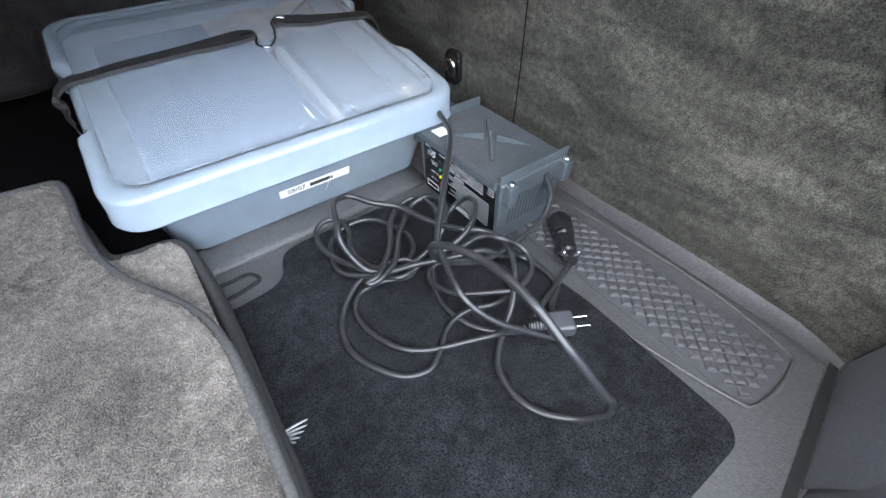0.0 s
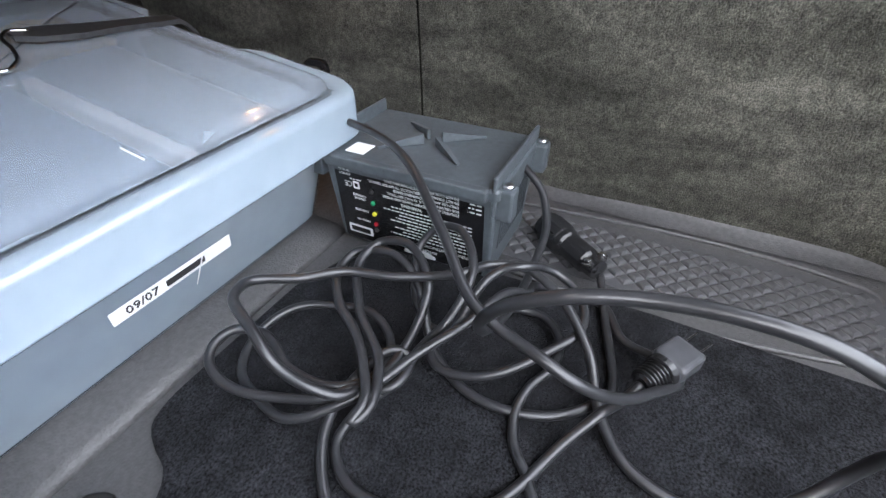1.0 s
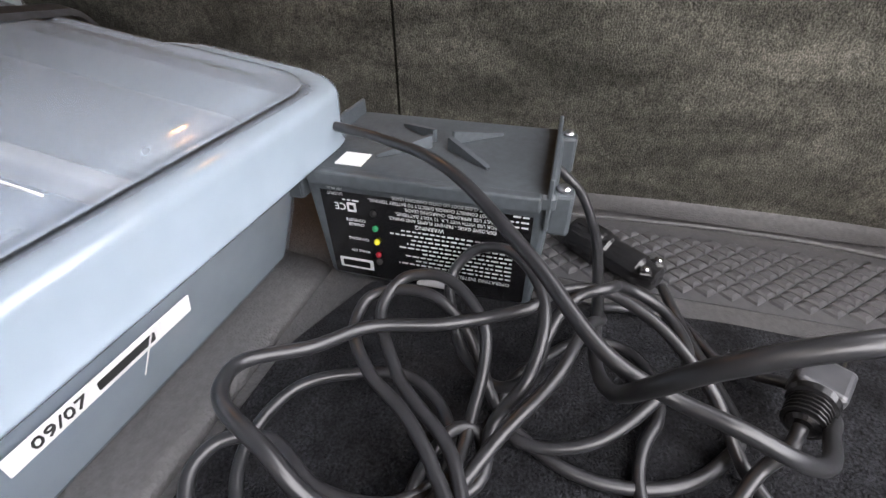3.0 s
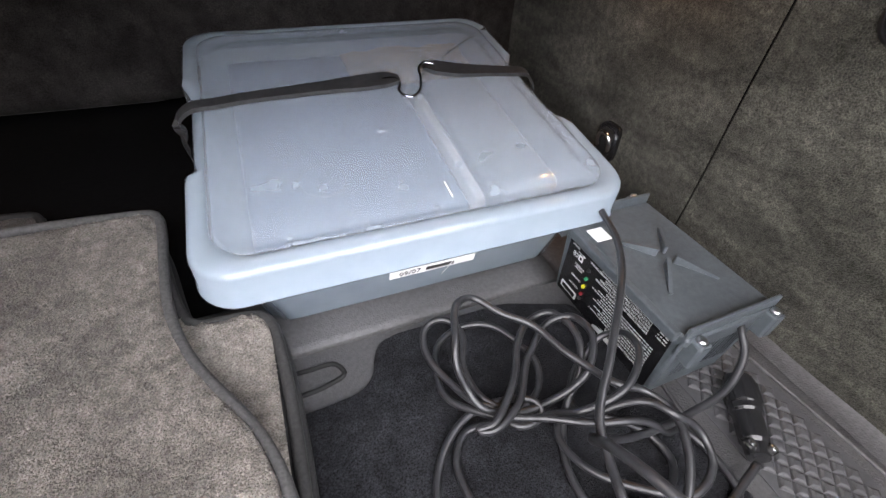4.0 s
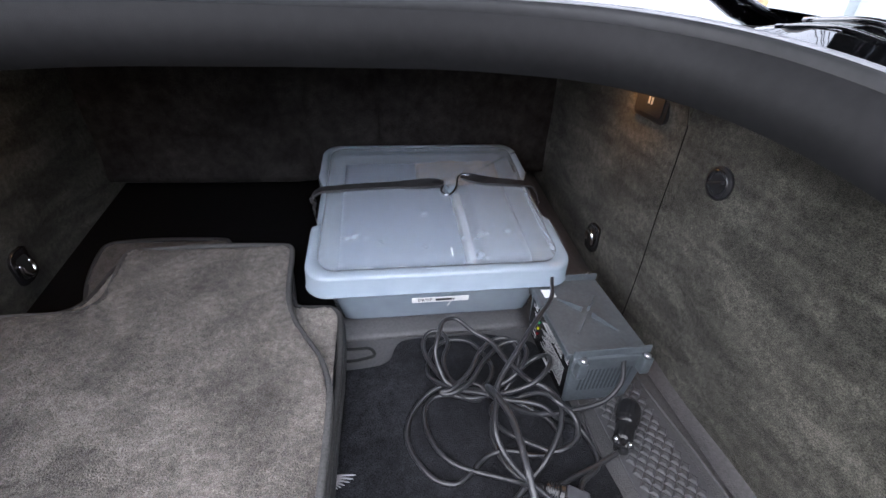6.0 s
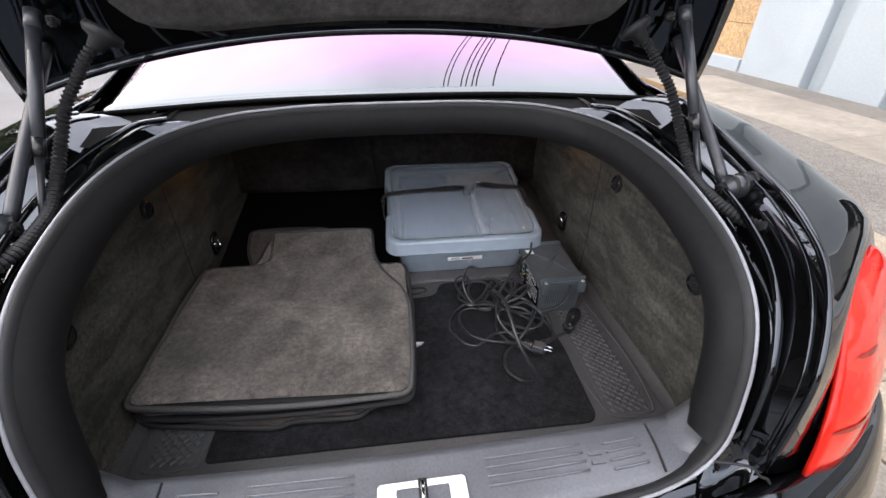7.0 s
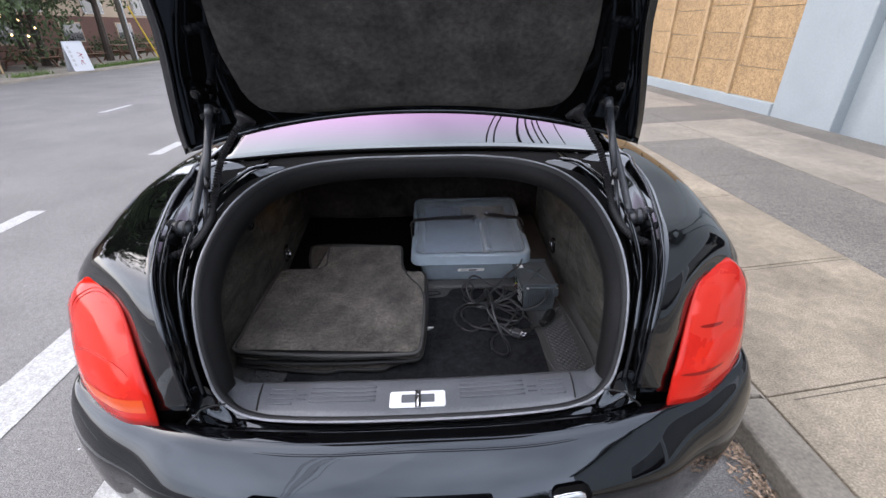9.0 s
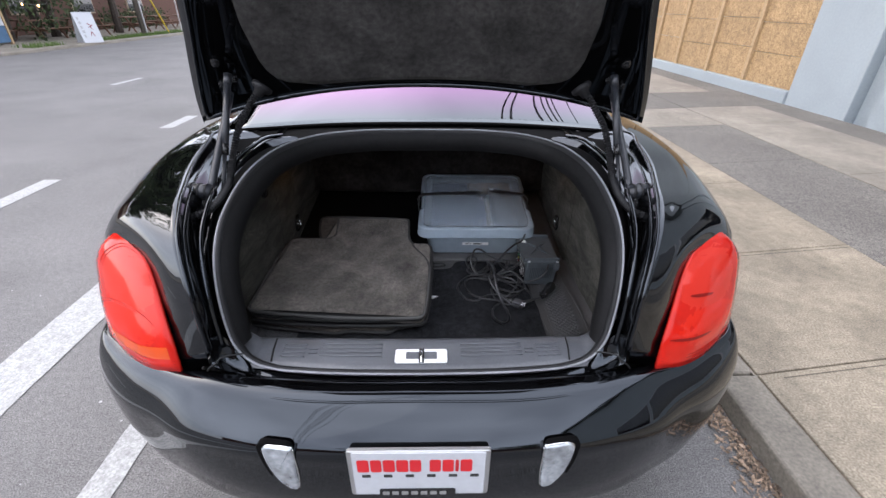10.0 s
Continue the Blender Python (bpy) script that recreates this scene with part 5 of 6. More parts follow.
for side in (1, -1):
    for y0, y1, nm in ((.0, .7475, "side_lining"), (.7505, 1.40, "side_lining")):
        rows = []
        for y in np.linspace(y0, y1, 40):
            zs, xs = np.interp(y, seal_ys, seal_zs) - .034, np.interp(y, seal_ys, seal_xs) - .022
            if y0 > .7:
                rows.append([(side * trim_x(y, z), y, z) for z in np.linspace(.525, 1.085, 30)])
                continue
            wall = [(side * trim_x(y, min(z, .95)), y, z) for z in np.linspace(.525, zs - .05, 23)]
            xw = abs(wall[-1][0])
            rows.append(wall + [(side * (xs + (xw - xs) * math.cos(radians(q))), y, zs - .05 + .05 * math.sin(radians(q))) for q in np.linspace(15, 90, 7)])
        back = [[(q[0] + side * .010, q[1], q[2] + .004) for q in r] for r in rows]
        lining = part(nm, grid(rows), FELT, car, "mottled grey-brown suede side lining", smooth=True)
        part("lining_back", grid(back), TRIM_SHADE_BLACK, lining, smooth=True)
    part("lining_edge", grid([[(side * (trim_x(.7475, min(z, .95)) + .001), .7476, z), (side * (trim_x(.7505, z) + .001), .7504, z)] for z in np.linspace(.95, 1.06, 14)]), FELT, car, smooth=True)
    part("lining_gap", box(side * .614 - .002, side * .614 + .002, .744, .753, .53, 1.08), SEAM, car)
    # vinyl skirting where the lining meets the floor
    rows = [[(side * (np.interp(y, [.05, .12, .2], [.53, .568, .578]) + a), y, FLOOR + b) for a, b in ((0, .002), (.012, .003), (.024, .008), (.030, .015), (.036, .024))] for y in np.linspace(.06, .742, 24)]
    part("skirting", grid(rows), VINYL, car, "grained grey vinyl skirting", smooth=True)
    # round push fasteners
    for ky, kz in ((.640, .898), (.268, .832)):
        m = pose(side * (trim_x(ky, kz) - .003), ky, kz, 0, -90 * side, 0) @ Matrix.Diagonal((1.0, 1.0, 1.0, 1))
        knob = part("lining_fastener", turned([(.021, -.004), (.021, .003), (.0185, .006), (.014, .003), (.005, .002)], m, 28), GLOSS_BLACK, car, "round black push fastener in a grey collar", smooth=True)
        part("fin", box(-.003, .003, -.015, .015, .002, .009, .0015, 1, m=m @ pose(0, 0, 0, 0, 0, 25)), MATT_BLACK, knob)
        part("collar", turned([(.021, -.003), (.0255, -.002), (.0255, .002), (.0213, .0035)], m, 28), MATT_BLACK, knob, smooth=True)
    # lashing eye
    ey, ez = .932, .627
    m = pose(side * (trim_x(ey, ez) - .001), ey, ez, 0, -90 * side, 0)
    eye = part("lashing_eye", slab(round_corners([(-.036, -.012, .01), (-.020, -.026, .01), (.036, -.024, .012), (.036, .012, .014), (.022, .026, .012), (-.036, .024, .008)], .01, 4), -.004, .006, .002, 2, m=m), GLOSS_BLACK, car, "folding chrome lashing eye in a black plate")
    part("cup", slab(rounded(-.022, .026, -.016, .016, .010), .0062, .007, m=m), GROOVE, eye)
    part("loop", tube([m @ Vector(q) for q in ((-.010, -.013, .008), (.006, -.014, .011), (.017, -.007, .013), (.017, .007, .013), (.006, .014, .011), (-.010, .013, .008))], .005, n=24, sides=8), CHROME, eye, smooth=True)
    # courtesy lamp and switch
    ly, lz = .882, 1.012
    m = pose(side * (trim_x(ly, lz) + .002), ly, lz, 0, -90 * side + side * 28, 0)
    lampu = part("courtesy_lamp", slab(rounded(-.010, .010, -.024, .024, .005), -.003, .004, .001, 1, m=m), GLOSS_BLACK, car, "small lit courtesy lamp")
    part("lamp_lens", slab(rounded(-.003, .003, -.015, .015, .002), .0042, .005, m=m), LAMP_WARM, lampu, "glowing warm lens")
    bulb = new("courtesy_light", bpy.data.lights.new("courtesy_light", "AREA"))
    bulb.data.shape, bulb.data.size, bulb.data.size_y = "RECTANGLE", .014, .044
    bulb.data.energy, bulb.data.color = 0.15, (1.0, .50, .17)
    bulb.matrix_world = look((side * (trim_x(ly, lz) - .011), ly, lz - .006), (side * (.60), ly - .02, lz - .20))
    sy, sz = .850, .966
    m = pose(side * (trim_x(sy, sz)), sy, sz, 0, -90 * side, 0)
    sw = part("boot_button", slab(rounded(-.033, .033, -.050, .050, .012), -.004, .0025, .001, 2, m=m), MATT_BLACK, car, "square black button lit by the lamp")
    part("cap", slab(rounded(-.025, .025, -.040, .040, .008), .0022, .0045, .001, 2, m=m), MATT_BLACK, sw)
    for j in range(2):
        part("symbol", box(-.006, .006, -.007 + .009 * j, -.002 + .009 * j, .0046, .0050, m=m), FAINT, sw)

# seat back panel, roof and the seams
def seat_y(x, z):
    """The seat back, bowed, with two stitched seams."""
    return 1.32 - .03 * math.cos(x * 2.4) + .004 * noise.noise((x * 6, z * 6, 0)) + .012 * (math.exp(-((x - .115) / .006) ** 2) + math.exp(-((x + .079 - .10 * max(0, .80 - z)) / .006) ** 2))


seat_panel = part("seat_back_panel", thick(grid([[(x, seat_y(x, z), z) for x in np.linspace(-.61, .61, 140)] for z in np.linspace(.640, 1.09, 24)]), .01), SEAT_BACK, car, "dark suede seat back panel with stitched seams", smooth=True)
part("hem", tube([(x, seat_y(x, .64) - .002, .639) for x in np.linspace(-.60, .60, 30)], .0035, n=90, sides=8), SEAT_HEM, seat_panel, "rolled lower hem", smooth=True)
# near black here too: the recess carries its shade in its colour
part("seat_recess", grid([[(x, y, z) for x in np.linspace(-.61, .61, 12)] for y, z in ((1.34, .675), (1.40, .670), (1.405, .62), (1.40, .57), (1.30, .585))]), TRIM_SHADE_BLACK, car, "recess under the seat back, coloured near black for its shade", smooth=True)
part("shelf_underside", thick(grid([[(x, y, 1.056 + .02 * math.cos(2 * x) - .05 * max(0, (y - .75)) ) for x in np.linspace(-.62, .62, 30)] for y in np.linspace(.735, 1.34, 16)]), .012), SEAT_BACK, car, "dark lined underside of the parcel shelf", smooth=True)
# carpet inset with its scalloped front edge
CARPET_OUT = [(-.43, .192), (.395, .180), (.412, .197), (.418, .40), (.405, .56), (.392, .70), (.300, .735), (.150, .738), (.125, .732), (.114, .712), (.108, .690), (.090, .676), (.050, .672), (-.30, .672), (-.43, .672)]
inset = part("boot_carpet", slab(round_corners(CARPET_OUT, .012, 3), FLOOR + .001, FLOOR + .007, .003, 2), CARPET, car, "charcoal boot carpet inset in the floor")
# moulded pad and step in front of the ramp
part("finger_recess", tube([(.000, .698, FLOOR + .0015), (.055, .699, FLOOR + .0015), (.078, .708, FLOOR + .0015), (.072, .722, FLOOR + .0015), (.040, .726, FLOOR + .0015), (-.02, .726, FLOOR + .0015)], .003, n=36, sides=8), GROOVE, car, smooth=True)
part("ramp_step", thick(grid([[(x, y, z) for x in np.linspace(-.3, .40, 20)] for y, z in ((.748, FLOOR + .0005), (.752, FLOOR + .006), (.760, FLOOR + .010), (.80, FLOOR + .014), (.84, floor_z(.84) + .004))]), .002), VINYL, car, smooth=True)
# winged badge woven into the carpet, as plain feather bars
badge = thing("carpet_badge", "silver woven wing emblem on the boot carpet", "emblem", (.02, .46, FLOOR + .007))
FZ = FLOOR + .0074
for j, (x1, y1) in enumerate(((.047, .474), (.0435, .4685), (.0385, .4642), (.0320, .4606), (.0268, .4582), (.0220, .4568))):
    x0, y0 = .0075 + .0006 * j, .4750 - .0020 * j
    part("feather", tube([(x0, y0, FZ), ((x0 + x1) / 2, (y0 + y1) / 2 + .0012, FZ + .0004), (x1, y1, FZ)], .0015, n=10, sides=6, radii=([0, .5, .92, 1], [.0013, .0017, .0011, .0003])), PLATE_FRAME, badge)
part("wing_root", tube([(.0030, .4765, FZ), (.0085, .4735, FZ), (.0120, .4685, FZ), (.0160, .4630, FZ)], .0024, n=14, sides=6, radii=([0, .3, 1], [.0014, .0026, .0020])), PLATE_FRAME, badge)
part("ring", tube([(.0020 + .0075 * math.cos(q), .4635 + .0085 * math.sin(q), FZ) for q in np.linspace(-2.2, 1.6, 14)], .0011, n=30, sides=6), PLATE_FRAME, badge)
part("letter_shape", slab(rounded(-.002, .0042, .4585, .4675, .002, 3), FZ - .0006, FZ + .0008), PLATE_FRAME, badge)
part("tail_feather", tube([(.0160, .4585, FZ), (.0120, .4535, FZ), (.0060, .4500, FZ), (-.0005, .4478, FZ)], .0018, n=12, sides=6, radii=([0, .4, 1], [.0012, .0023, .0008])), PLATE_FRAME, badge)

# sill trim, latch cover
SILL_ROWS = []
for x in np.linspace(-.47, .47, 60):
    bow = .012 * (x / .47) ** 2
    SILL_ROWS.append([(x, .116, FLOOR + .001), (x, .106 + bow * .3, .556), (x, .078 + bow * .7, .648), (x, .058 + bow, .692), (x, .040 + bow, .701), (x, .0 + bow, .7005), (x, -.045 + bow * 1.6, .700), (x, -.062 + bow * 2.2, .697), (x, -.074 + bow * 2.6, .688)])
sill = part("sill_trim", grid(SILL_ROWS), SILL, car, "grey moulded plastic boot sill with fine ridges", smooth=True)
for side in (1, -1):
    part("sill_joint", tube([(side * .402, .052, .7008), (side * .398, .01, .702), (side * .390, -.036, .7015)], .0022, n=10, sides=6), GROOVE, sill)
    for k in range(4):
        yy = .024 - .015 * k
        for xa, xb in ((.105, .27), (.31, .372)):
            rib = part("sill_ridge", tube([(side * xa, yy, .7025), (side * (xa + xb) / 2, yy + .002, .7025), (side * xb, yy + .004, .7025)], .0019, n=8, sides=6), SILL, sill, smooth=True)
        if k in (1, 2):
            part("sill_emblem", slab(rounded(side * .29 - .012, side * .29 + .012, yy - .0035, yy + .0035, .0015, 2), .701, .7042), SILL, sill)
latch = part("latch_cover", slab(rounded(-.069, .069, -.048, .002, .007), .7015, .7055, .0015, 2), SILVER, car, "bright brushed steel latch cover")
for x0, x1 in ((-.040, -.006), (.008, .042)):
    part("latch_window", slab(rounded(x0, x1, -.036, -.010, .003), .7056, .7062), SILL, latch)
part("latch_slot", box(-.006, .008, -.050, .003, .7056, .7068), GROOVE, latch)
part("striker", tube([(.001, .0, .706), (.001, -.012, .7115), (.001, -.036, .7115), (.001, -.049, .706)], .0035, n=14, sides=8), CHROME, latch, smooth=True)
for side in (1, -1):
    rows = [[(side * x, (.116 + .175 * max(0, x - .38)) * max(0, 1 - f) + (.038 + .75 * (x - .40) ** 1.5) * min(f, 1) + min(0, 1 - f) * .07, zz + max(0, x - .44) * .6 * min(f, 1)) for x in np.linspace(.405, .585, 16)] for f, zz in ((0, FLOOR + .001), (.10, .556), (.50, .645), (.80, .690), (1, .701), (1.7, .70), (2, .69))]
    part("sill_end", grid(rows), SILL, car, "grey plastic end piece of the sill", smooth=True)

# ---- things in the boot ----
def floor_mat(outline, base, height, sag, label, seed, tufts=0, pile=PILE, edging=EDGING):
    """A plush mat: rubber back, bound edge and a soft domed pile."""
    cx, cy = sum(p[0] for p in outline) / len(outline), sum(p[1] for p in outline) / len(outline)
    mat_ob = thing("floor_mat", label, "mat", (cx, cy, base), "stack of floor mats")

    def lift(x, y):
        return sag(x, y) + .003 * noise.noise((x * 5, y * 5, seed))
    def draped(o, f0, f1, shrink, bevel):
        c = Vector((cx, cy))
        o2 = [tuple(c + (Vector(p) - c) * shrink) for p in o]
        bm = slab(o2, 0, f1 - f0, bevel, 3)
        return bm
    back = draped(outline, 0, .0045, 1.0, .0015)
    for v in back.verts:
        v.co.z += base + lift(v.co.x, v.co.y)
    part("backing", back, MAT_BACK, mat_ob)
    edge_pts = [(x, y, base + height * .55 + lift(x, y)) for x, y in outline]
    step = max(1, len(edge_pts) // 80)
    loop_pts = edge_pts[::step]
    part("binding", tube(loop_pts + [loop_pts[0]], .0062, n=260, sides=8), edging, mat_ob, "grey stitched binding", smooth=True)
    # pile as a filled, gridded top
    own = bmesh.new()
    c = Vector((cx, cy))
    ring_pts = [tuple(c + (Vector(p) - c) * .985) for p in outline]
    vs = [own.verts.new((x, y, 0)) for x, y in ring_pts]
    own.faces.new(vs)
    bmesh.ops.triangulate(own, faces=own.faces[:])
    for axis, lo, hi in ((0, min(p[0] for p in outline), max(p[0] for p in outline)), (1, min(p[1] for p in outline), max(p[1] for p in outline))):
        no = Vector((1, 0, 0)) if axis == 0 else Vector((0, 1, 0))
        for s in np.arange(lo + .02, hi - .01, .02):
            co = Vector((s, 0, 0)) if axis == 0 else Vector((0, s, 0))
            bmesh.ops.bisect_plane(own, geom=own.verts[:] + own.edges[:] + own.faces[:], plane_co=co, plane_no=no)
    for v in own.verts:
        x, y = v.co.x, v.co.y
        edge = any(e.is_boundary for e in v.link_edges)
        rough_h = .0035 * noise.noise((x * 40, y * 40, seed)) + .004 * noise.noise((x * 11, y * 11, seed + 4))
        v.co.z = base + lift(x, y) + (height * .72 if edge else height + rough_h)
    plush = part("plush_surface", own, pile, mat_ob, "taupe plush pile, brushed in patches", smooth=True)
    # the pile's loose tufts
    if tufts:
        g = np.random.RandomState(seed)
        tops = np.array([tuple(v.co) for v in plush.data.vertices])
        faces = [tuple(f.vertices) for f in plush.data.polygons]
        tri = np.array([(f[0], f[k], f[k + 1]) for f in faces for k in range(1, len(f) - 1)])
        a, b, c = tops[tri[:, 0]], tops[tri[:, 1]], tops[tri[:, 2]]
        area = np.linalg.norm(np.cross(b - a, c - a), axis=1)
        pick = g.choice(len(tri), tufts, p=area / area.sum())
        u, v = g.rand(tufts, 1), g.rand(tufts, 1)
        fold = (u + v) > 1
        u, v = np.where(fold, 1 - u, u), np.where(fold, 1 - v, v)
        root = a[pick] + u * (b[pick] - a[pick]) + v * (c[pick] - a[pick])
        nap = np.array([noise.noise((q[0] * 9, q[1] * 9, seed)) for q in root])
        lean = np.c_[g.randn(tufts) * .0016 + .0025 * nap, g.randn(tufts) * .0016 - .002, .0032 + .0022 * g.rand(tufts)]
        turn = g.rand(tufts) * 6.28
        half = .0009 * np.c_[np.cos(turn), np.sin(turn), np.zeros(tufts)]
        root[:, 2] -= .0015
        verts = np.stack([root - half, root + half, root + lean], 1).reshape(-1, 3)
        me = bpy.data.meshes.new("tuft_pile")
        me.from_pydata(verts.tolist(), [], np.arange(3 * tufts).reshape(-1, 3).tolist())
        me.materials.append(PILE)
        ob = new("tuft_pile", me)
        ob.parent, ob.matrix_parent_inverse = mat_ob, Matrix.Translation(-mat_ob.location)
        tagged(ob, kind="stuff")
    return mat_ob


TOP_MAT = round_corners([(-.588, .274, .03), (-.002, .244, .03), (.010, .360, .05), (.016, .590, .07), (-.078, .748, .08), (-.088, .944, .02), (-.408, .940, .02), (-.396, .800, .04), (-.425, .772, .04), (-.580, .768, .03)], .02)
LOW_MAT = round_corners([(-.590, .286, .03), (.000, .258, .03), (.018, .40, .05), (.021, .766, .03), (-.065, .772, .02), (-.10, .93, .02), (-.425, .930, .02), (-.445, .805, .03), (-.565, .775, .02)], .02)
MID_MAT = round_corners([(-.600, .300, .03), (-.40, .262, .02), (-.29, .246, .02), (-.265, .258, .02), (-.115, .250, .02), (-.095, .272, .02), (-.01, .30, .02), (-.02, .70, .03), (-.15, .90, .03), (-.236, 1.003, .02), (-.258, 1.060, .015), (-.524, 1.066, .03), (-.512, .95, .05), (-.465, .83, .03), (-.60, .80, .02)], .02)
slope = lambda x, y: .006 * (y - .25) + .010 * np.interp(x, [-.6, 0], [1, 0]) + max(0, y - .78) * .10
flat = lambda x, y: max(0, y - .75) * .14
# the lower mats get the pile and bindings with shade in their colour
floor_mat(MID_MAT, FLOOR + .009, .018, flat, "plush car mat at the bottom of the stack, darkened for shade", 1, pile=PILE_SHADE, edging=EDGING_DEEP_SHADE)
floor_mat(LOW_MAT, FLOOR + .034, .018, flat, "taupe plush car mat in the middle of the stack", 2, edging=EDGING_DEEP_SHADE)
floor_mat([(x - .003, y + .006) for x, y in LOW_MAT], FLOOR + .056, .016, flat, "taupe plush car mat under the top one", 3, 40000, edging=EDGING_SHADE)
floor_mat(TOP_MAT, FLOOR + .076, .018, slope, "taupe plush car mat on top of the stack, bound in grey", 4, 110000)

# ---- storage box with its lid, tilted on the ramp ----
BINM = Matrix.Translation((.2100, .786, FLOOR + .010)) @ pose(0, 0, 0, 8.2, 0, -1.0) @ Matrix.Diagonal((.985, 1, 1, 1))
box_thing = thing("storage_box", "translucent milky plastic storage box with its lid strapped down", "box", tuple(BINM.translation))


def shell(profiles, n=7, cuts=0, bend=None):
    """A sheet through rounded rectangles (x0, x1, y0, y1, r, z), with cuts along the straight sides."""
    rows = []
    for x0, x1, y0, y1, r, z in profiles:
        pts = rounded(x0, x1, y0, y1, r, n)
        full = []
        for k, p in enumerate(pts):
            full.append(p)
            if k % (n + 1) == n:
                q = pts[(k + 1) % len(pts)]
                full += [(p[0] + (q[0] - p[0]) * f, p[1] + (q[1] - p[1]) * f) for f in np.linspace(0, 1, cuts + 2)[1:-1]]
        row = [(x, y, z) for x, y in full + full[:1]]
        rows.append([bend(*p) for p in row] if bend else row)
    return grid(rows)


def placed(bm, m=BINM):
    bm.transform(m)
    return bm


tub = shell([(-.180, .180, .03, .39, .05, .0), (-.203, .203, .008, .410, .04, .003), (-.208, .208, .003, .415, .036, .012), (-.226, .226, -.012, .430, .034, .136), (-.230, .230, -.016, .434, .034, .142)])
tub.faces.new([v for v in tub.verts if abs(v.co.z) < 1e-6][:-1])
part("tub", placed(tub), PP, box_thing, "milky clear tub with slightly flared walls", smooth=True)
LID = [(-.2480, .2480, -.0320, .450, .042, .1185), (-.2540, .2540, -.0385, .4565, .044, .1185), (-.2540, .2540, -.0385, .4565, .044, .1205), (-.2522, .2522, -.0365, .4545, .044, .123), (-.2508, .2508, -.0348, .4528, .044, .1560), (-.2488, .2488, -.0328, .4508, .043, .1608), (-.2450, .2450, -.029, .447, .0425, .1630),
       (-.2290, .2290, -.013, .431, .040, .1640), (-.2235, .2235, -.0075, .4255, .038, .1634), (-.2190, .2190, -.003, .421, .037, .1612), (-.2130, .2130, .003, .415, .036, .1612), (-.2080, .2080, .008, .410, .034, .1640), (-.198, .198, .018, .400, .032, .1650), (-.15, .15, .06, .36, .03, .1655), (-.05, .05, .15, .26, .02, .1660)]


def hollow(x, y, z):
    """The side rims sink where the handles would clip on."""
    f = float(np.interp(y, [.118, .130, .292, .304], [0, 1, 1, 0])) if abs(x) > .215 else 0.0
    s = min(1.0, max(0.0, (abs(x) - .226) / .02))
    return x - math.copysign(.007 * f * s, x), y, z - .010 * f * s * (z > .14)


lid_shell = shell(LID[7:], 7, 30, hollow)
lid_shell.faces.new(lid_shell.verts[-153:-1])
box_lid = part("lid", thick(placed(lid_shell), .0016), PP_LID, box_thing, "milky clear lid with a narrow ridge round its panel", smooth=True)
part("rim", thick(placed(shell(LID[:8], 7, 30, hollow)), .0020), PP_RIM, box_lid, "thicker turned-down rim of the lid", smooth=True)
for cx, cy in ((-.11, .07), (.13, .27), (-.12, .29)):
    part("moulded_ring", placed(tube([(cx + .026 * math.cos(a), cy + .026 * math.sin(a), .1652) for a in np.linspace(0, 2 * math.pi, 13)], .0008, n=40, sides=5)), PP_LID, box_thing)
part("gate_rib", placed(box(.0213, .0227, .010, .036, .1638, .1652, .0004, 1)), PAPER, box_thing, "pale moulding mark at the front of the lid")
WALLM = Matrix.Translation((0, -.0055, .068)) @ pose(0, 0, 0, 96.9, 0, 0)
tape = part("label_tape", placed(slab(rounded(-.056, .058, -.0075, .0075, .0006, 1), .002, .0028, m=WALLM)), PAPER, box_thing, "narrow white printed label tape")
TM = BINM @ WALLM
lettering("09/07", .0125, INK, TM @ Matrix.Translation((-.030, .0, .0031)), tape, "digits")
part("name_bar", slab(rounded(-.009, .029, -.0035, .0035, .001, 2), .0030, .0034, m=TM), INK, tape, "dark bar in place of a name")
part("tape_tail", slab([(.026, .004), (.0275, .004), (.016, -.024), (.0155, -.024)], .0032, .0036, m=TM), PAPER, box_thing, "torn sliver of clear tape")

folder = thing("paper_folder", "dark blue folder lying inside the storage box", "folder", tuple(BINM @ Vector((-.08, .2, .006))))
part("cover", placed(box(-.195, .055, .02, .405, .006, .135, .006, 2)), FOLDER, folder)
sheet = thing("paper_sheet", "pale sheet standing beside the folder in the box", "paper", tuple(BINM @ Vector((.07, .15, .006))))
part("sheet", placed(box(.060, .074, .02, .25, .006, .143, .004, 2)), SHEET, sheet)
cloth = thing("tan_cloth_bundle", "tan crumpled cloth lying in the back of the storage box", "cloth", tuple(BINM @ Vector((.1, .33, .14))))
cl = [[(x, y, .150 + .006 * noise.noise((x * 30, y * 30, 1)) - .012 * max(abs(u), abs(v)) ** 6) for u, x in zip(np.linspace(-1, 1, 20), np.linspace(-.02, .19, 20))] for v, y in zip(np.linspace(-1, 1, 14), np.linspace(.295, .400, 14))]
part("fold", thick(placed(grid(cl)), .012), CLOTH_TAN, cloth, smooth=True)
low_item = thing("grey_pouch", "grey soft pouch lying beside the folder in the box", "pouch", tuple(BINM @ Vector((.13, .08, .006))))
part("pouch", placed(box(.095, .195, .03, .40, .006, .135, .015, 3)), POUCH, low_item)
flap = thing("leather_tab", "small tan leather tab standing at the end of the storage box", "leather tab", tuple(BINM @ Vector((.2, .02, .006))))
part("tab", placed(box(.190, .203, .014, .036, .040, .086, .003, 2)), CLOTH_TAN, flap)

# ---- rubber strap with hooks across the lid ----
strap = thing("rubber_strap", "black flat rubber tie-down strap hooked across the box lid", "strap", tuple(BINM @ Vector((0, .22, .14))))


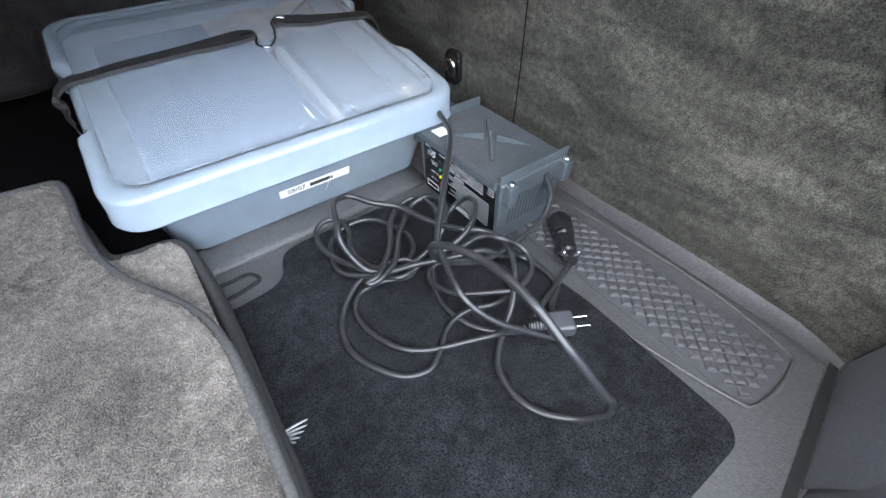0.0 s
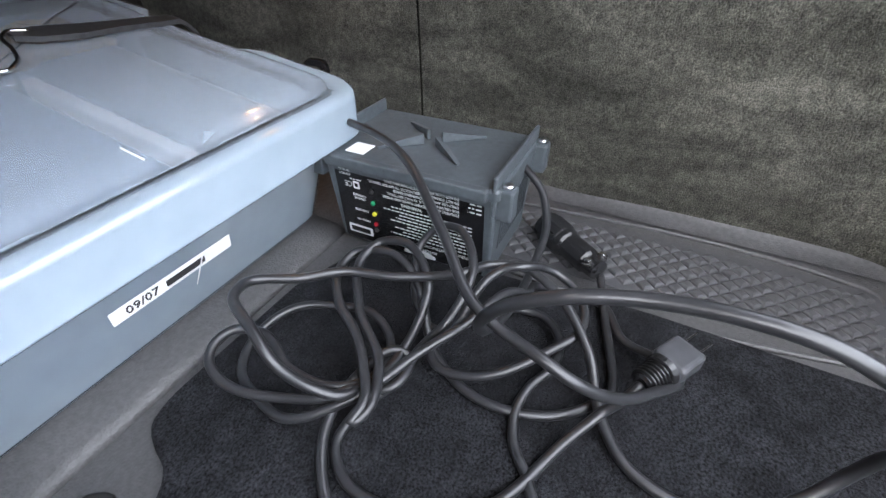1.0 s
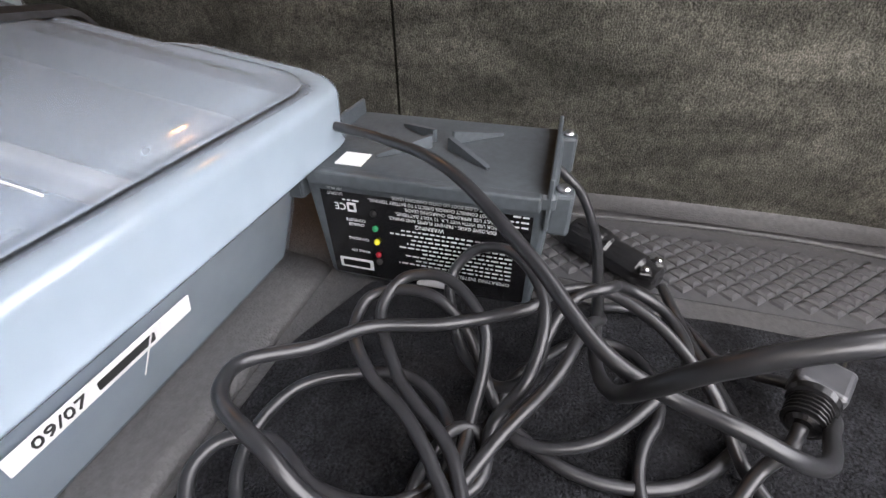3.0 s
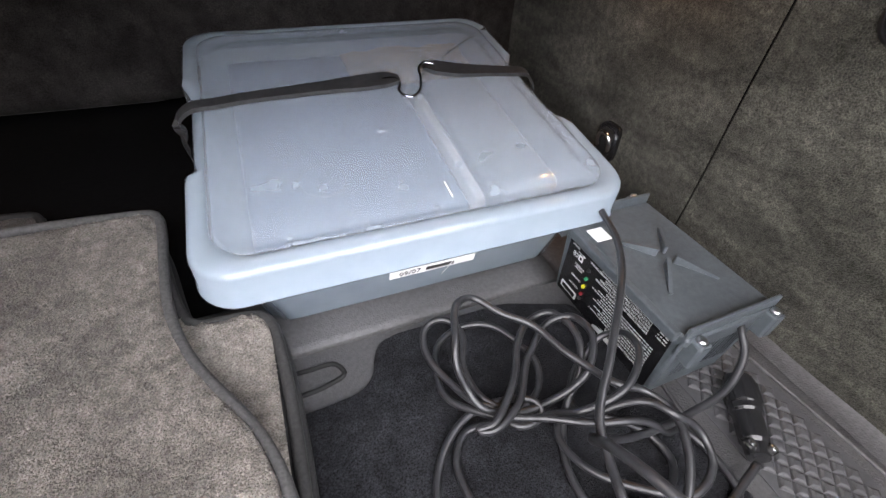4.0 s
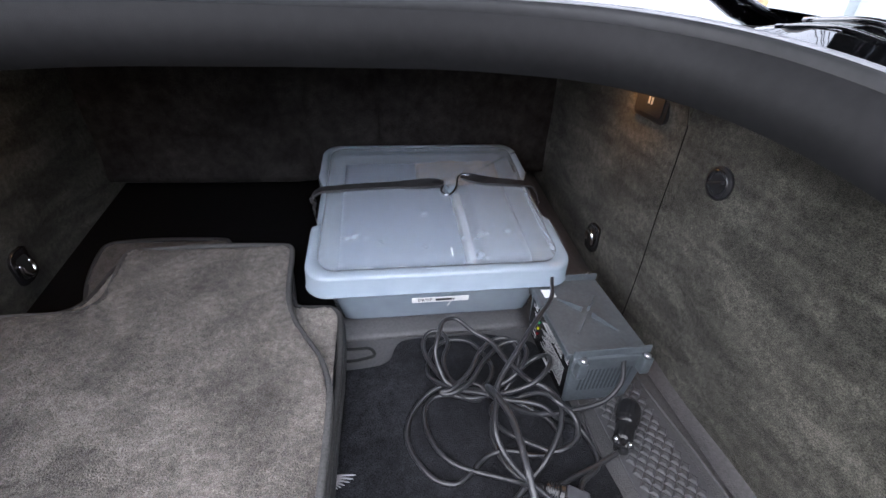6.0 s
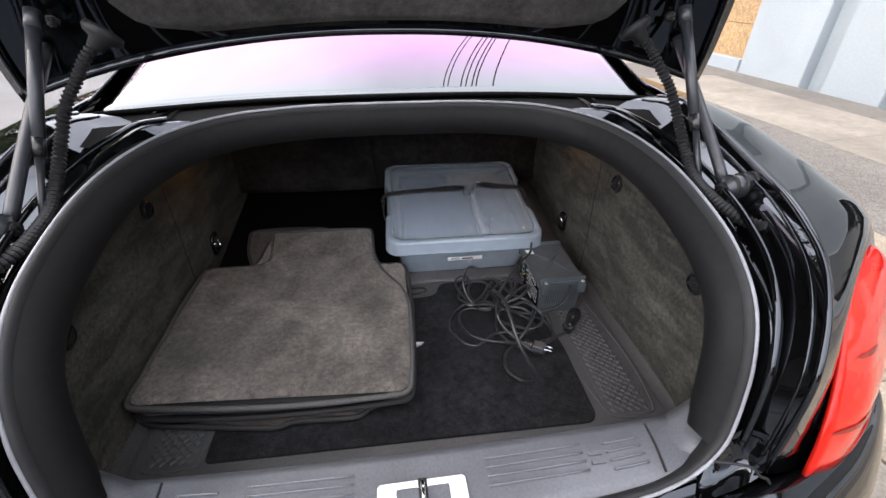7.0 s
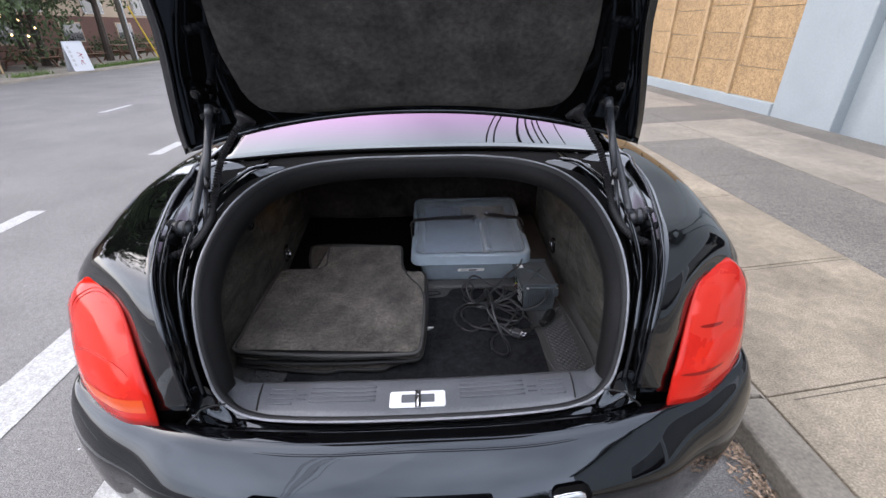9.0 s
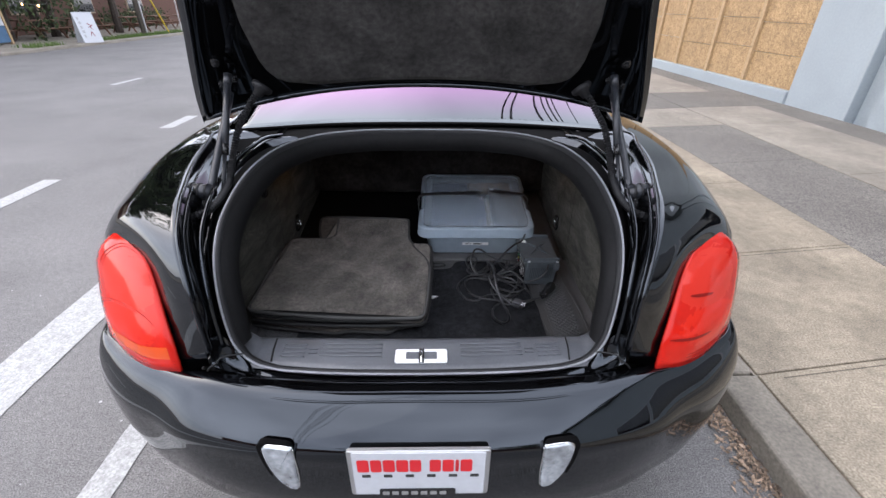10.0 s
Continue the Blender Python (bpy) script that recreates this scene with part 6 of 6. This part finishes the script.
def ribbon(pts, widths, thickness, n):
    p = spline(pts, n)
    rows = []
    tang = np.gradient(p, axis=0)
    for k in range(n):
        s = np.array((tang[k][1], -tang[k][0], 0))
        s /= np.linalg.norm(s) + 1e-9
        w = np.interp(k / (n - 1), *widths)
        up = np.array((0, 0, thickness))
        rows.append([p[k] - s * w, p[k] - s * w + up, p[k] + s * w + up, p[k] + s * w, p[k] - s * w])
    bm = grid(rows)
    return bm


ZT = .1665
part("band", placed(ribbon([(-.2585, .235, .06), (-.259, .235, .13), (-.2565, .236, .152), (-.245, .237, .1615), (-.205, .238, ZT), (-.10, .244, ZT + .002), (-.02, .248, ZT + .002), (.014, .248, ZT + .003), (.034, .246, ZT + .003)], ([0, .45, .70, .86, .95, 1], [.009, .009, .011, .0165, .0165, .008]), .0055, 60)), STRAP, strap, smooth=False)
part("band", placed(ribbon([(.080, .272, ZT + .004), (.094, .270, ZT + .003), (.13, .257, ZT + .002), (.18, .250, ZT), (.215, .246, ZT - .002), (.245, .244, .160), (.2565, .242, .148), (.2585, .240, .06)], ([0, .06, .18, .35, .7, 1], [.008, .0165, .0165, .012, .009, .009]), .0055, 60)), STRAP, strap, smooth=False)
part("hook", placed(tube([(.010, .248, ZT + .007), (.028, .247, ZT + .007), (.032, .236, ZT + .006), (.025, .219, ZT + .005), (.029, .205, ZT + .005), (.038, .200, ZT + .005), (.050, .208, ZT + .006), (.064, .238, ZT + .007), (.074, .272, ZT + .008), (.082, .279, ZT + .009), (.098, .274, ZT + .008)], .0021, n=60, sides=8)), CHROME, strap, "bright wire hook", smooth=True)

# ---- battery charger lying upside down ----
ch_m = Matrix.Translation((.4495, .650, FLOOR + .006)) @ pose(0, 0, 0, 0, 1.6, .6)
charger = thing("battery_charger", "slate grey plastic battery charger lying upside down on the rubber pad", "charger", tuple(ch_m.translation))
CW, CL, CH = .067, .100, .112
case = shell([(-CW + .010, CW - .010, -CL + .008, CL - .008, .004, 0), (-CW + .009, CW - .009, -CL + .007, CL - .007, .005, .004), (-CW + .003, CW - .003, -CL + .002, CL - .002, .005, CH - .014), (-CW, CW, -CL, CL, .004, CH - .012), (-CW, CW, -CL, CL, .004, CH - .004), (-CW + .002, CW - .002, -CL + .002, CL - .002, .003, CH - .001)], 3)
case.faces.new(case.verts[0:16])
case.faces.new(case.verts[-17:-1])
body = part("case", placed(case, ch_m), CASE, charger, smooth=False)
for a, b in (((-1, -1), (1, 1)), ((-1, 1), (1, -1))):
    for f0, f1 in ((.10, .62), (-.62, -.10)):
        p0 = (a[0] * CW * .9 * f0 + 0, a[1] * CL * .75 * f0)
        p1 = (a[0] * CW * .9 * f1, a[1] * CL * .75 * f1)
        rib = bmesh.new()
        dx, dy = (p1[0] - p0[0]), (p1[1] - p0[1])
        ln = math.hypot(dx, dy)
        box(-ln / 2, ln / 2, -.0022, .0022, CH - .001, CH + .009, .001, 1, bm=rib, m=Matrix.Translation(((p0[0] + p1[0]) / 2, (p0[1] + p1[1]) / 2, 0)) @ pose(0, 0, 0, 0, 0, math.degrees(math.atan2(dy, dx))))
        for v in rib.verts:
            if v.co.z > CH + .002:
                d = math.hypot(v.co.x, v.co.y)
                v.co.z = CH + .0105 - .009 * max(0, (d - .030) / .030)
        part("rib", placed(rib, ch_m), CASE, charger)
for sx_, sy_ in ((-1, -1), (1, -1), (-1, 1), (1, 1)):
    lx, ly = sx_ * .055 + .002, sy_ * .108 + .005
    lug = part("lug", placed(box(lx - .0085, lx + .0085, ly - .009, ly + .008, CH - .036, CH - .002, .003, 2), ch_m), CASE, charger)
    part("screw", placed(turned([(.0055, 0), (.0055, .002), (.0038, .0036), (.001, .004)], Matrix.Translation((lx, ly + .001 * sy_, CH - .0018)), 12), ch_m), STEEL, lug, smooth=True)
for y0 in (-CL + .003, CL - .001):
    part("end_flange", placed(box(-CW, CW, y0, y0 + .004, CH - .030, CH + .012, .001, 1), ch_m), CASE, charger)
part("front_rim", placed(box(-CW - .006, -CW + .004, -CL + .010, CL - .010, CH - .013, CH - .0005, .002, 2), ch_m), CASE, charger)
part("sticker", placed(box(-.058, -.036, .050, .072, CH - .0005, CH + .0006, m=None), ch_m), PAPER, charger, "small white paper sticker")
for k in range(13):
    xk = -.042 + .007 * k
    slot = box(xk, xk + .003, -.0004, .003, .030, .080)
    for v in slot.verts:
        v.co.y += -CL + .0068 - .005 * (v.co.z - .004) / .094
    part("vent_slot", placed(slot, ch_m), CASE_DARK, charger)
# front label: upside down, on the face towards the carpet
# label axes: first along the case, second down (the label stands on its head)
LM = ch_m @ Matrix(((0, 0, -1, -CW + .0062), (1, 0, 0, 0), (0, -1.12, 0, .0505), (0, 0, 0, 1))) @ pose(0, 0, 0, -3.4, 0, 0)
panel = part("label_panel", slab(rounded(-.086, .086, -.041, .043, .002, 2), -.001, .0006, m=LM), PANEL, charger, "glossy black label printed in white, upside down")


def printed(text, x, y, size, width=None, align="CENTER"):
    lettering(text, size, PRINT, LM @ Matrix.Translation((x, y, .0009)), panel, "print", width=width, align=align, depth=.0001)


def bars(x0, x1, y0, rows, pitch, h, seed):
    g = random.Random(seed)
    for k in range(rows):
        xa, stop = x0, x1 - (x1 - x0) * g.uniform(0, .3)
        while xa < stop:
            xb = min(stop, xa + g.uniform(.002, .006))
            part("print_bar", slab([(xa, y0 - pitch * k), (xb, y0 - pitch * k), (xb, y0 - pitch * k - h), (xa, y0 - pitch * k - h)], .0007, .001, m=LM), PRINT, panel)
            xa = xb + .0016


printed("AUTOMATIC", -.020, .0335, .0050)
printed("OPERATING INSTRUCTIONS", -.074, .0270, .0046, .062, "LEFT")
bars(-.074, .030, .0226, 9, .0039, .0011, 3)
printed("WARNING", -.006, -.0140, .0050)
for k, (line, long) in enumerate((("EXPLOSIVE GASES - PREVENT FLAMES AND SPARKS.", .088), ("FOR USE WITH WET L.A. 12 VOLT BATTERIES.", .082), ("ONLY USE APPROVED CHARGING LEADS.", .074), ("DO NOT CONNECT CHARGER DIRECTLY TO BATTERY TERMINAL.", .104), ("DO NOT CLOSE BOOT LID ONTO CHARGING LEADS.", .084))):
    printed(line, -.060, -.0192 - .0043 * k, .0040, long, "LEFT")
bars(-.083, -.066, -.026, 3, .0042, .0011, 5)
printed("MAINS ON", .058, .017, .0036)
printed("CHARGING", .058, .005, .0036)
printed("CHARGE", .058, -.0085, .0036)
printed("COMPLETE", .058, -.0125, .0036)
printed("CE", .0700, -.0235, .0085)
bars(.053, .068, -.0290, 1, .003, .0010, 8)
printed("OUTPUT", .073, -.034, .0036)
printed("12V 4A d.c.", .073, -.038, .003)
logo = part("logo_box", slab(rounded(.048, .080, .026, .036, .001, 2), .0007, .0011, m=LM), PRINT, panel, "white boxed logo shape")
part("logo_bar", slab(rounded(.051, .077, .028, .034, .001, 2), .0012, .0015, m=LM), PANEL, logo)
part("oval_mark", slab([(-.012 + .020 * math.cos(a), .041 + .006 * math.sin(a)) for a in np.linspace(0, 2 * math.pi, 24, endpoint=False) if math.sin(a) < .3], .0007, .0011, m=LM), PRINT, panel, "part of a pale oval emblem")
part("square_mark", slab(rounded(.056, .064, -.0275, -.0195, .0008, 2), .0007, .001, m=LM), PRINT, panel)
part("square_hole", slab(rounded(.058, .062, -.0255, -.0215, .0005, 2), .0011, .0013, m=LM), PANEL, panel)
for yy, mt in ((.0175, LED_RED), (.005, LED_YELLOW), (-.0075, LED_GREEN), (-.021, GROOVE), (.0245, GROOVE)):
    part("led", turned([(.0026, .0), (.0026, .0016), (.0016, .0032), (.0004, .0036)], LM @ Matrix.Translation((.041, yy, .0008)), 12), mt, panel, smooth=True)

# ---- leads ----
def along(a, b, prof, mat, parent, name, label="", sides=20):
    d = Vector(b) - Vector(a)
    m = Matrix.Translation(a) @ d.to_track_quat("Z", "Y").to_matrix().to_4x4()
    return part(name, turned([(rr, h * d.length) for rr, h in prof], m, sides), mat, parent, label, smooth=False)


mains = thing("mains_lead", "dark grey mains lead with a two-pin plug, coiled on the carpet", "cable", (.28, .42, FLOOR + .007))
from_case = [(.455, .775, .640), (.435, .757, .662), (.420, .738, .669), (.392, .673, .674), (.347, .616, .681), (.293, .558, .666), (.253, .511, .645), (.247, .490, .640), (.239, .466, .640), (.237, .449, .634), (.243, .432, .622), (.256, .416, .608), (.287, .394, .586), (.325, .373, .564), (.343, .375, .556), (.363, .415, .545), (.400, .440, .543), (.402, .482, .545), (.388, .504, .553), (.356, .505, .572), (.336, .516, .586), (.283, .535, .588), (.252, .556, .580), (.201, .590, .562), (.170, .633, .552), (.175, .662, .550), (.187, .691, .552), (.209, .702, .556)]
left_ring = [(.253, .692, .562), (.276, .657, .560), (.284, .628, .557), (.268, .598, .554), (.236, .586, .556), (.206, .606, .561), (.199, .645, .568), (.212, .682, .577), (.200, .706, .582), (.185, .709, .580), (.173, .703, .576), (.168, .689, .570), (.183, .631, .560), (.196, .605, .562), (.226, .589, .556), (.211, .580, .556), (.227, .565, .560), (.258, .567, .562), (.282, .550, .585), (.332, .549, .608), (.366, .580, .614), (.372, .603, .603), (.360, .617, .586), (.331, .608, .572), (.310, .595, .560), (.292, .566, .556)]
right_ring = [(.300, .545, .575), (.316, .542, .585), (.333, .534, .598), (.347, .520, .606), (.344, .506, .612), (.366, .500, .598), (.376, .485, .587), (.371, .466, .580), (.329, .452, .572), (.311, .465, .568), (.265, .521, .552), (.263, .545, .548), (.272, .564, .548), (.298, .561, .552), (.328, .541, .550), (.356, .513, .546), (.359, .486, .545), (.334, .465, .546), (.304, .465, .546), (.283, .475, .545), (.262, .479, .543)]
floor_loops = [(.238, .474, .541), (.210, .452, .541), (.186, .440, .541), (.163, .447, .541), (.138, .477, .541), (.124, .525, .541), (.132, .555, .541), (.177, .597, .552), (.239, .594, .562), (.266, .579, .562), (.268, .565, .558), (.252, .566, .552), (.197, .588, .546), (.176, .588, .543), (.158, .568, .541), (.155, .538, .541), (.175, .484, .541), (.257, .433, .550), (.278, .417, .562), (.283, .409, .572), (.297, .401, .577)]
part("cable", tube(relaxed(from_case + left_ring + right_ring + floor_loops, 1150, .018), .0039, n=1150, sides=10), CORD, mains, smooth=True)
pa, pb = (.297, .401, .577), (.351, .368, .577)
plug = along(pa, pb, [(.006, 0), (.0085, .03), (.009, .30), (.0125, .32), (.013, .40), (.0115, .42)], GLOSS_BLACK, mains, "plug", "two-pin mains plug with bare metal blades")
for k in range(5):
    q = Vector(pa).lerp(Vector(pb), .05 + .055 * k)
    along(q, q + (Vector(pb) - Vector(pa)) * .03, [(.0095, 0), (.0108, .2), (.0108, .8), (.0095, 1)], CORD_BLACK, plug, "strain_rib", sides=14)
d = (Vector(pb) - Vector(pa)).normalized()
ang = math.degrees(math.atan2(d.y, d.x))
part("plug_body", box(0, .030, -.0135, .0135, -.009, .009, .004, 3, m=Matrix.Translation(Vector(pa).lerp(Vector(pb), .42)) @ pose(0, 0, 0, 0, 0, ang)), PLUG_GREY, plug, "translucent grey plug body")
for s in (-1, 1):
    part("blade", box(0, .018, s * .0064 - .0008, s * .0064 + .0008, -.0032, .0032, .0004, 1, m=Matrix.Translation(Vector(pa).lerp(Vector(pb), .42) + d * .030) @ pose(0, 0, 0, 0, 0, ang)), CHROME, plug)

dc = thing("charging_lead", "dark grey charging lead looped over the coil on the carpet", "cable", (.30, .52, FLOOR + .007))
near_loop = [(.490, .566, .634), (.479, .554, .628), (.467, .530, .612), (.445, .516, .595), (.382, .509, .580), (.316, .511, .581), (.285, .512, .598), (.255, .510, .625), (.238, .505, .655), (.232, .490, .680), (.233, .462, .699), (.240, .426, .707), (.238, .353, .712), (.241, .321, .695), (.267, .283, .636), (.284, .278, .606), (.288, .279, .576), (.276, .293, .554), (.245, .342, .542), (.256, .400, .542), (.276, .417, .545), (.316, .442, .572), (.350, .483, .592), (.359, .510, .597), (.345, .541, .600), (.324, .553, .604), (.312, .583, .597), (.300, .607, .597)]
far_loops = [(.281, .651, .601), (.257, .670, .606), (.224, .700, .616), (.210, .694, .620), (.189, .654, .618), (.182, .635, .606), (.188, .612, .580), (.196, .596, .570), (.223, .583, .562), (.262, .579, .560), (.314, .584, .592), (.339, .623, .602), (.333, .646, .598), (.316, .653, .592), (.271, .629, .579), (.225, .579, .575), (.193, .569, .572), (.176, .575, .568), (.167, .586, .566), (.178, .578, .572), (.193, .573, .574), (.221, .590, .577), (.245, .615, .581), (.262, .642, .583), (.300, .668, .586), (.317, .666, .590), (.326, .646, .594)]
ring_end = [(.326, .621, .594), (.318, .600, .584), (.277, .559, .546), (.257, .517, .541), (.257, .482, .541), (.271, .447, .541), (.290, .427, .541), (.303, .417, .541), (.318, .416, .542), (.335, .420, .542), (.354, .426, .543), (.385, .435, .543), (.435, .450, .549)]
part("cable", tube(relaxed(near_loop + far_loops + ring_end, 760, .014), .0041, n=760, sides=10), CORD, dc, smooth=True)
# round connector at its end
ca, cb = (.440, .452, .550), (.496, .526, .551)
plug3 = along(ca, cb, [(.006, 0), (.011, .02), (.012, .16), (.0145, .20), (.0145, .52), (.0165, .55), (.0165, .62), (.0175, .64), (.0175, .93), (.0155, 1.0), (.011, 1.0), (.010, .90)], GLOSS_BLACK, dc, "connector", "round black multi-pin connector with a cable clamp")
dv = (Vector(cb) - Vector(ca)).normalized()
sd = Vector((dv.y, -dv.x, 0))
for k in range(10):
    a = 2 * math.pi * k / 10
    o = sd * (math.cos(a) * .0172) + Vector((0, 0, math.sin(a) * .0172))
    part("grip_rib", rod(Vector(ca) + dv * .062 + o, Vector(ca) + dv * .086 + o, .0013, sides=5), GLOSS_BLACK, plug3)
for s in (-1, 1):
    part("clamp_screw", turned([(.0038, 0), (.0038, .003), (.002, .004)], Matrix.Translation(Vector(ca) + dv * .010 + sd * (.010 * s) + Vector((0, 0, .010))), 10), CHROME, plug3)
    part("clamp", box(-.005, .005, -.005, .005, -.004, .0, .001, 1, m=Matrix.Translation(Vector(ca) + dv * .010 + sd * (.010 * s) + Vector((0, 0, .0098)))), GLOSS_BLACK, plug3)

# ---- quilted rubber pads: raised diamonds ----
for side in (1, -1):
    c0, c1, y0, y1 = .450, .546, .196, .66
    pad = part("quilted_pad", slab(rounded(side * .498 - .054, side * .498 + .054, y0 - .006, y1 + .006, .010, 3), FLOOR + .0006, FLOOR + .0018), RUBBER_PAD, car, "grey rubber pad with a raised diamond pattern")
    part("pad_rim", tube([(side * x, yy, FLOOR + .002) for x, yy in rounded(c0 - .007, c1 + .007, y0 - .007, y1 + .007, .010, 3) + [(c1 + .007, y1 - .003)]], .0026, n=90, sides=6), VINYL, pad, smooth=True)
    step, ystep = (c1 - c0) / 5, .0200
    piece = bmesh.new()
    quad = [(-step / 2, 0), (0, -ystep / 2), (step / 2, 0), (0, ystep / 2)]
    rings = [[piece.verts.new((x * f, yy * f, z)) for x, yy in quad] for f, z in ((.97, 0), (.80, .0022), (.45, .0034))]
    for a, b in zip(rings, rings[1:]):
        for k in range(4):
            piece.faces.new((a[k], a[(k + 1) % 4], b[(k + 1) % 4], b[k]))
    piece.faces.new(rings[-1])
    me = bpy.data.meshes.new("diamond")
    bmesh.ops.recalc_face_normals(piece, faces=piece.faces)
    piece.to_mesh(me)
    me.materials.append(RUBBER_PAD)
    rest = bmesh.new()
    for i in range(1, 10):
        for j in range(1, 46):
            if (i + j) % 2:
                continue
            at = (side * (c0 + i * step / 2), y0 + j * ystep / 2, FLOOR + .0018)
            if side > 0:
                d = new("diamond", me)
                d.parent, d.location = pad, at
            else:
                join(rest, grid([[(at[0] + x * f, at[1] + yy * f, at[2] + z) for x, yy in quad + quad[:1]] for f, z in ((.97, 0), (.80, .0022), (.45, .0034), (.01, .0034))]))
    piece.free()
    if side < 0:
        tagged(part("diamond_relief", rest, RUBBER_PAD, pad), kind="stuff")
    else:
        rest.free()
